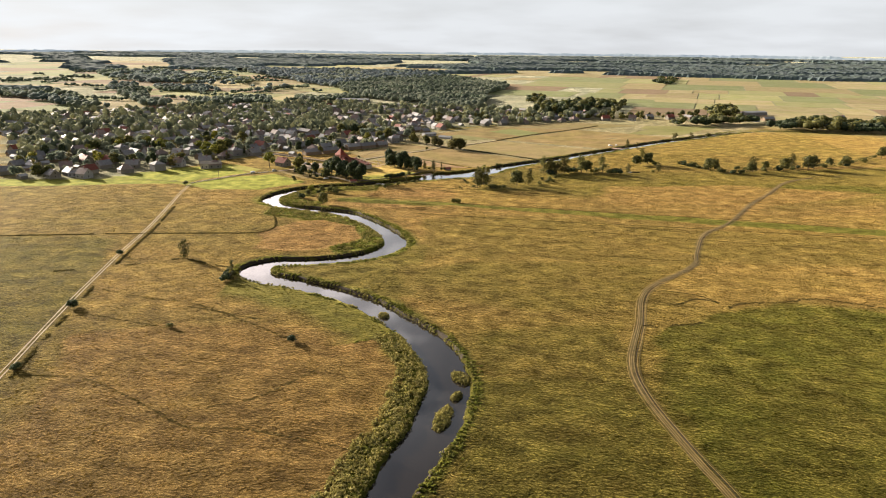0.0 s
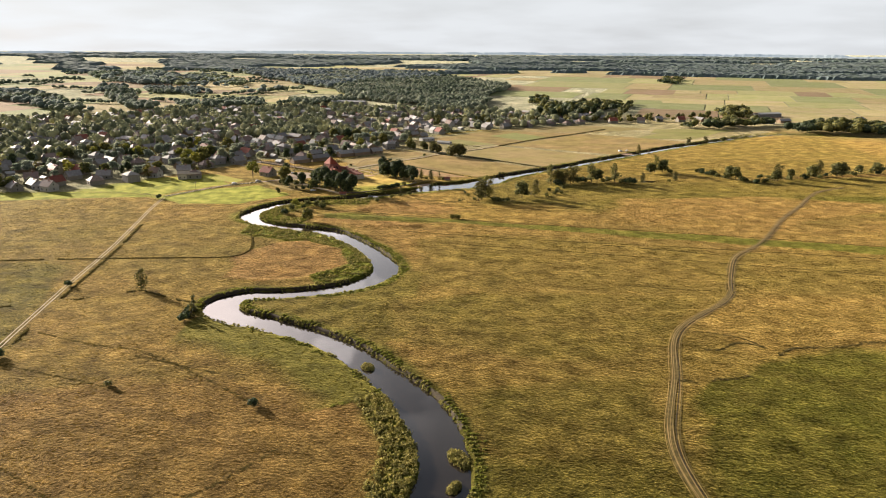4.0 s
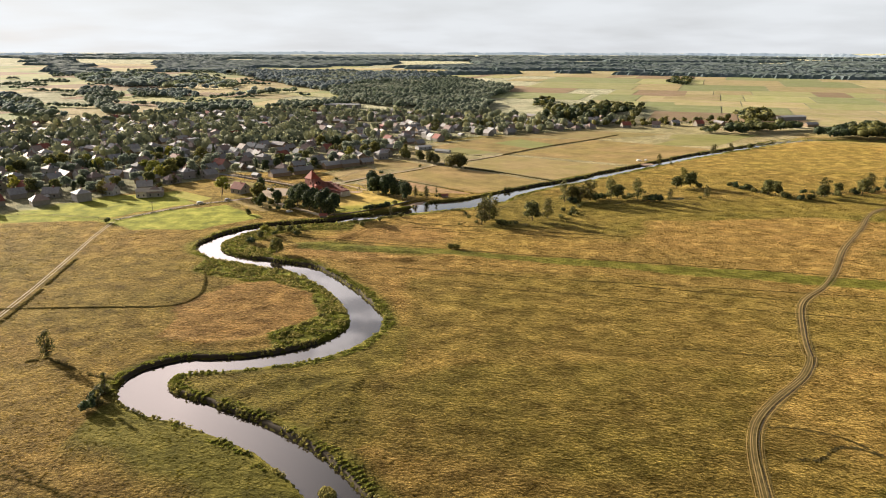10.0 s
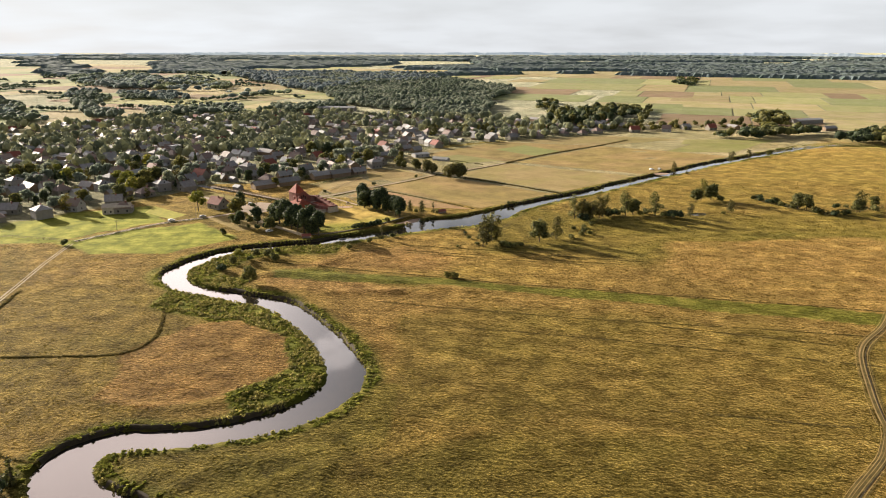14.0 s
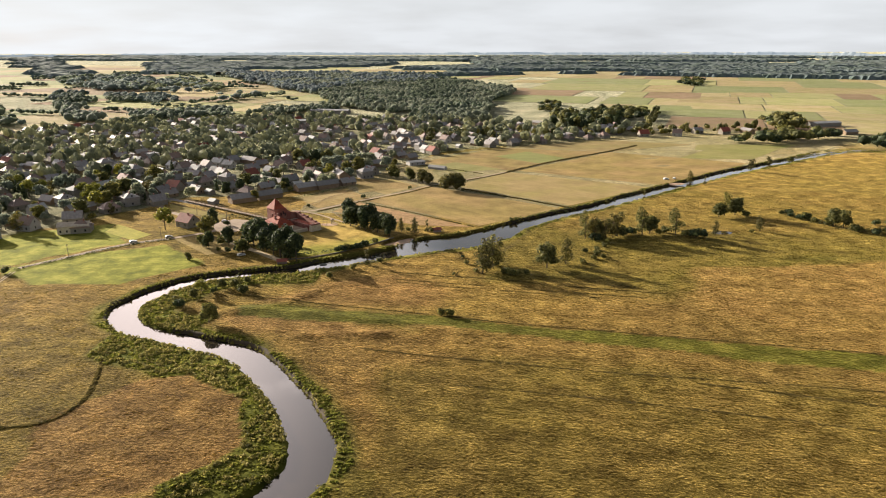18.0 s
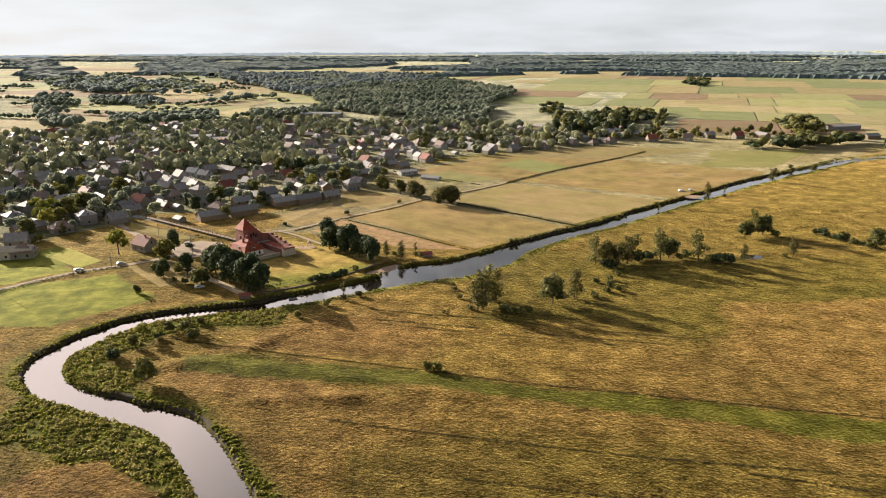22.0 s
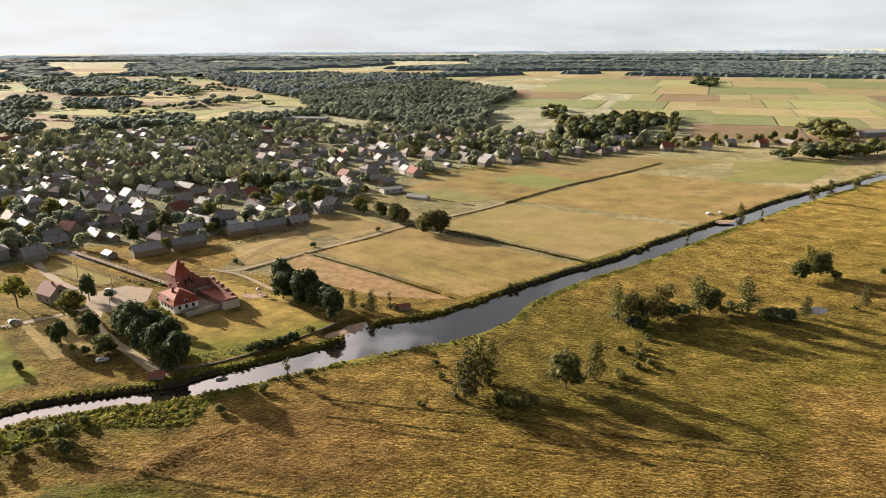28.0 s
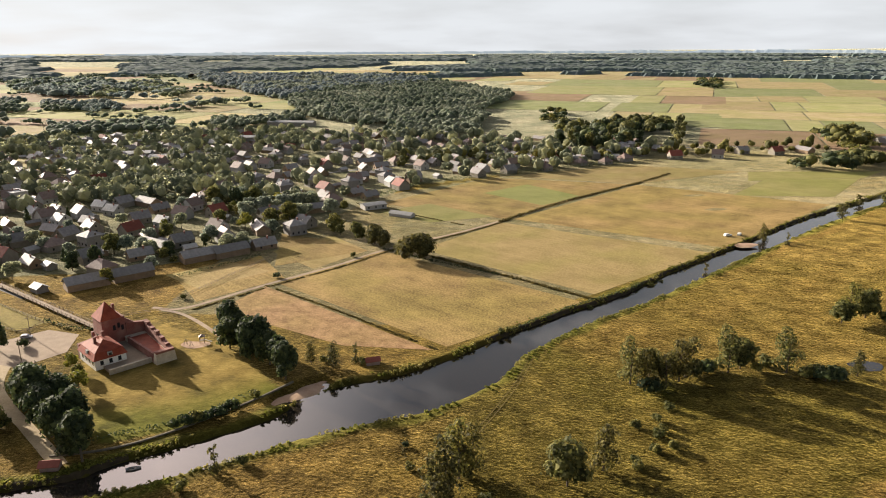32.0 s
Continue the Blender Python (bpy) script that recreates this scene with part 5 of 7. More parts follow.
cluster(["bare", "bush2"], [(-23, 654), (-20, 652)], 0.8, 0.9, "thin tree on the river bank")
cluster(["round0", "yellow"], [(-113, 640), (-118, 645)], 0.5, 0.6, "small garden tree before the castle house")
cluster(["bush0", "dark1", "bush0", "round1", "bush2"], [(-121, 606), (-130, 618), (-150, 629), (-150, 641), (-136, 622)], 1.0, 1.3, "dark green shrub by the lane")
cluster(["bush0"], [(-62, 612), (-65, 610), (-68, 608), (-58, 615)], 0.9, 1.1, "dark bush above the river wall")
cluster(["dark1", "bush0", "round0", "bush2", "dark2", "bush0"], [(-139, 612), (-127, 606), (-118, 604), (-149, 640), (-153, 660), (-146, 664)], 0.85, 1.1, "dark green shrub in the gardens beside the lane")
cluster(["round1", "bush1", "bush0"], [(-144, 616), (-133, 609), (-123, 622)], 0.55, 0.8, "bushy shrub beside the sandy lane")
plant("yellow", -107, 629, 0.75, "open yellow-green tree before the castle house")
cluster(["bush0", "bush2", "bush0", "bush0"], [(-66, 610.5), (-63, 611.5), (-60, 613.5), (-57, 616), (-54.5, 618.5), (-50, 627)], 0.9, 1.2, "clipped dark hedge bush above the river wall")
cluster(["bush1", "bush2", "bush0", "bush1", "bush2"], [(-5, 571), (1, 589), (-1, 600), (6, 576), (16, 586), (20, 574)], 0.45, 0.8, "low scrub in the wet gully by the alders")
plant("yellow", -117, 540, 0.7, "pale open tree on the south river bank")
cluster(["bush1", "bush2", "bush0"], [(-105, 549), (-99, 541), (-120, 522), (-123, 525)], 1.0, 1.4, "scrubby bush on the south river bank")
plant("yellow", -179, 651, 1.35, "open sunlit yellow-green tree by the garden lane")
cluster(["willow"], [(-15, 779), (-8, 781)], 1.35, 1.5, "broad pale willow on the field edge")
cluster(["willow", "round1"], [(-36, 806), (-46, 812), (-31, 802)], 1.0, 1.2, "broad leafy tree at the village edge")
cluster(["bush2", "bush0"], [(-44, 781), (-74, 746)], 0.75, 0.95, "low bush on the field edge")
cluster(["round1", "bush1", "round0"], [(-62, 828), (-107, 716), (-58, 824)], 0.6, 0.9, "leafy tree at a garden edge")


# ---- houses ----
def house(key_label, w, d, eave, ridge, wall, roof, hip=0.0, chimney=True, windows=2, category="house", name="house"):
    """A gabled or half-hipped house, ridge along x; parts hang under an empty."""
    e = new(name)
    tagged(e, key_label, category)
    bm = bmesh.new()
    box(bm, -w / 2, -d / 2, -0.4, w / 2, d / 2, eave)
    if hip < 0.5:
        for s in (-1, 1):
            x = s * (w / 2 - 0.003)
            v = [bm.verts.new(p) for p in ((x, -d / 2, eave), (x, d / 2, eave), (x - s * 0.25, d / 2, eave), (x - s * 0.25, -d / 2, eave), (x, 0, ridge - 0.15), (x - s * 0.25, 0, ridge - 0.15))]
            for f in ((0, 1, 4), (3, 2, 5), (0, 4, 5, 3), (1, 2, 5, 4)):
                bm.faces.new([v[i] for i in f])
    bmesh.ops.recalc_face_normals(bm, faces=bm.faces)
    part("wall", bm, wall, e)
    o, t = 0.45, 0.16
    k = (ridge - eave) / (d / 2)
    zl = eave - o * k
    rx = w / 2 + o - hip * d / 2
    for s in (-1, 1):
        bm = bmesh.new()
        lo = [(-w / 2 - o, s * (d / 2 + o), zl), (w / 2 + o, s * (d / 2 + o), zl), (rx, 0, ridge), (-rx, 0, ridge)]
        a = [bm.verts.new(p) for p in lo]
        b = [bm.verts.new((x, y, z + t)) for x, y, z in lo]
        bm.faces.new(a), bm.faces.new(b[::-1])
        for i in range(4):
            j = (i + 1) % 4
            bm.faces.new((a[i], a[j], b[j], b[i]))
        bmesh.ops.recalc_face_normals(bm, faces=bm.faces)
        part("roof_slope", bm, roof, e)
    if hip >= 0.5:
        for s in (-1, 1):
            bm = bmesh.new()
            lo = [(s * (w / 2 + o), -d / 2 - o, zl), (s * (w / 2 + o), d / 2 + o, zl), (s * rx, 0, ridge)]
            a, b = [bm.verts.new(p) for p in lo], [bm.verts.new((x, y, z + t)) for x, y, z in lo]
            bm.faces.new(a), bm.faces.new(b[::-1])
            for i in range(3):
                bm.faces.new((a[i], a[(i + 1) % 3], b[(i + 1) % 3], b[i]))
            bmesh.ops.recalc_face_normals(bm, faces=bm.faces)
            part("roof_hip", bm, roof, e)
    if chimney:
        bm = bmesh.new()
        box(bm, w * 0.15 - 0.35, -0.9, ridge - 1.2, w * 0.15 + 0.35, -0.3, ridge + 0.8)
        box(bm, w * 0.15 - 0.43, -0.98, ridge + 0.8, w * 0.15 + 0.43, -0.22, ridge + 0.95)
        part("chimney", bm, M_BRICK, e)
    for i in range(windows):
        x = (i + 0.5) / windows * w - w / 2
        bm = bmesh.new()
        box(bm, x - 0.5, -d / 2 - 0.03, 1.0, x + 0.5, -d / 2 + 0.1, 2.3)
        part("window", bm, M_WINDOW, e)
    if windows:
        bm = bmesh.new()
        box(bm, w / 2 - 0.1, -0.5, 1.0, w / 2 + 0.03, 0.5, 2.3)
        part("window", bm, M_WINDOW, e)
        if ridge > 6:
            bm = bmesh.new()
            box(bm, w / 2 - 0.1, -0.45, eave + 0.4, w / 2 + 0.03, 0.45, eave + 1.6)
            part("window", bm, M_WINDOW, e)
    return e


PROTOS = [
    house("rendered village house with a grey gabled roof", 11, 8.5, 3.6, 7.2, M_WALLS[1], M_ROOFS[0]),
    house("white rendered house with a brown gabled roof", 10, 9, 4.2, 8.2, M_WALLS[0], M_ROOFS[1]),
    house("cream rendered house with a red tiled roof", 11, 9, 3.8, 7.8, M_WALLS[1], M_ROOFS[2]),
    house("white house with a pale metal roof", 10, 8, 3.8, 7.0, M_WALLS[0], M_ROOFS[3]),
    house("square two-storey house with a low grey hipped roof", 10, 10, 6.0, 8.4, M_WALLS[2], M_ROOFS[0], hip=1.0, windows=3),
    house("old wooden cottage with a grey roof", 12, 6.5, 2.7, 5.8, M_WALLS[3], M_ROOFS[0]),
    house("long wooden barn with a grey corrugated roof", 18, 8, 3.4, 6.0, M_WALLS[3], M_ROOFS[0], chimney=False, windows=0, category="barn", name="barn"),
    house("small shed with a pale metal roof", 6.5, 5, 2.4, 3.8, M_WALLS[2], M_ROOFS[3], chimney=False, windows=0, category="shed", name="shed"),
    house("cream rendered house with a dark brown hipped roof", 11, 9, 3.6, 7.0, M_WALLS[1], M_ROOFS[1], hip=1.0),
]
# first places of the originals
HOMES = [(-252, 724, -32), (-302, 910, 20), (-268, 879, -35), (-247, 869, -35), (-279, 833, 55), (-213, 843, -30), (-121, 774, 42), (-189, 757, -40), (-227, 646, 15)]
for p, (x, y, a) in zip(PROTOS, HOMES):
    p.matrix_basis = pose(x, y, ground_at(x, y), 0, 0, a)
placed = [(x, y) for x, y, a in HOMES]


FAR_HOMES = []


def settle(i, x, y, a):
    """A house of its own, or, far back in the village, one of the joined mass."""
    if math.hypot(x + 60, y - 520) < 545 or x > 150:
        copy_thing(PROTOS[i], pose(x, y, ground_at(x, y), 0, 0, a))
    else:
        FAR_HOMES.append((i, pose(x, y, ground_at(x, y), 0, 0, a)))
    placed.append((x, y))


# barns and houses known at the village edge
for i, x, y, a in ((7, -175, 724, -35), (6, -157, 731, 42), (6, -142, 744, 42), (5, -94, 796, 40), (6, -108, 783, 42), (7, -100, 800, 40), (4, -300, 870, -35), (3, -285, 845, -30),
                   (2, -169, 661, -30), (2, -236, 742, -30), (0, -244, 668, 20), (1, -262, 650, -10), (3, -280, 690, 60), (0, -300, 640, 10), (2, -330, 660, -20), (1, -350, 620, 30)):
    settle(i, x, y, a)
for i, x, y, a in ((3, -334, 964, -30), (3, -259, 864, -32), (3, -231, 845, -32), (1, -245, 853, 58), (3, -166, 840, -30), (2, -178, 822, 60), (4, -186, 969, 10), (1, -274, 905, 58),
                   (7, -132, 790, 40), (0, -140, 800, 45), (5, -152, 775, 42), (0, -176, 770, 58), (4, -190, 800, -32), (8, -205, 790, 58), (1, -105, 1229, 20)):
    settle(i, x, y, a)
GROVES = [[(-300, 930), (-262, 985), (-200, 1010), (-165, 960), (-190, 905), (-235, 890)], [(-165, 915), (-110, 930), (-95, 890), (-140, 868)], [(-410, 760), (-360, 800), (-320, 770), (-360, 725)]]
vr = random.Random(3)
tries = 0
while len(placed) < 640 and tries < 40000:
    tries += 1
    x, y = vr.uniform(-700, 215), vr.uniform(575, 1300)
    if not inside(np.array([x]), np.array([y]), VILLAGE)[0]:
        continue
    grove = float(vnoise(np.array([x]), np.array([y]), 75, 8)[0])
    if any(inside(np.array([x]), np.array([y]), q)[0] for q in GROVES):
        continue
    gap = 11 + 9 * vr.random()
    if min((x - a) ** 2 + (y - b) ** 2 for a, b in placed) < gap * gap:
        continue
    street = -32 if x < -120 else 40
    settle(vr.choices(range(9), (9, 4, 1.4, 4.0, 5, 6, 4, 4.5, 7))[0], x, y, street + vr.choice((0, 90, 180, 270)) + vr.uniform(-14, 14))
# outbuildings beside the houses
SHED = house("low dark timber outbuilding with a felt roof", 7.5, 4.5, 2.3, 3.4, M_WALLS[3], M_ROOFS[0], chimney=False, windows=0, category="shed", name="shed")
SHED.matrix_basis = pose(-262, 716, ground_at(-262, 716), 0, 0, -32)
placed.append((-262, 716))
for k in range(0, 240, 2):
    hx, hy = placed[20 + k]
    a = vr.uniform(0, math.tau)
    x, y = hx + math.cos(a) * 11, hy + math.sin(a) * 11
    if inside(np.array([x]), np.array([y]), VILLAGE)[0] and min((x - p) ** 2 + (y - q) ** 2 for p, q in placed) > 81:
        if k % 6:
            copy_thing(SHED, pose(x, y, ground_at(x, y), 0, 0, vr.choice((-32, 58)) + vr.uniform(-8, 8)))
            placed.append((x, y))
        else:
            settle(7, x, y, vr.choice((-32, 58)) + vr.uniform(-8, 8))
# scattered farms past the river
for i, x, y, a in ((2, 300, 1120, 20), (0, 270, 1125, 20), (6, 330, 1130, 110), (3, 420, 1105, 20), (6, 445, 1120, 20), (1, 240, 1100, -20), (7, 415, 1140, 20), (2, 200, 1095, 10), (0, 560, 1140, 15)):
    settle(i, x, y, a)

# the far houses, joined by material
heap = {}
for i, m in FAR_HOMES:
    m = m @ Matrix.Diagonal((0.88, 0.88, 0.86, 1))
    for o in PROTOS[i].children:
        vs, fs = heap.setdefault(o.data.materials[0].name, ([], []))
        base = len(vs)
        vs += [tuple(m @ v.co) for v in o.data.vertices]
        fs += [tuple(base + k for k in f.vertices) for f in o.data.polygons]
for key, (vs, fs) in heap.items():
    tagged(link("far_houses", vs, fs, bpy.data.materials[key]), "many far village houses with grey, brown and pale roofs", "houses", kind="stuff")

# village trees: the nearer ones are things, the rest one mass
homes = np.array(placed)
cand = np.column_stack([rng.uniform(-720, 240, 40000), rng.uniform(575, 1320, 40000)])
cand = cand[inside(cand[:, 0], cand[:, 1], VILLAGE)]
grove = vnoise(cand[:, 0], cand[:, 1], 75, 8) * 0.7 + vnoise(cand[:, 0], cand[:, 1], 28, 9) * 0.3
cand = cand[rng.uniform(0, 1, len(cand)) < np.clip(0.16 + 0.9 * (grove - 0.45), 0.04, 1) * np.where(cand[:, 1] < 780, np.where(cand[:, 0] > -225, 0.5, 0.6), np.where((cand[:, 1] > 930) & (cand[:, 0] > -140), 0.5, 0.9))]
spots = []
for x, y in cand.tolist():
    if len(spots) >= 1120:
        break
    if ((homes[:, 0] - x) ** 2 + (homes[:, 1] - y) ** 2).min() < 6.0 ** 2:
        continue
    if spots and min((x - a) ** 2 + (y - b) ** 2 for a, b in spots) < 4.6 ** 2:
        continue
    spots.append((x, y))
for poly in GROVES:
    p = np.array(poly)
    for x, y in np.column_stack([rng.uniform(p[:, 0].min(), p[:, 0].max(), 260), rng.uniform(p[:, 1].min(), p[:, 1].max(), 260)]).tolist():
        if inside(np.array([x]), np.array([y]), poly)[0] and min((x - a) ** 2 + (y - b) ** 2 for a, b in spots) > 36 and ((homes[:, 0] - x) ** 2 + (homes[:, 1] - y) ** 2).min() > 49:
            spots.append((x, y))
spots.sort(key=lambda p: math.hypot(p[0] + 60, p[1] - 520))
TREE_MIX = ["garden0", "garden1", "garden2", "round0", "garden0", "dark1", "garden2", "alder0", "garden1", "bush2", "conifer", "yellow", "round2", "garden1"]
for x, y in spots[:240]:
    plant(vr.choice(TREE_MIX), x, y, vr.uniform(0.6, 1.35), group="village trees")


# ---- woods ----
def woods(name, pts, height, width, mat, label, lobes=1, leafy=0, vary=0.42):
    """Many uneven crowns in one mesh."""
    n = len(pts)
    if not n:
        return None
    p = np.array(pts, float)
    iv, jf = ICO
    vs, fs = [], []
    base = 0
    h = height * rng.uniform(1 - vary, 1 + vary * 0.8, n)
    z = land(p[:, 0], p[:, 1])
    for q in range(lobes):
        off = rng.uniform(-0.3, 0.3, (n, 2)) * width if lobes > 1 else np.zeros((n, 2))
        rad = width * rng.uniform(0.5, 0.78, n) * (0.45 + 0.55 * h / height) * (0.7 if lobes > 1 else 1)
        c = np.column_stack([p + off, z + h * (rng.uniform(0.4, 0.62, n) if lobes > 1 else 0.58)])
        sz = np.column_stack([rad, rad, h * (0.36 if lobes > 1 else 0.42)]) * (1.0 if lobes > 1 or not leafy else 0.78)
        v = c[:, None, :] + iv[None] * sz[:, None, :] * rng.uniform(0.84, 1.16, (n, len(iv), 1))
        f = jf[None] + (np.arange(n) * len(iv))[:, None, None] + base
        vs.append(v.reshape(-1, 3))
        fs.append(f.reshape(-1, 3))
        base += n * len(iv)
    if leafy:
        d = rng.normal(size=(n, leafy, 3))
        d /= np.linalg.norm(d, axis=2)[..., None]
        d[..., 2] = np.abs(d[..., 2]) * 0.9 - 0.1
        c = np.column_stack([p, z + h * 0.5])[:, None] + d * np.column_stack([np.full(n, width * 0.6), np.full(n, width * 0.6), h * 0.5])[:, None] * rng.uniform(0.8, 1.15, (n, leafy, 1))
        t = np.cross(d, rng.normal(size=d.shape))
        t /= np.linalg.norm(t, axis=2)[..., None] + 1e-9
        b = np.cross(d + rng.normal(0, 0.4, d.shape), t)
        s = width * (0.10 if lobes > 1 else 0.17)
        quad = np.stack([c - t * s, c + b * s, c + t * s], 2).reshape(-1, 3)
        vs.append(quad)
        fs.append(np.arange(len(quad)).reshape(-1, 3) + base)
    return tagged(link(name, np.vstack(vs), np.vstack(fs), mat, flat=lobes > 1), label, "woods", kind="stuff")


def fill(poly, step, density=1.0, jitter=0.45):
    p = np.array(poly)
    x, y = np.meshgrid(np.arange(p[:, 0].min(), p[:, 0].max(), step), np.arange(p[:, 1].min(), p[:, 1].max(), step))
    x, y = x.ravel() + rng.uniform(-jitter, jitter, x.size) * step, y.ravel() + rng.uniform(-jitter, jitter, y.size) * step
    k = inside(x, y, poly) & (rng.uniform(0, 1, len(x)) < density)
    return np.column_stack([x[k], y[k]])


woods("village_trees", spots[240:], 11.0, 8.4, M_GARDEN_HAZED, "many leafy garden trees among the far houses", 3, 26)


def wood_of(name, poly, step, height, mats, label, gap=0.30, size=60, ragged=38, leafy=14, flatten=1.0):
    """A wood with an uneven edge and clearings, its trees shared out between a few greens."""
    p = fill(poly, step, 1.0, 0.95)
    if not len(p):
        return
    q = p + ragged * np.column_stack([vnoise(p[:, 0], p[:, 1], ragged * 2.2, 71) - 0.5, vnoise(p[:, 0], p[:, 1], ragged * 2.2, 72) - 0.5]) * 2
    n = 0.6 * vnoise(p[:, 0], p[:, 1] * flatten, size, 73) + 0.4 * vnoise(p[:, 0], p[:, 1] * flatten, size * 0.4, 74)
    k = inside(q[:, 0], q[:, 1], poly) & (n > gap)
    p = p[k]
    pick = (vnoise(p[:, 0], p[:, 1], size * 1.3, 75) + rng.uniform(-0.25, 0.25, len(p))) * len(mats)
    for i, m in enumerate(mats):
        s = (np.clip(pick.astype(int), 0, len(mats) - 1) == i)
        woods(name, p[s], height * (1 + 0.15 * i), step * (2.1 if leafy < 4 else 1.2), m, label, 1, leafy, 0.15 if leafy < 4 else 0.42)


# mid-distance leaves, also paled towards blue in place of haze
M_WOOD_HAZED = leaves("wood_leaves_hazed", (0.090, 0.116, 0.082), (0.130, 0.156, 0.108), (0.190, 0.212, 0.140), 0.55)
wood_of("forest", [(-325, 1745), (-253, 2062), (-65, 2236), (97, 1849), (44, 1515), (17, 1261), (-59, 1207), (-118, 1321), (-206, 1446), (-285, 1578)], 8, 11, (M_FAR_HAZED, M_WOOD_HAZED), "dense mixed forest with clearings behind the village", 0.24)
wood_of("forest", [(-867, 2718), (-607, 2596), (-441, 2641), (-116, 2468), (-67, 2171), (-237, 1956), (-320, 1722), (-540, 2077)], 11, 11, (M_FAR_HAZED, M_HAZE), "far side of the mixed forest", 0.26)
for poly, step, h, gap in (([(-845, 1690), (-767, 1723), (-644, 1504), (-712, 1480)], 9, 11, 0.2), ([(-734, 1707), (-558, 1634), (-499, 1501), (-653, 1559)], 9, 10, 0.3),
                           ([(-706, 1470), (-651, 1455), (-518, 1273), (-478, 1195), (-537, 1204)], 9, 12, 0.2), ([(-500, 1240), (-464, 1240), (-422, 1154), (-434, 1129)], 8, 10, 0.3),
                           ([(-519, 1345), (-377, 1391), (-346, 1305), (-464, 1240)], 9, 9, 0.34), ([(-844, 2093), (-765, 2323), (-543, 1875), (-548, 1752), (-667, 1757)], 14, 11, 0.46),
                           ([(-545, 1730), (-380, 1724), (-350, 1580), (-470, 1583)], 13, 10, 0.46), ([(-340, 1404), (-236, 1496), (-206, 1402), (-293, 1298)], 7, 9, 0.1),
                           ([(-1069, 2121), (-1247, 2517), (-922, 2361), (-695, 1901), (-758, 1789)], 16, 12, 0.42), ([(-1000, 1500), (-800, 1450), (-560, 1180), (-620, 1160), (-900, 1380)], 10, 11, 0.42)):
    wood_of("wood", poly, step, h, (M_WOOD_HAZED, M_FAR_HAZED), "copse between the western fields", gap)
for poly, step, h in (([(111, 1301), (222, 1354), (185, 1173), (121, 1192)], 9, 12),
                      ([(195, 1395), (271, 1381), (250, 1315), (200, 1318)], 8, 8),
                      ([(115, 1514), (150, 1513), (134, 1396), (107, 1396)], 8, 8),
                      ([(546, 2239), (608, 2235), (527, 2000), (486, 2024)], 11, 9),
                      ([(269, 1040), (330, 1036), (385, 1052), (430, 1090), (340, 1100)], 9, 10),
                      ([(430, 1040), (620, 1010), (900, 1060), (900, 1110), (640, 1090), (470, 1085)], 11, 11),
                      ([(395, 1258), (447, 1290), (414, 1152), (372, 1140)], 10, 10),
                      ([(205, 1273), (244, 1273), (264, 1355), (228, 1393)], 8, 10),
                      ([(395, 1010), (440, 985), (500, 968), (620, 1000), (900, 1010), (900, 1050), (600, 1040), (430, 1035)], 9, 11)):
    wood_of("wood", poly, step, h, (M_LEAF_DARK, M_LEAF), "leafy copse between the fields", 0.30, 40, 14, 34)
hedge = [(217 + 0.30 * 3.3 * i + rng.uniform(-4, 4), 1162 + 3.3 * i + rng.uniform(-5, 5)) for i in range(0, 75, 2)]
woods("roadside_trees", hedge, 9, 6, M_LEAF, "row of trees along the field road", 2, 16)
road_trees = [(x, 1040 + 0.22 * (x + 200) + rng.uniform(-25, 25)) for x in rng.uniform(-60, 360, 90)]
woods("roadside_trees", road_trees, 9, 7, M_LEAF, "loose row of trees along the village road", 2, 18)
# hedgerows and field trees on the plain behind the village
rows = []
for k in range(95):
    x, y = rng.uniform(-1300, -120), rng.uniform(1300, 2700)
    d = (0.30, 0.954) if rng.random() < 0.5 else (0.954, -0.30)
    for j in range(int(rng.integers(4, 26))):
        rows.append((x + d[0] * j * 5.5 + rng.normal(0, 3), y + d[1] * j * 5.5 + rng.normal(0, 3)))
woods("hedgerow_trees", rows, 8, 8, M_WOOD_HAZED, "scattered hedgerow trees between the far fields", 1, 14)
FAR_STRIPS = [([(-2671, 4573), (-2296, 4226), (-1393, 2875), (-1117, 2376), (-1249, 2385), (-1462, 2664)], 22, 0.3), ([(-1635, 4125), (-1338, 4080), (-815, 2943), (-794, 2519), (-1043, 2691)], 20, 0.28),
              ([(-1300, 3100), (-1364, 3397), (-880, 3802), (-300, 3600), (-500, 3000)], 24, 0.42), ([(-330, 3050), (149, 3405), (89, 2895), (0, 2750)], 20, 0.4),
              ([(-100, 2480), (291, 2620), (599, 2420), (1007, 2300), (2300, 1980), (2800, 2400), (1600, 2900), (500, 3300), (-60, 3200)], 17, 0.40),
              ([(0, 3350), (600, 3330), (1600, 2950), (2900, 2500), (3200, 3300), (2400, 4100), (1200, 4500), (0, 4500)], 26, 0.36),
              ([(-2600, 4000), (-900, 3900), (0, 3800), (0, 4450), (-900, 4500), (-2600, 4600)], 27, 0.42),
              ([(-3200, 3200), (-1900, 2700), (-1900, 3050), (-3200, 3600)], 26, 0.35), ([(-2800, 2100), (-1500, 1800), (-1600, 2050), (-2800, 2500)], 20, 0.35),
              ([(-1500, 1500), (-1000, 1450), (-900, 1560), (-1500, 1700)], 14, 0.35)]
# canopy colour leans to blue as painted-in distance haze
M_CANOPY_HAZED = crop("far_canopy_hazed", (0.075, 0.098, 0.108), (0.120, 0.146, 0.152), 0.012)


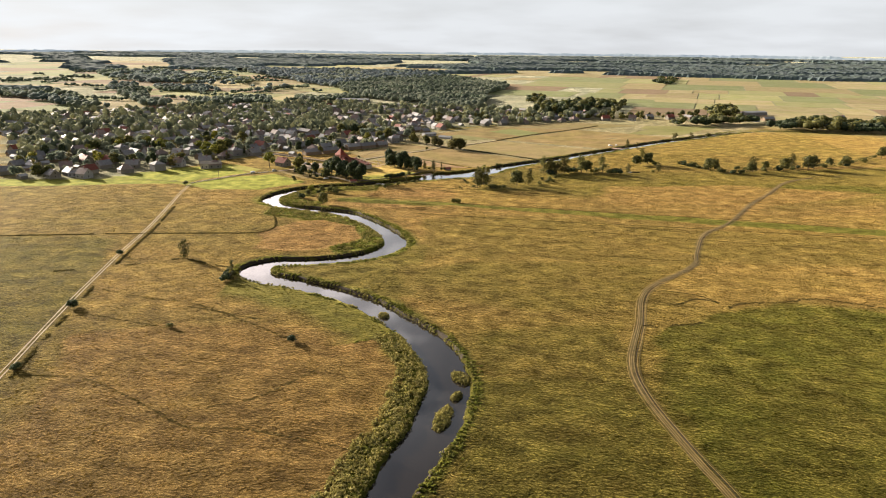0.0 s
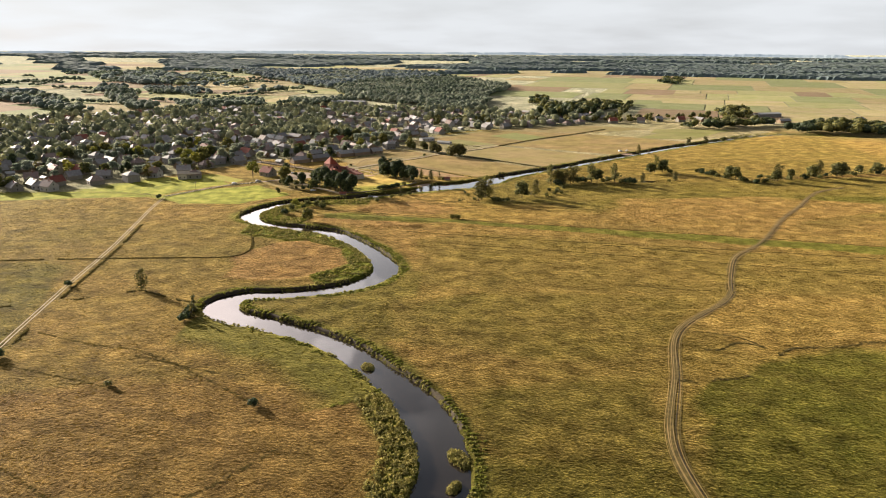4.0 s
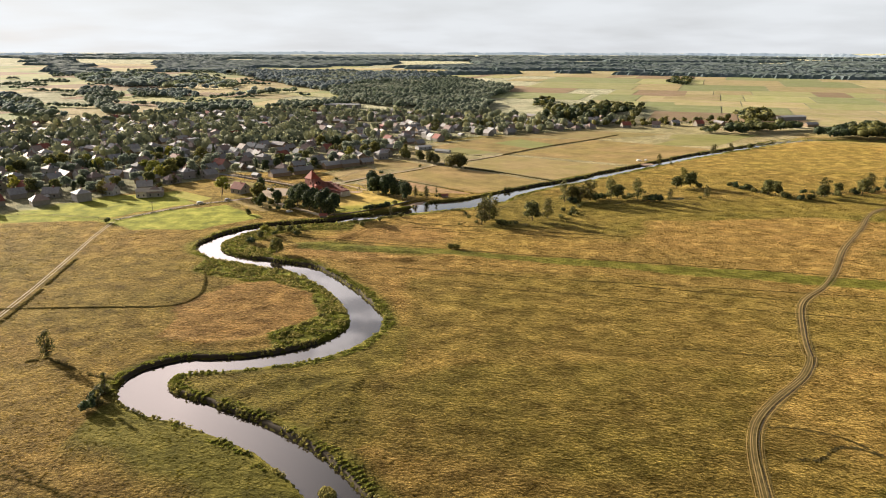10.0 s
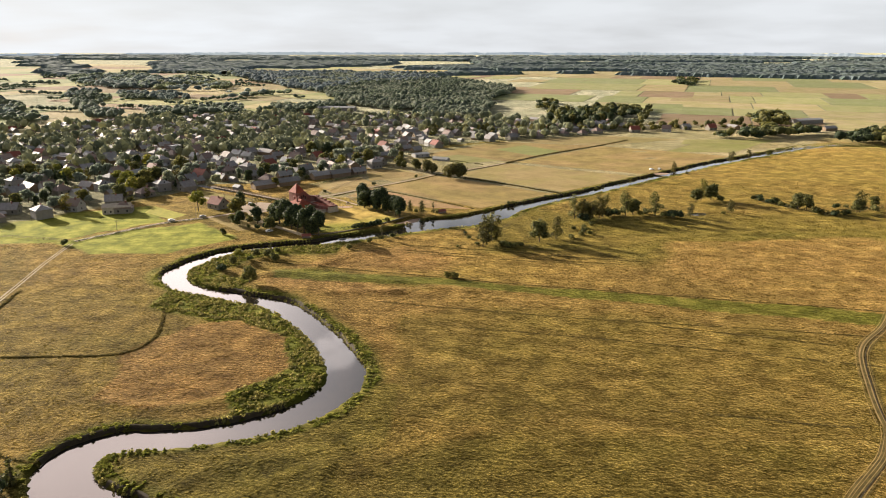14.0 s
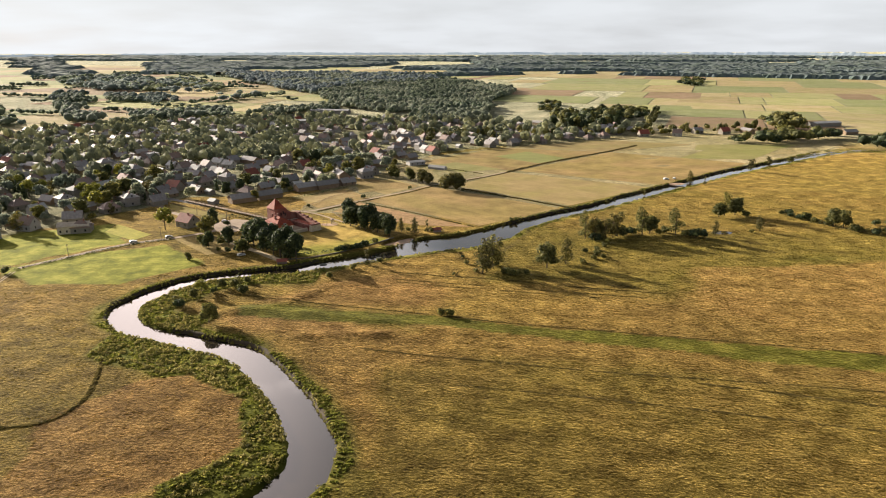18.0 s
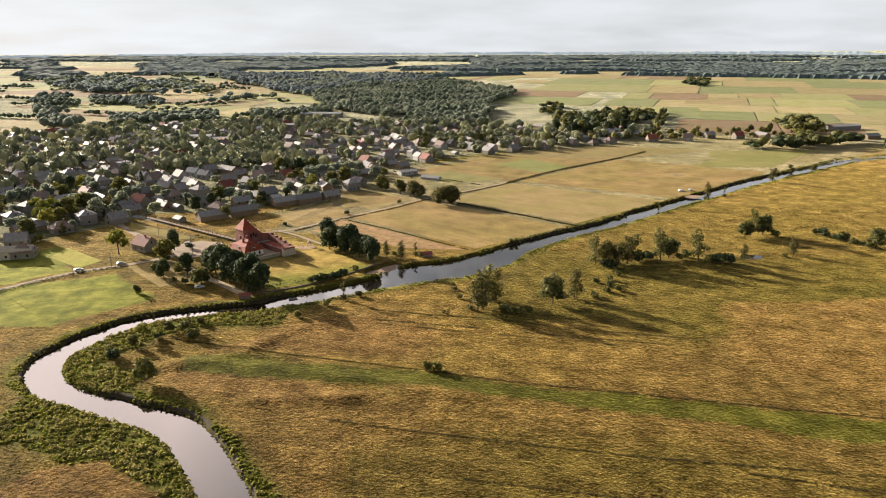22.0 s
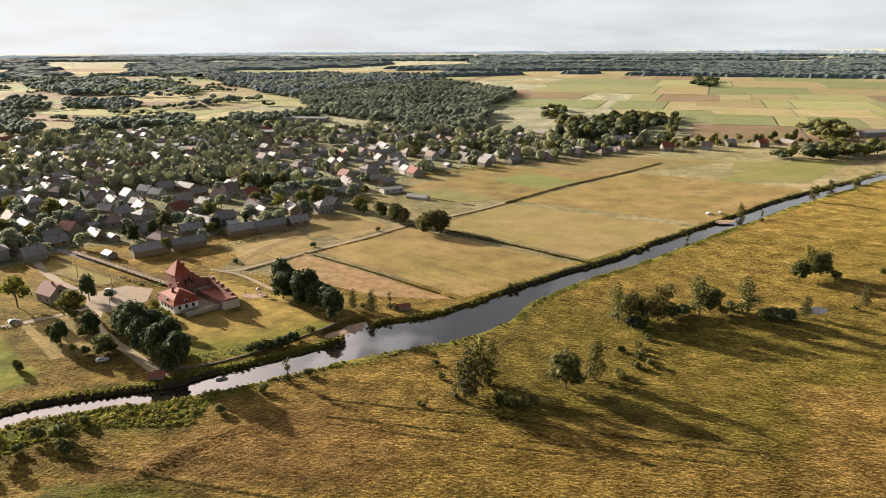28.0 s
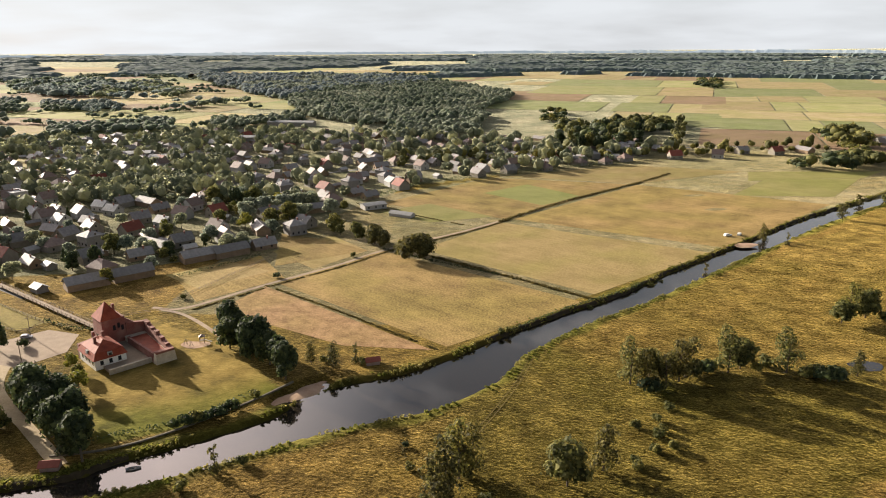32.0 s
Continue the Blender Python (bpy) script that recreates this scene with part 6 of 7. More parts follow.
def canopy(poly, step, height, gap, size=420, flatten=2.6):
    """The closed crown roof of a far wood, uneven on top, with clearings; its edges come down to the ground."""
    p = np.array(poly, float)
    X, Y = np.meshgrid(np.arange(p[:, 0].min() - step, p[:, 0].max() + step, step), np.arange(p[:, 1].min() - step, p[:, 1].max() + step, step))
    X, Y = X + rng.uniform(-0.35, 0.35, X.shape) * step, Y + rng.uniform(-0.35, 0.35, Y.shape) * step
    q = 60 * (vnoise(X, Y, 130, 71) - 0.5) * 2
    on = inside(X + q, Y + q * 0.6, poly) & (0.6 * vnoise(X, Y * flatten, size, 73) + 0.4 * vnoise(X, Y * flatten, size * 0.4, 74) > gap)
    z = land(X, Y) + np.where(on, height * rng.uniform(0.7, 1.15, X.shape), -1.0)
    i = np.arange(X.size).reshape(X.shape)
    f = np.stack([i[:-1, :-1], i[:-1, 1:], i[1:, 1:], i[1:, :-1]], -1)[on[:-1, :-1] | on[:-1, 1:] | on[1:, 1:] | on[1:, :-1]]
    used, f = np.unique(f, return_inverse=True)
    v = np.column_stack([X.ravel()[used], Y.ravel()[used], z.ravel()[used]])
    tagged(link("far_wood", v, f.reshape(-1, 4), M_CANOPY_HAZED), "far belt of woodland on the plain, tinted blue for haze", "woods", kind="stuff")


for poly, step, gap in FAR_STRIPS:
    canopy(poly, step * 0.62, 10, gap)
# the last rise of land, 4.8 km off: a backdrop strip glowing bluish for haze
M_DISTANCE, dn, dl, db = material("hazy_glow_distance")
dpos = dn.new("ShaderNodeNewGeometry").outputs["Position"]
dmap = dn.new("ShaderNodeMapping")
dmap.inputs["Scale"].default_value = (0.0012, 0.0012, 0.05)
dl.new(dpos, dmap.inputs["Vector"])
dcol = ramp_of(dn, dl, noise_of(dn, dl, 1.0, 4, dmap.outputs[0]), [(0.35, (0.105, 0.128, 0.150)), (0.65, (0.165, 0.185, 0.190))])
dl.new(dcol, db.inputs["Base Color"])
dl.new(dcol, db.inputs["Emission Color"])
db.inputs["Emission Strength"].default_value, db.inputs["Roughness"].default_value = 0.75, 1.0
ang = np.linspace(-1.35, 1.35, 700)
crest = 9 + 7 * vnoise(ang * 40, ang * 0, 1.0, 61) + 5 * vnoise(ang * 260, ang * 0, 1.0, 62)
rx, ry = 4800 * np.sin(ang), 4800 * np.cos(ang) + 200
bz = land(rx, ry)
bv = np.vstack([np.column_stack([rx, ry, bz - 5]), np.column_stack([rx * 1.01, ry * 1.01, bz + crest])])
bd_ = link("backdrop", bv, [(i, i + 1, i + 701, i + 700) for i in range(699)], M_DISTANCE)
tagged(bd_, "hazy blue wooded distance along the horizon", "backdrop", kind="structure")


# ---- the castle ----
CASTLE_TURN = 47.0
castle = new("castle")
castle.matrix_basis = pose(-91, 654, 0, 0, 0, CASTLE_TURN)
tagged(castle, "ruined red brick castle with a gate tower and a white house", "castle")


# local x runs along the front (negative: towards the house), y runs back
def cblock(name, x0, y0, z0, x1, y1, z1, mat, label="", taper=0.0, parent=None):
    bm = bmesh.new()
    box(bm, x0, y0, z0, x1, y1, z1, taper=taper)
    return part(name, bm, mat, parent or castle, label)


def cprism(name, outline, z0, z1, mat, label=""):
    bm = bmesh.new()
    prism(bm, outline, z0, z1)
    return part(name, bm, mat, castle, label)


cblock("courtyard_floor", -17, 1.2, -0.5, -2.6, 25, 0.9, M_GRAVEL, "pale paved courtyard")
cprism("terrace", [(-2.6, -0.5), (2.4, -0.5), (4.8, 24.5), (-2.6, 24.5)], -0.5, 2.6, M_STONE, "raised terrace")
cprism("terrace_floor", [(-2.2, 0.2), (2.3, 0.2), (4.2, 21.5), (-2.2, 21.5)], 2.6, 2.72, M_BRICK_ROOF, "red brick terrace paving")
cprism("inner_wall", [(-3.0, -0.6), (-2.2, -0.6), (-2.2, 21), (-3.0, 21)], -0.5, 3.5, M_BRICK, "low red brick inner wall")
wall_r = cprism("curtain_wall", [(2.4, -2.0), (3.9, -2.0), (6.8, 26.0), (5.0, 26.0)], -0.5, [4.2, 4.2, 6.4, 6.4], M_BRICK, "broken red brick curtain wall")
cprism("curtain_wall", [(-1.6, 24.5), (5.2, 24.5), (5.2, 26.0), (-1.6, 26.0)], -0.5, [7.6, 6.3, 6.3, 7.6], M_BRICK, "broken red brick curtain wall")
cprism("curtain_wall", [(-19.5, 21.8), (-9.6, 24.6), (-9.6, 26.0), (-19.5, 23.2)], -0.5, 5.2, M_BRICK, "red brick curtain wall")
cblock("parapet", -17.5, 0.6, -0.5, -3.0, 1.4, 1.7, M_STONE, "low pale stone courtyard wall")
for k in range(7):
    cblock("coping", -17.4 + k * 2.05, 0.5, 1.7, -15.5 + k * 2.05, 1.5, 1.85, M_STONE)
cblock("buttress", -3.2, -3.2, -0.5, 4.2, -0.4, 3.6, M_STONE, "pale stone corner bastion", 0.45)
cblock("bastion_wall", -2.7, -2.7, 3.6, 3.7, -0.9, 4.4, M_BRICK, "red brick top of the bastion")
for k in range(5):
    x = 3.2 + k * 0.52
    cblock("merlon", x - 0.75, 1.0 + k * 5, 4.2 + k * 0.4, x + 0.75, 2.6 + k * 5 + 0.4 * (k % 2), 5.0 + k * 0.42 + 0.3 * (k % 3), M_BRICK)
tower = cblock("tower", -10.2, 24.6, -0.5, -1.6, 33.4, 10.2, M_BRICK, "square red brick gate tower", 0.15)
cprism("stepped_wall", [(-1.7, 25.4), (1.6, 25.4), (1.6, 26.9), (-1.7, 26.9)], -0.5, [9.4, 7.0, 7.0, 9.4], M_BRICK, "broken brick wall stepping down from the tower")
bm = bmesh.new()
a = [bm.verts.new(p) for p in ((-10.4, 24.7, 10.12), (-2.6, 24.7, 10.12), (-2.6, 33.6, 10.12), (-10.4, 33.6, 10.12))]
b = [bm.verts.new(p) for p in ((-9.0, 26.2, 12.2), (-4.0, 26.2, 12.2), (-4.0, 32.1, 12.2), (-9.0, 32.1, 12.2))]
top = bm.verts.new((-6.5, 29.1, 16.0))
for i in range(4):
    j = (i + 1) % 4
    bm.faces.new((a[i], a[j], b[j], b[i]))
    bm.faces.new((b[i], b[j], top))
bm.faces.new(a[::-1])
part("tower_roof", bm, M_BRICK_ROOF, castle, "steep red tiled pyramid roof")
cblock("tower_chimney", -3.5, 31, 10.5, -2.6, 31.9, 13.6, M_BRICK)
# near-black slabs on the brick imitate the shade in niches and gateway
for x, z in ((-5.8, 6.8), (-4.2, 7.4), (-2.9, 6.3)):
    cblock("niche", x - 0.45, 24.5, z - 1.0, x + 0.45, 24.9, z + 0.9, M_WINDOW, "dark arched niche", parent=tower)
cblock("niche", -10.35, 27.5, 0.5, -10.0, 30.5, 4.2, M_WINDOW, "dark gateway", parent=tower)
# the white house
M_WHITE = simple("white_render", [(0.3, (0.60, 0.57, 0.52)), (0.7, (0.74, 0.71, 0.66))], 0.6, 0.9)
HX0, HX1, HY0, HY1, HE = -19.6, -9.0, 7.4, 21.5, 3.6
hw = cblock("house_wall", HX0, HY0, -0.5, HX1, HY1, HE, M_WHITE, "white rendered house wall")
bm = bmesh.new()
a = [bm.verts.new(p) for p in ((HX0 - 0.5, HY0 - 0.5, HE - 0.1), (HX1 + 0.5, HY0 - 0.5, HE - 0.1), (HX1 + 0.5, HY1 + 0.5, HE - 0.1), (HX0 - 0.5, HY1 + 0.5, HE - 0.1))]
b = [bm.verts.new(p) for p in ((HX0 + 0.7, HY0 + 0.7, HE + 2.2), (HX1 - 0.7, HY0 + 0.7, HE + 2.2), (HX1 - 0.7, HY1 - 0.7, HE + 2.2), (HX0 + 0.7, HY1 - 0.7, HE + 2.2))]
for i in range(4):
    bm.faces.new((a[i], a[(i + 1) % 4], b[(i + 1) % 4], b[i]))
bm.faces.new(a[::-1]), bm.faces.new(b)
part("lower_roof", bm, M_BRICK_ROOF, castle, "red tiled mansard roof")
bm = bmesh.new()
z0, z1 = HE + 2.2, HE + 5.0
xa, xb, ya, yb = HX0 + 0.5, HX1 - 0.5, HY0 + 0.5, HY1 - 0.5
c = [bm.verts.new(p) for p in ((xa, ya, z0), (xb, ya, z0), (xb, yb, z0), (xa, yb, z0), ((xa + xb) / 2, ya + 4.5, z1), ((xa + xb) / 2, yb - 4.5, z1))]
for f in ((0, 1, 4), (1, 2, 5, 4), (2, 3, 5), (3, 0, 4, 5), (3, 2, 1, 0)):
    bm.faces.new([c[i] for i in f])
part("upper_roof", bm, M_BRICK_ROOF, castle, "red tiled hipped roof")


def house_window(x0, y0, x1, y1, z):
    w_ = cblock("window", x0, y0, z, x1, y1, z + 1.5, M_WINDOW, "dark window", parent=hw)
    return w_


for x in (-17.3, -14.3, -11.3):
    house_window(x - 0.55, HY0 - 0.05, x + 0.55, HY0 + 0.2, 1.5)
    cblock("sill", x - 0.7, HY0 - 0.18, 1.35, x + 0.7, HY0 + 0.1, 1.5, M_STONE, parent=hw)
for y in (9.5, 12.5, 15.5, 18.5):
    house_window(HX0 - 0.05, y - 0.55, HX0 + 0.2, y + 0.55, 1.5)
    house_window(HX1 - 0.2, y - 0.55, HX1 + 0.05, y + 0.55, 1.5)
dm = cblock("dormer", -15.1, HY0 - 0.1, HE + 0.3, -13.5, HY0 + 1.6, HE + 1.8, M_WALLS[0], "white dormer")
cblock("dormer_window", -14.8, HY0 - 0.16, HE + 0.6, -13.8, HY0, HE + 1.5, M_WINDOW, parent=dm)
dm = cblock("dormer", HX0 - 0.1, 13.2, HE + 0.3, HX0 + 1.6, 15.0, HE + 1.9, M_WALLS[0], "white dormer")
for x, y in ((-16.5, 14), (-12.5, 17.5), (-15, 19.5)):
    cblock("chimney", x - 0.45, y - 0.45, HE + 2.8, x + 0.45, y + 0.45, HE + 5.9, M_BRICK)

# retaining wall round the castle lawn
wall_line = spline([(-96, 592), (-82, 596), (-69, 605), (-52, 623), (-41, 638)], 2.0)
bm = bmesh.new()
wd = np.gradient(wall_line[:, :2], axis=0)
wd /= np.linalg.norm(wd, axis=1)[:, None]
prism(bm, [(x - d[1] * 0.3, y + d[0] * 0.3) for (x, y), d in zip(wall_line[:, :2], wd)][::-1] + [(x + d[1] * 0.3, y - d[0] * 0.3) for (x, y), d in zip(wall_line[:, :2], wd)], -1.5, 0.5)
lw = new("retaining_wall")
tagged(lw, "dark stone retaining wall of the castle lawn", "wall", kind="structure")
part("wall_body", bm, M_SHADED_STONE, lw)

# wooden footbridge to the tower
bridge = new("footbridge")
b0, b1 = Vector((-198, 731, 0.9)), Vector((-121, 676, 1.6))
bl, ba = (b1 - b0).length, math.degrees(math.atan2(b1.y - b0.y, b1.x - b0.x))
bridge.matrix_basis = pose(b0.x, b0.y, 0, 0, 0, ba)
tagged(bridge, "long weathered timber footbridge on posts to the castle tower", "bridge")
bm = bmesh.new()
box(bm, 0, -1.2, 0.8, bl, -1.0, 1.1), box(bm, 0, 1.0, 0.8, bl, 1.2, 1.1)
part("beam", bm, M_TIMBER, bridge)
bm = bmesh.new()
box(bm, 0, -1.3, 1.1, bl, 1.3, 1.2)
part("deck", bm, M_GRAVEL, bridge, "pale planked deck")
for s in (-1, 1):
    bm = bmesh.new()
    box(bm, 0, s * 1.25 - 0.05, 2.1, bl, s * 1.25 + 0.05, 2.2), box(bm, 0, s * 1.25 - 0.04, 1.6, bl, s * 1.25 + 0.04, 1.68)
    part("rail", bm, M_TIMBER, bridge)
    for i in range(27):
        bm = bmesh.new()
        x = i * bl / 26
        box(bm, x - 0.09, s * 1.25 - 0.09, -0.3, x + 0.09, s * 1.25 + 0.09, 2.25)
        part("post", bm, M_TIMBER, bridge)


# ---- small things ----
def car(x, y, rz, colour, label):
    e = empty("car", x, y, rz, label=label, category="car")
    paint_m = simple("car_paint", [(0.3, colour), (0.7, tuple(min(1, c * 1.05) for c in colour))], 1, 0.3)
    bm = bmesh.new()
    side = [(-2.1, 0.35), (2.1, 0.35), (2.1, 0.8), (1.1, 0.95), (0.5, 1.42), (-1.3, 1.45), (-2.0, 1.0)]
    a, b = [bm.verts.new((p, -0.85, q)) for p, q in side], [bm.verts.new((p, 0.85, q)) for p, q in side]
    bm.faces.new(a), bm.faces.new(b[::-1])
    for i in range(len(side)):
        j = (i + 1) % len(side)
        bm.faces.new((a[j], a[i], b[i], b[j]))
    bmesh.ops.recalc_face_normals(bm, faces=bm.faces)
    part("body", bm, paint_m, e)
    for s in (-1, 1):
        bm = bmesh.new()
        box(bm, -1.2, s * 0.86 - 0.02, 0.98, 0.5, s * 0.86 + 0.02, 1.32)
        part("side_window", bm, M_WINDOW, e)
        for wx_ in (-1.35, 1.35):
            bm = bmesh.new()
            tube(bm, (wx_, s * 0.72, 0.32), (wx_, s * 0.9, 0.32), 0.32, 0.32, 12)
            part("wheel", bm, M_ASPHALT, e, "black tyre")
    return e


car(-117.5, 599.5, 35, (0.48, 0.48, 0.47), "white car parked on the grass by the river lane")
car(-170, 634, 40, (0.25, 0.25, 0.25), "silver car parked beside the garden lane")
car(-186, 623, 40, (0.40, 0.40, 0.39), "white car parked beside the garden lane")
car(-150, 672, 10, (0.25, 0.25, 0.27), "dark grey car on the castle forecourt")
PROTO_SHED = house("small red-brown shed on the river bank", 4.5, 3, 1.6, 2.4, M_ROOFS[1], M_ROOFS[2], chimney=False, windows=0, category="shed", name="shed")
PROTO_SHED.matrix_basis = pose(-92.5, 586.5, ground_at(-92.5, 586.5), 0, 0, 10)
copy_thing(PROTO_SHED, pose(-17, 653, ground_at(-17, 653), 0, 0, 20))
PAV = house("long white polytunnel-like garden building", 16, 5, 1.8, 3.2, M_WALLS[0], M_ROOFS[3], chimney=False, windows=0, category="greenhouse", name="greenhouse")
PAV.matrix_basis = pose(-27, 869, ground_at(-27, 869), 0, 0, -28)
FLAT = house("low workshop with a wide pale roof", 15, 9, 3, 4, M_WALLS[0], M_ROOFS[3], chimney=False, windows=3, category="workshop", name="workshop")
FLAT.matrix_basis = pose(-48, 892, ground_at(-48, 892), 0, 0, 30)


# ---- details round the castle and the village ----
def pole(x, y):
    e = empty("utility_pole", x, y, 35, label="weathered wooden utility pole with a crossarm", category="utility pole", group="utility poles")
    bm = bmesh.new()
    tube(bm, (0, 0, -0.3), (0, 0, 8.2), 0.16, 0.10, 8)
    part("pole", bm, M_TIMBER, e)
    bm = bmesh.new()
    box(bm, -0.9, -0.06, 7.5, 0.9, 0.06, 7.65)
    part("crossarm", bm, M_TIMBER, e)
    for k in (-0.75, 0.0, 0.75):
        bm = bmesh.new()
        tube(bm, (k, 0, 7.65), (k, 0, 7.9), 0.05, 0.04, 6)
        part("insulator", bm, M_STONE, e)


for x, y in ((-149, 673), (-175, 692), (-203, 713), (-228, 736), (-172, 628), (-205, 590), (-140, 652), (-255, 765)):
    pole(x, y)


def fence(pts, label, spacing=3.0, height=1.2, mat=None):
    """Posts with two rails along a line."""
    c = spline(pts, spacing)[:, :2]
    e = new("fence")
    tagged(e, label, "fence")
    z = ground_z(c[:, 0], c[:, 1])
    bm0 = bmesh.new()
    box(bm0, -0.07, -0.07, -0.3, 0.07, 0.07, height)
    me = bpy.data.meshes.new("post")
    bm0.to_mesh(me)
    bm0.free()
    me.materials.append(mat or M_TIMBER)
    for (x, y), zz in zip(c, z):
        o = new("post", me)
        o.location = (x, y, zz)
        o.parent = e
    way = np.gradient(c, axis=0)
    way /= np.linalg.norm(way, axis=1)[:, None]
    for h in (0.45, height - 0.15):
        v, f = [], []
        for i in range(len(c)):
            s, u = Vector((-way[i, 1], way[i, 0], 0)) * 0.04, Vector((0, 0, 0.07))
            p = Vector((*c[i], z[i] + h))
            v += [p - s - u, p + s - u, p + s + u, p - s + u]
            if i:
                q = 4 * i
                f += [(q - 4 + k, q - 4 + (k + 1) % 4, q + (k + 1) % 4, q + k) for k in range(4)]
        link("rail", v, f, mat or M_TIMBER, e)


fence([(-205, 722), (-180, 705), (-152, 687)], "dark timber fence beside the footbridge")
fence([(-152, 687), (-158, 678), (-196, 701), (-226, 722)], "timber paddock fence along the lane")
fence([(-128, 690), (-118, 698), (-108, 702)], "timber fence behind the castle")
fence([(-386, 574), (-340, 575), (-300, 583), (-262, 580), (-226, 574)], "long dark fence along the village gardens", 4.0, 1.4)
fence([(-88, 700), (-75, 676), (-70, 671)], "low timber fence along the castle path")
fence([(-110, 712), (-86, 778)], "garden fence behind the barns", 4.0)


def hedge_row(pts, height, width, label):
    c = spline(pts, 0.8)[:, :2]
    n = len(c) * 5
    i = rng.integers(0, len(c), n)
    x, y = c[i, 0] + rng.normal(0, width * 0.3, n), c[i, 1] + rng.normal(0, width * 0.3, n)
    z0 = ground_z(x, y)
    z = z0 + rng.uniform(0.05, 1.0, n) * height
    d = rng.normal(size=(n, 3))
    d[:, 2] = np.abs(d[:, 2])
    d /= np.linalg.norm(d, axis=1)[:, None]
    t = np.cross(d, rng.normal(size=(n, 3)))
    t /= np.linalg.norm(t, axis=1)[:, None]
    b = np.cross(d, t)
    p, s = np.column_stack([x, y, z]), 0.32
    v = np.stack([p - t * s, p + b * s, p + t * s, p - b * s], 1).reshape(-1, 3)
    tagged(link("hedge", v, np.arange(len(v)).reshape(-1, 4), M_LEAF_DARK), label, "hedge", kind="stuff")


hedge_row([(-222, 571), (-206, 592), (-188, 615), (-168, 630)], 0.9, 1.0, "low dark hedge along the garden lane")
hedge_row([(-152, 689), (-140, 682), (-128, 680)], 1.6, 1.2, "dark clipped hedge by the forecourt")
hedge_row([(-122, 745), (-105, 765), (-92, 782)], 1.4, 1.4, "dark hedge along the garden plot")
hedge_row([(-60, 905), (-20, 972), (50, 1016), (135, 1062)], 3.0, 4.0, "rough dark hedge at the village edge")
hedge_row([(-98, 597), (-84, 603), (-66, 613), (-52, 630)], 1.2, 2.0, "dark scrub above the river wall")
hedge_row([(-30, 795), (0, 772), (30, 752)], 0.8, 1.2, "rough grassy hedge along a field ditch")
hedge_row([(203, 704), (214, 682), (226, 666), (243, 660), (262, 668), (295, 684), (320, 695), (358, 711), (417, 763)], 2.6, 4.5, "dense dark hedge across the south meadow")
hedge_row([(30, 682), (56, 708), (90, 736), (124, 773)], 1.0, 1.6, "low dark scrub on the north river bank")

# sand bar below the castle lawn
M_SAND = simple("pink_sand", [(0.3, (0.26, 0.16, 0.10)), (0.7, (0.42, 0.29, 0.20))], 0.3, 0.95, fine=10)
sv, sf = [(-37, 633, -0.62)], []
for i in range(28):
    a = i * math.tau / 28
    k = 1 + 0.18 * math.sin(3 * a + 1) + 0.1 * math.sin(7 * a)
    u, v = math.cos(a) * 3.6 * k, math.sin(a) * 10.5 * k
    c, s = math.cos(radians(-42)), math.sin(radians(-42))
    sv.append((-37 + u * c - v * s, 633 + u * s + v * c, -1.36))
    sf.append((0, 1 + i, 1 + (i + 1) % 28))
tagged(link("sand_bar", sv, sf, M_SAND, flat=False), "bare pinkish sand bar at the river bend", "sand bar", kind="structure")
sv, sf = [(162, 806, 0.08)], []
for i in range(20):
    a = i * math.tau / 20
    sv.append((162 + math.cos(a) * 7 * (1 + 0.2 * math.sin(3 * a)), 806 + math.sin(a) * 4 * (1 + 0.2 * math.sin(2 * a)), -0.02 if math.sin(a) > -0.4 else -0.4))
    sf.append((0, 1 + i, 1 + (i + 1) % 20))
tagged(link("sand_bar", sv, sf, M_SAND, flat=False), "bare sandy landing on the river bank", "sand bar", kind="structure")
pv, pf = [(150, 655, 0.06)], []
for i in range(24):
    a = i * math.tau / 24
    pv.append((150 + math.cos(a) * 5.5 * (1 + 0.15 * math.sin(3 * a)), 655 + math.sin(a) * 4.5 * (1 + 0.15 * math.sin(2 * a + 1)), 0.06))
    pf.append((0, 1 + i, 1 + (i + 1) % 24))
tagged(link("pond", pv, pf, M_WATER), "small shallow pond on the south meadow", "pond", kind="structure")


def boat(x, y, rz):
    e = empty("rowing_boat", x, y, rz, z=-1.3, label="small white rowing boat on the river", category="boat")
    bm = bmesh.new()
    prof = [(-1.9, 0.45), (-0.8, 0.72), (0.6, 0.7), (1.6, 0.35), (2.1, 0.0)]
    out = [(x_, w_) for x_, w_ in prof] + [(x_, -w_) for x_, w_ in prof[-2::-1]]
    lo, hi = [bm.verts.new((p * 0.85, q * 0.7, -0.12)) for p, q in out], [bm.verts.new((p, q, 0.42)) for p, q in out]
    inn = [bm.verts.new((p * 0.92, q * 0.85, 0.42)) for p, q in out]
    bed = [bm.verts.new((p * 0.8, q * 0.65, 0.0)) for p, q in out]
    n = len(out)
    for i in range(n):
        j = (i + 1) % n
        for a, b in ((lo, hi), (hi, inn), (inn, bed)):
            bm.faces.new((a[i], a[j], b[j], b[i]))
    bm.faces.new(bed), bm.faces.new(lo[::-1])
    bmesh.ops.recalc_face_normals(bm, faces=bm.faces)
    part("hull", bm, M_WALLS[0], e)
    for k in (-0.7, 0.5):
        bm = bmesh.new()
        box(bm, k - 0.15, -0.58, 0.25, k + 0.15, 0.58, 0.3)
        part("thwart", bm, M_TIMBER, e)


boat(-72, 589, 20)

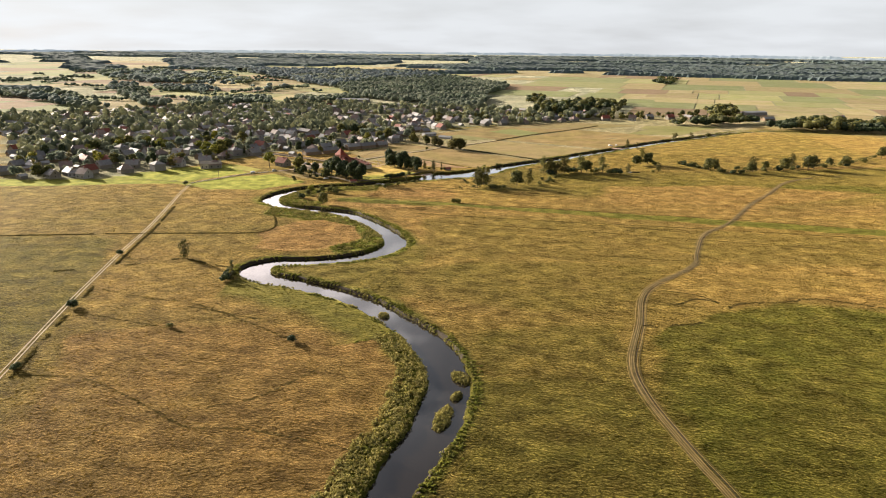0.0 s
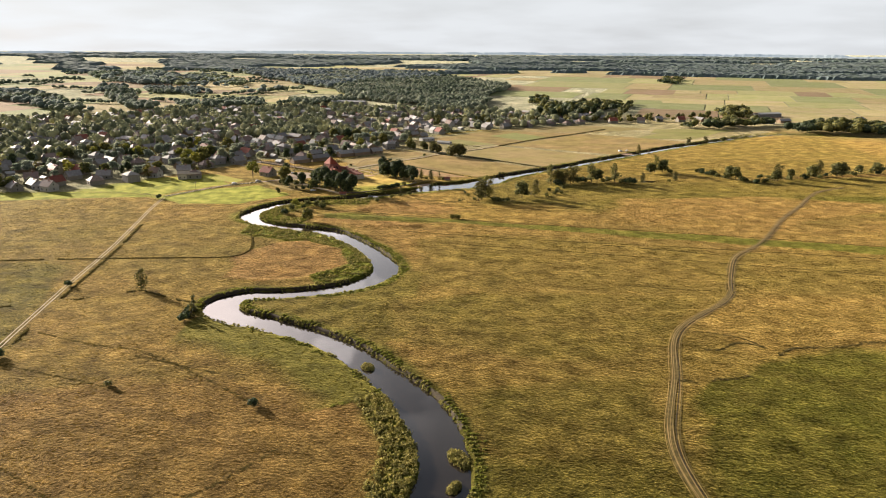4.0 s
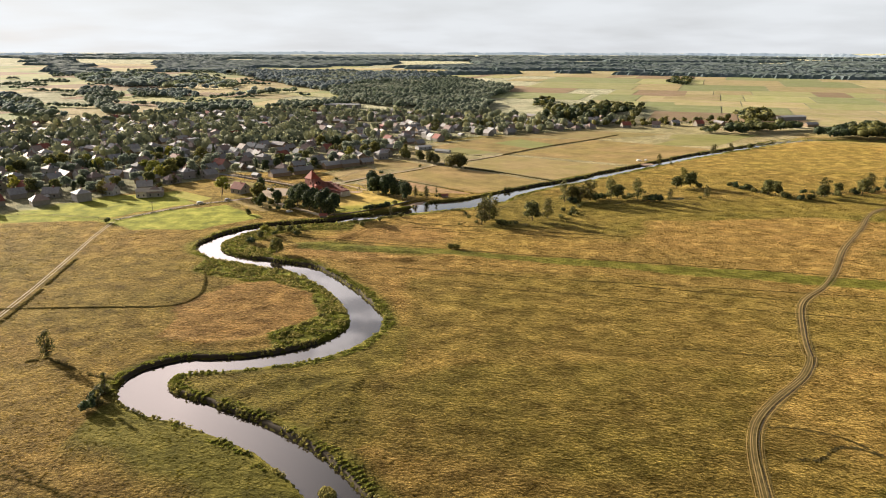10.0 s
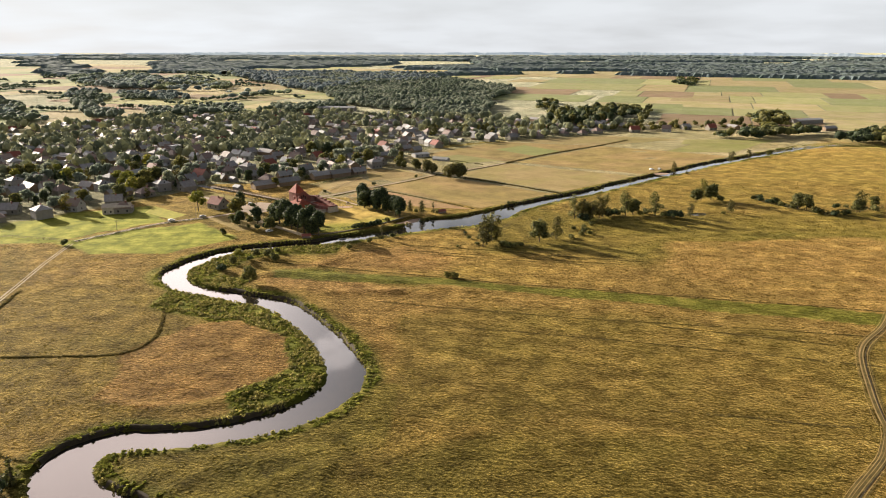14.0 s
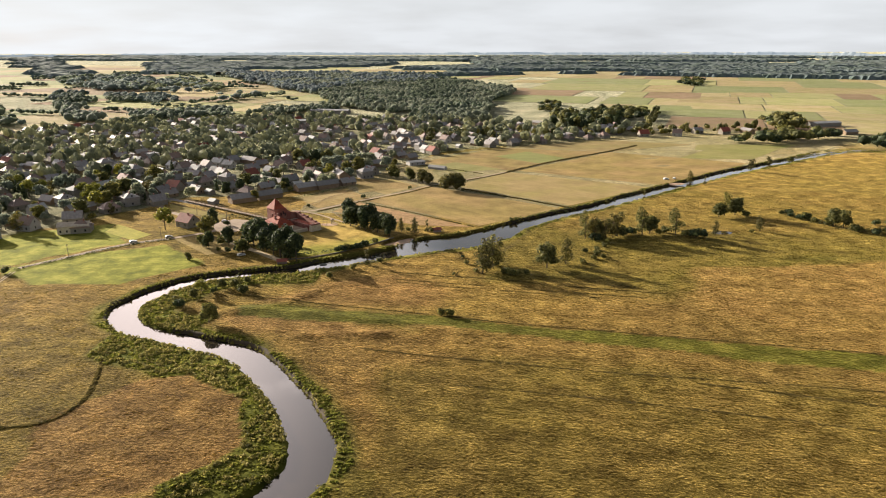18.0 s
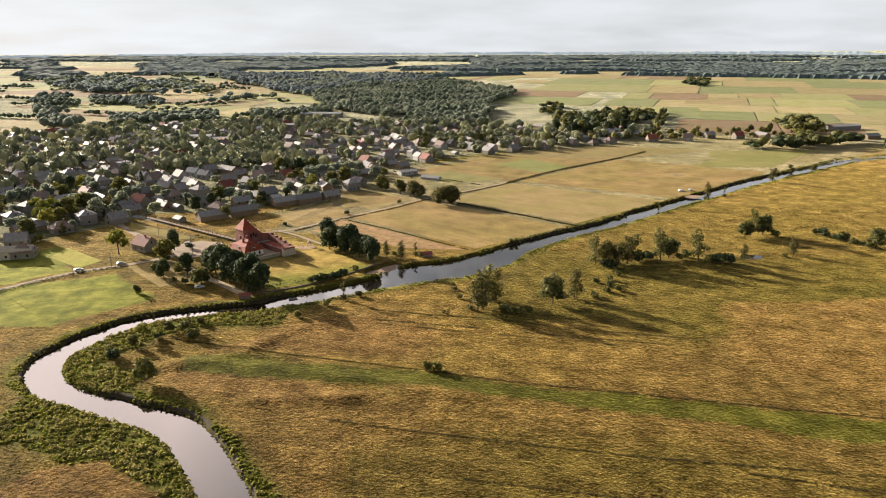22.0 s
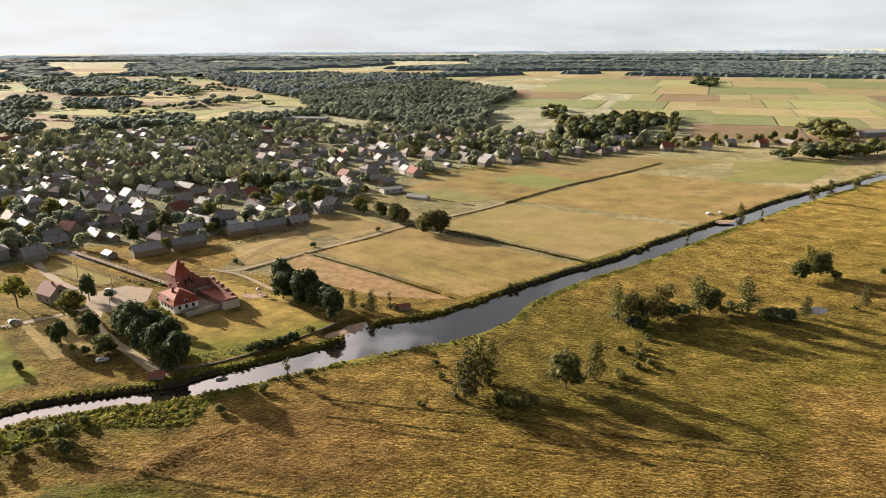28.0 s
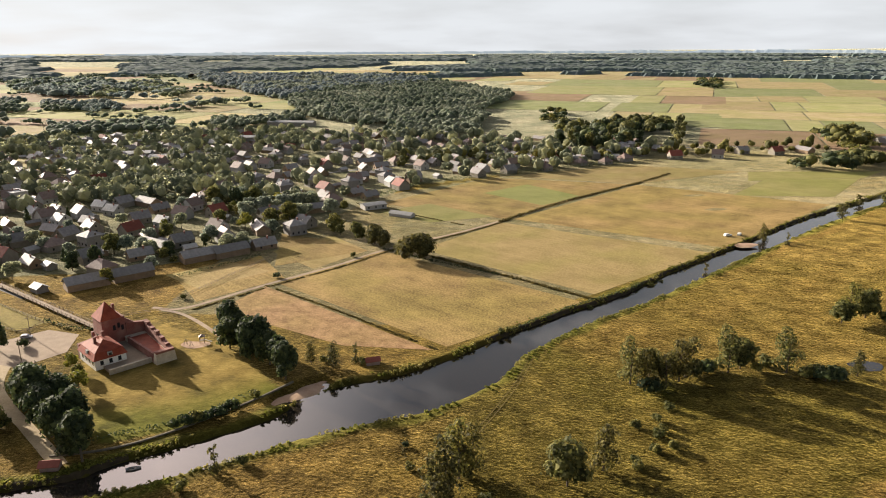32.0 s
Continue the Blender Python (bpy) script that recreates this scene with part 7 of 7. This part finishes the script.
# play equipment on the castle lawn
play = empty("playground_tower", -82, 669, 20, label="small wooden play tower with a slide", category="playground")
for sx in (-0.8, 0.8):
    for sy in (-0.8, 0.8):
        bm = bmesh.new()
        box(bm, sx - 0.07, sy - 0.07, -0.2, sx + 0.07, sy + 0.07, 2.6)
        part("post", bm, M_TIMBER, play)
bm = bmesh.new()
box(bm, -0.95, -0.95, 1.2, 0.95, 0.95, 1.3)
part("platform", bm, M_TIMBER, play)
bm = bmesh.new()
v = [bm.verts.new(p) for p in ((-1.1, -1.1, 2.6), (1.1, -1.1, 2.6), (1.1, 1.1, 2.6), (-1.1, 1.1, 2.6), (0, 0, 3.5))]
for i in range(4):
    bm.faces.new((v[i], v[(i + 1) % 4], v[4]))
bm.faces.new(v[3::-1])
part("roof", bm, M_ROOFS[1], play)
bm = bmesh.new()
v = [bm.verts.new(p) for p in ((0.95, -0.35, 1.3), (0.95, 0.35, 1.3), (3.4, 0.35, 0.15), (3.4, -0.35, 0.15), (0.95, -0.35, 1.2), (0.95, 0.35, 1.2), (3.4, 0.35, 0.05), (3.4, -0.35, 0.05))]
for f in ((0, 3, 2, 1), (4, 5, 6, 7), (0, 1, 5, 4), (2, 3, 7, 6), (1, 2, 6, 5), (3, 0, 4, 7)):
    bm.faces.new([v[i] for i in f])
part("slide", bm, M_STEEL, play)
swing = empty("swing_frame", -86, 666, -30, label="wooden swing frame on the lawn", category="swing")
for sx in (-1.6, 1.6):
    for sy in (-0.9, 0.9):
        bm = bmesh.new()
        tube(bm, (sx, sy, -0.1), (sx, 0, 2.3), 0.07, 0.06)
        part("leg", bm, M_TIMBER, swing)
bm = bmesh.new()
tube(bm, (-1.8, 0, 2.3), (1.8, 0, 2.3), 0.07, 0.07)
part("beam", bm, M_TIMBER, swing)
for sx in (-0.7, 0.7):
    bm = bmesh.new()
    box(bm, sx - 0.25, -0.1, 0.45, sx + 0.25, 0.1, 0.5)
    box(bm, sx - 0.24, -0.02, 0.5, sx - 0.22, 0.02, 2.3), box(bm, sx + 0.22, -0.02, 0.5, sx + 0.24, 0.02, 2.3)
    part("seat", bm, M_TIMBER, swing)
# sand under the play equipment
pv, pf = [(-84, 667.5, 0.09)], []
for i in range(18):
    a = i * math.tau / 18
    pv.append((-84 + math.cos(a) * 5.5, 667.5 + math.sin(a) * 3.2 * (1 + 0.2 * math.sin(3 * a)), ground_at(-84, 667) + 0.07))
    pf.append((0, 1 + i, 1 + (i + 1) % 18))
tagged(link("sand_pit", pv, pf, M_SAND), "pale sand round the play equipment", "sand", kind="structure")

# by the river far off: cars put in for an unclear white object on the landing
car(159, 824, 15, (0.75, 0.74, 0.72), "car shape put for an unclear white object on the river meadow")
car(166, 826, 60, (0.7, 0.68, 0.62), "pale car parked on the river meadow")
# modern house and others at the near edge of the village
MOD = house("modern white house with a dark hipped roof", 13, 10, 3.4, 6.0, M_WALLS[0], M_ROOFS[0], hip=1.0, windows=4)
MOD.matrix_basis = pose(-327, 596, ground_at(-327, 596), 0, 0, 12)
OLD = house("old grey stone building with a broken roofline", 17, 9, 4.4, 6.2, M_STONE, M_STONE, chimney=False, windows=5, category="building", name="building")
OLD.matrix_basis = pose(-231, 645, ground_at(-231, 645), 0, 0, 18)
BLOCK = house("white two-storey block with a flat roof", 14, 10, 7.0, 7.6, M_WALLS[0], M_ROOFS[3], hip=1.0, windows=4, category="building", name="building")
BLOCK.matrix_basis = pose(-300, 912, ground_at(-300, 912), 0, 0, -30)
for label, x, y, w, d, a in (("long factory hall with a pale flat roof", -307, 1101, 42, 16, 12), ("wide storage hall with a pale roof", -262, 1082, 30, 18, 12), ("grey storage hall with a low roof", -335, 1064, 26, 12, 12),
                             ("long low warehouse with a pale roof", -214, 1362, 60, 14, -6), ("pale farm hall at the forest edge", -236, 1214, 34, 14, 8), ("wide pale-roofed farm hall", 452, 1200, 40, 14, 20)):
    h_ = house(label, w, d, 5.0, 6.6, M_WALLS[2], M_ROOFS[3], chimney=False, windows=0, category="hall", name="hall")
    h_.matrix_basis = pose(x, y, ground_at(x, y), 0, 0, a)
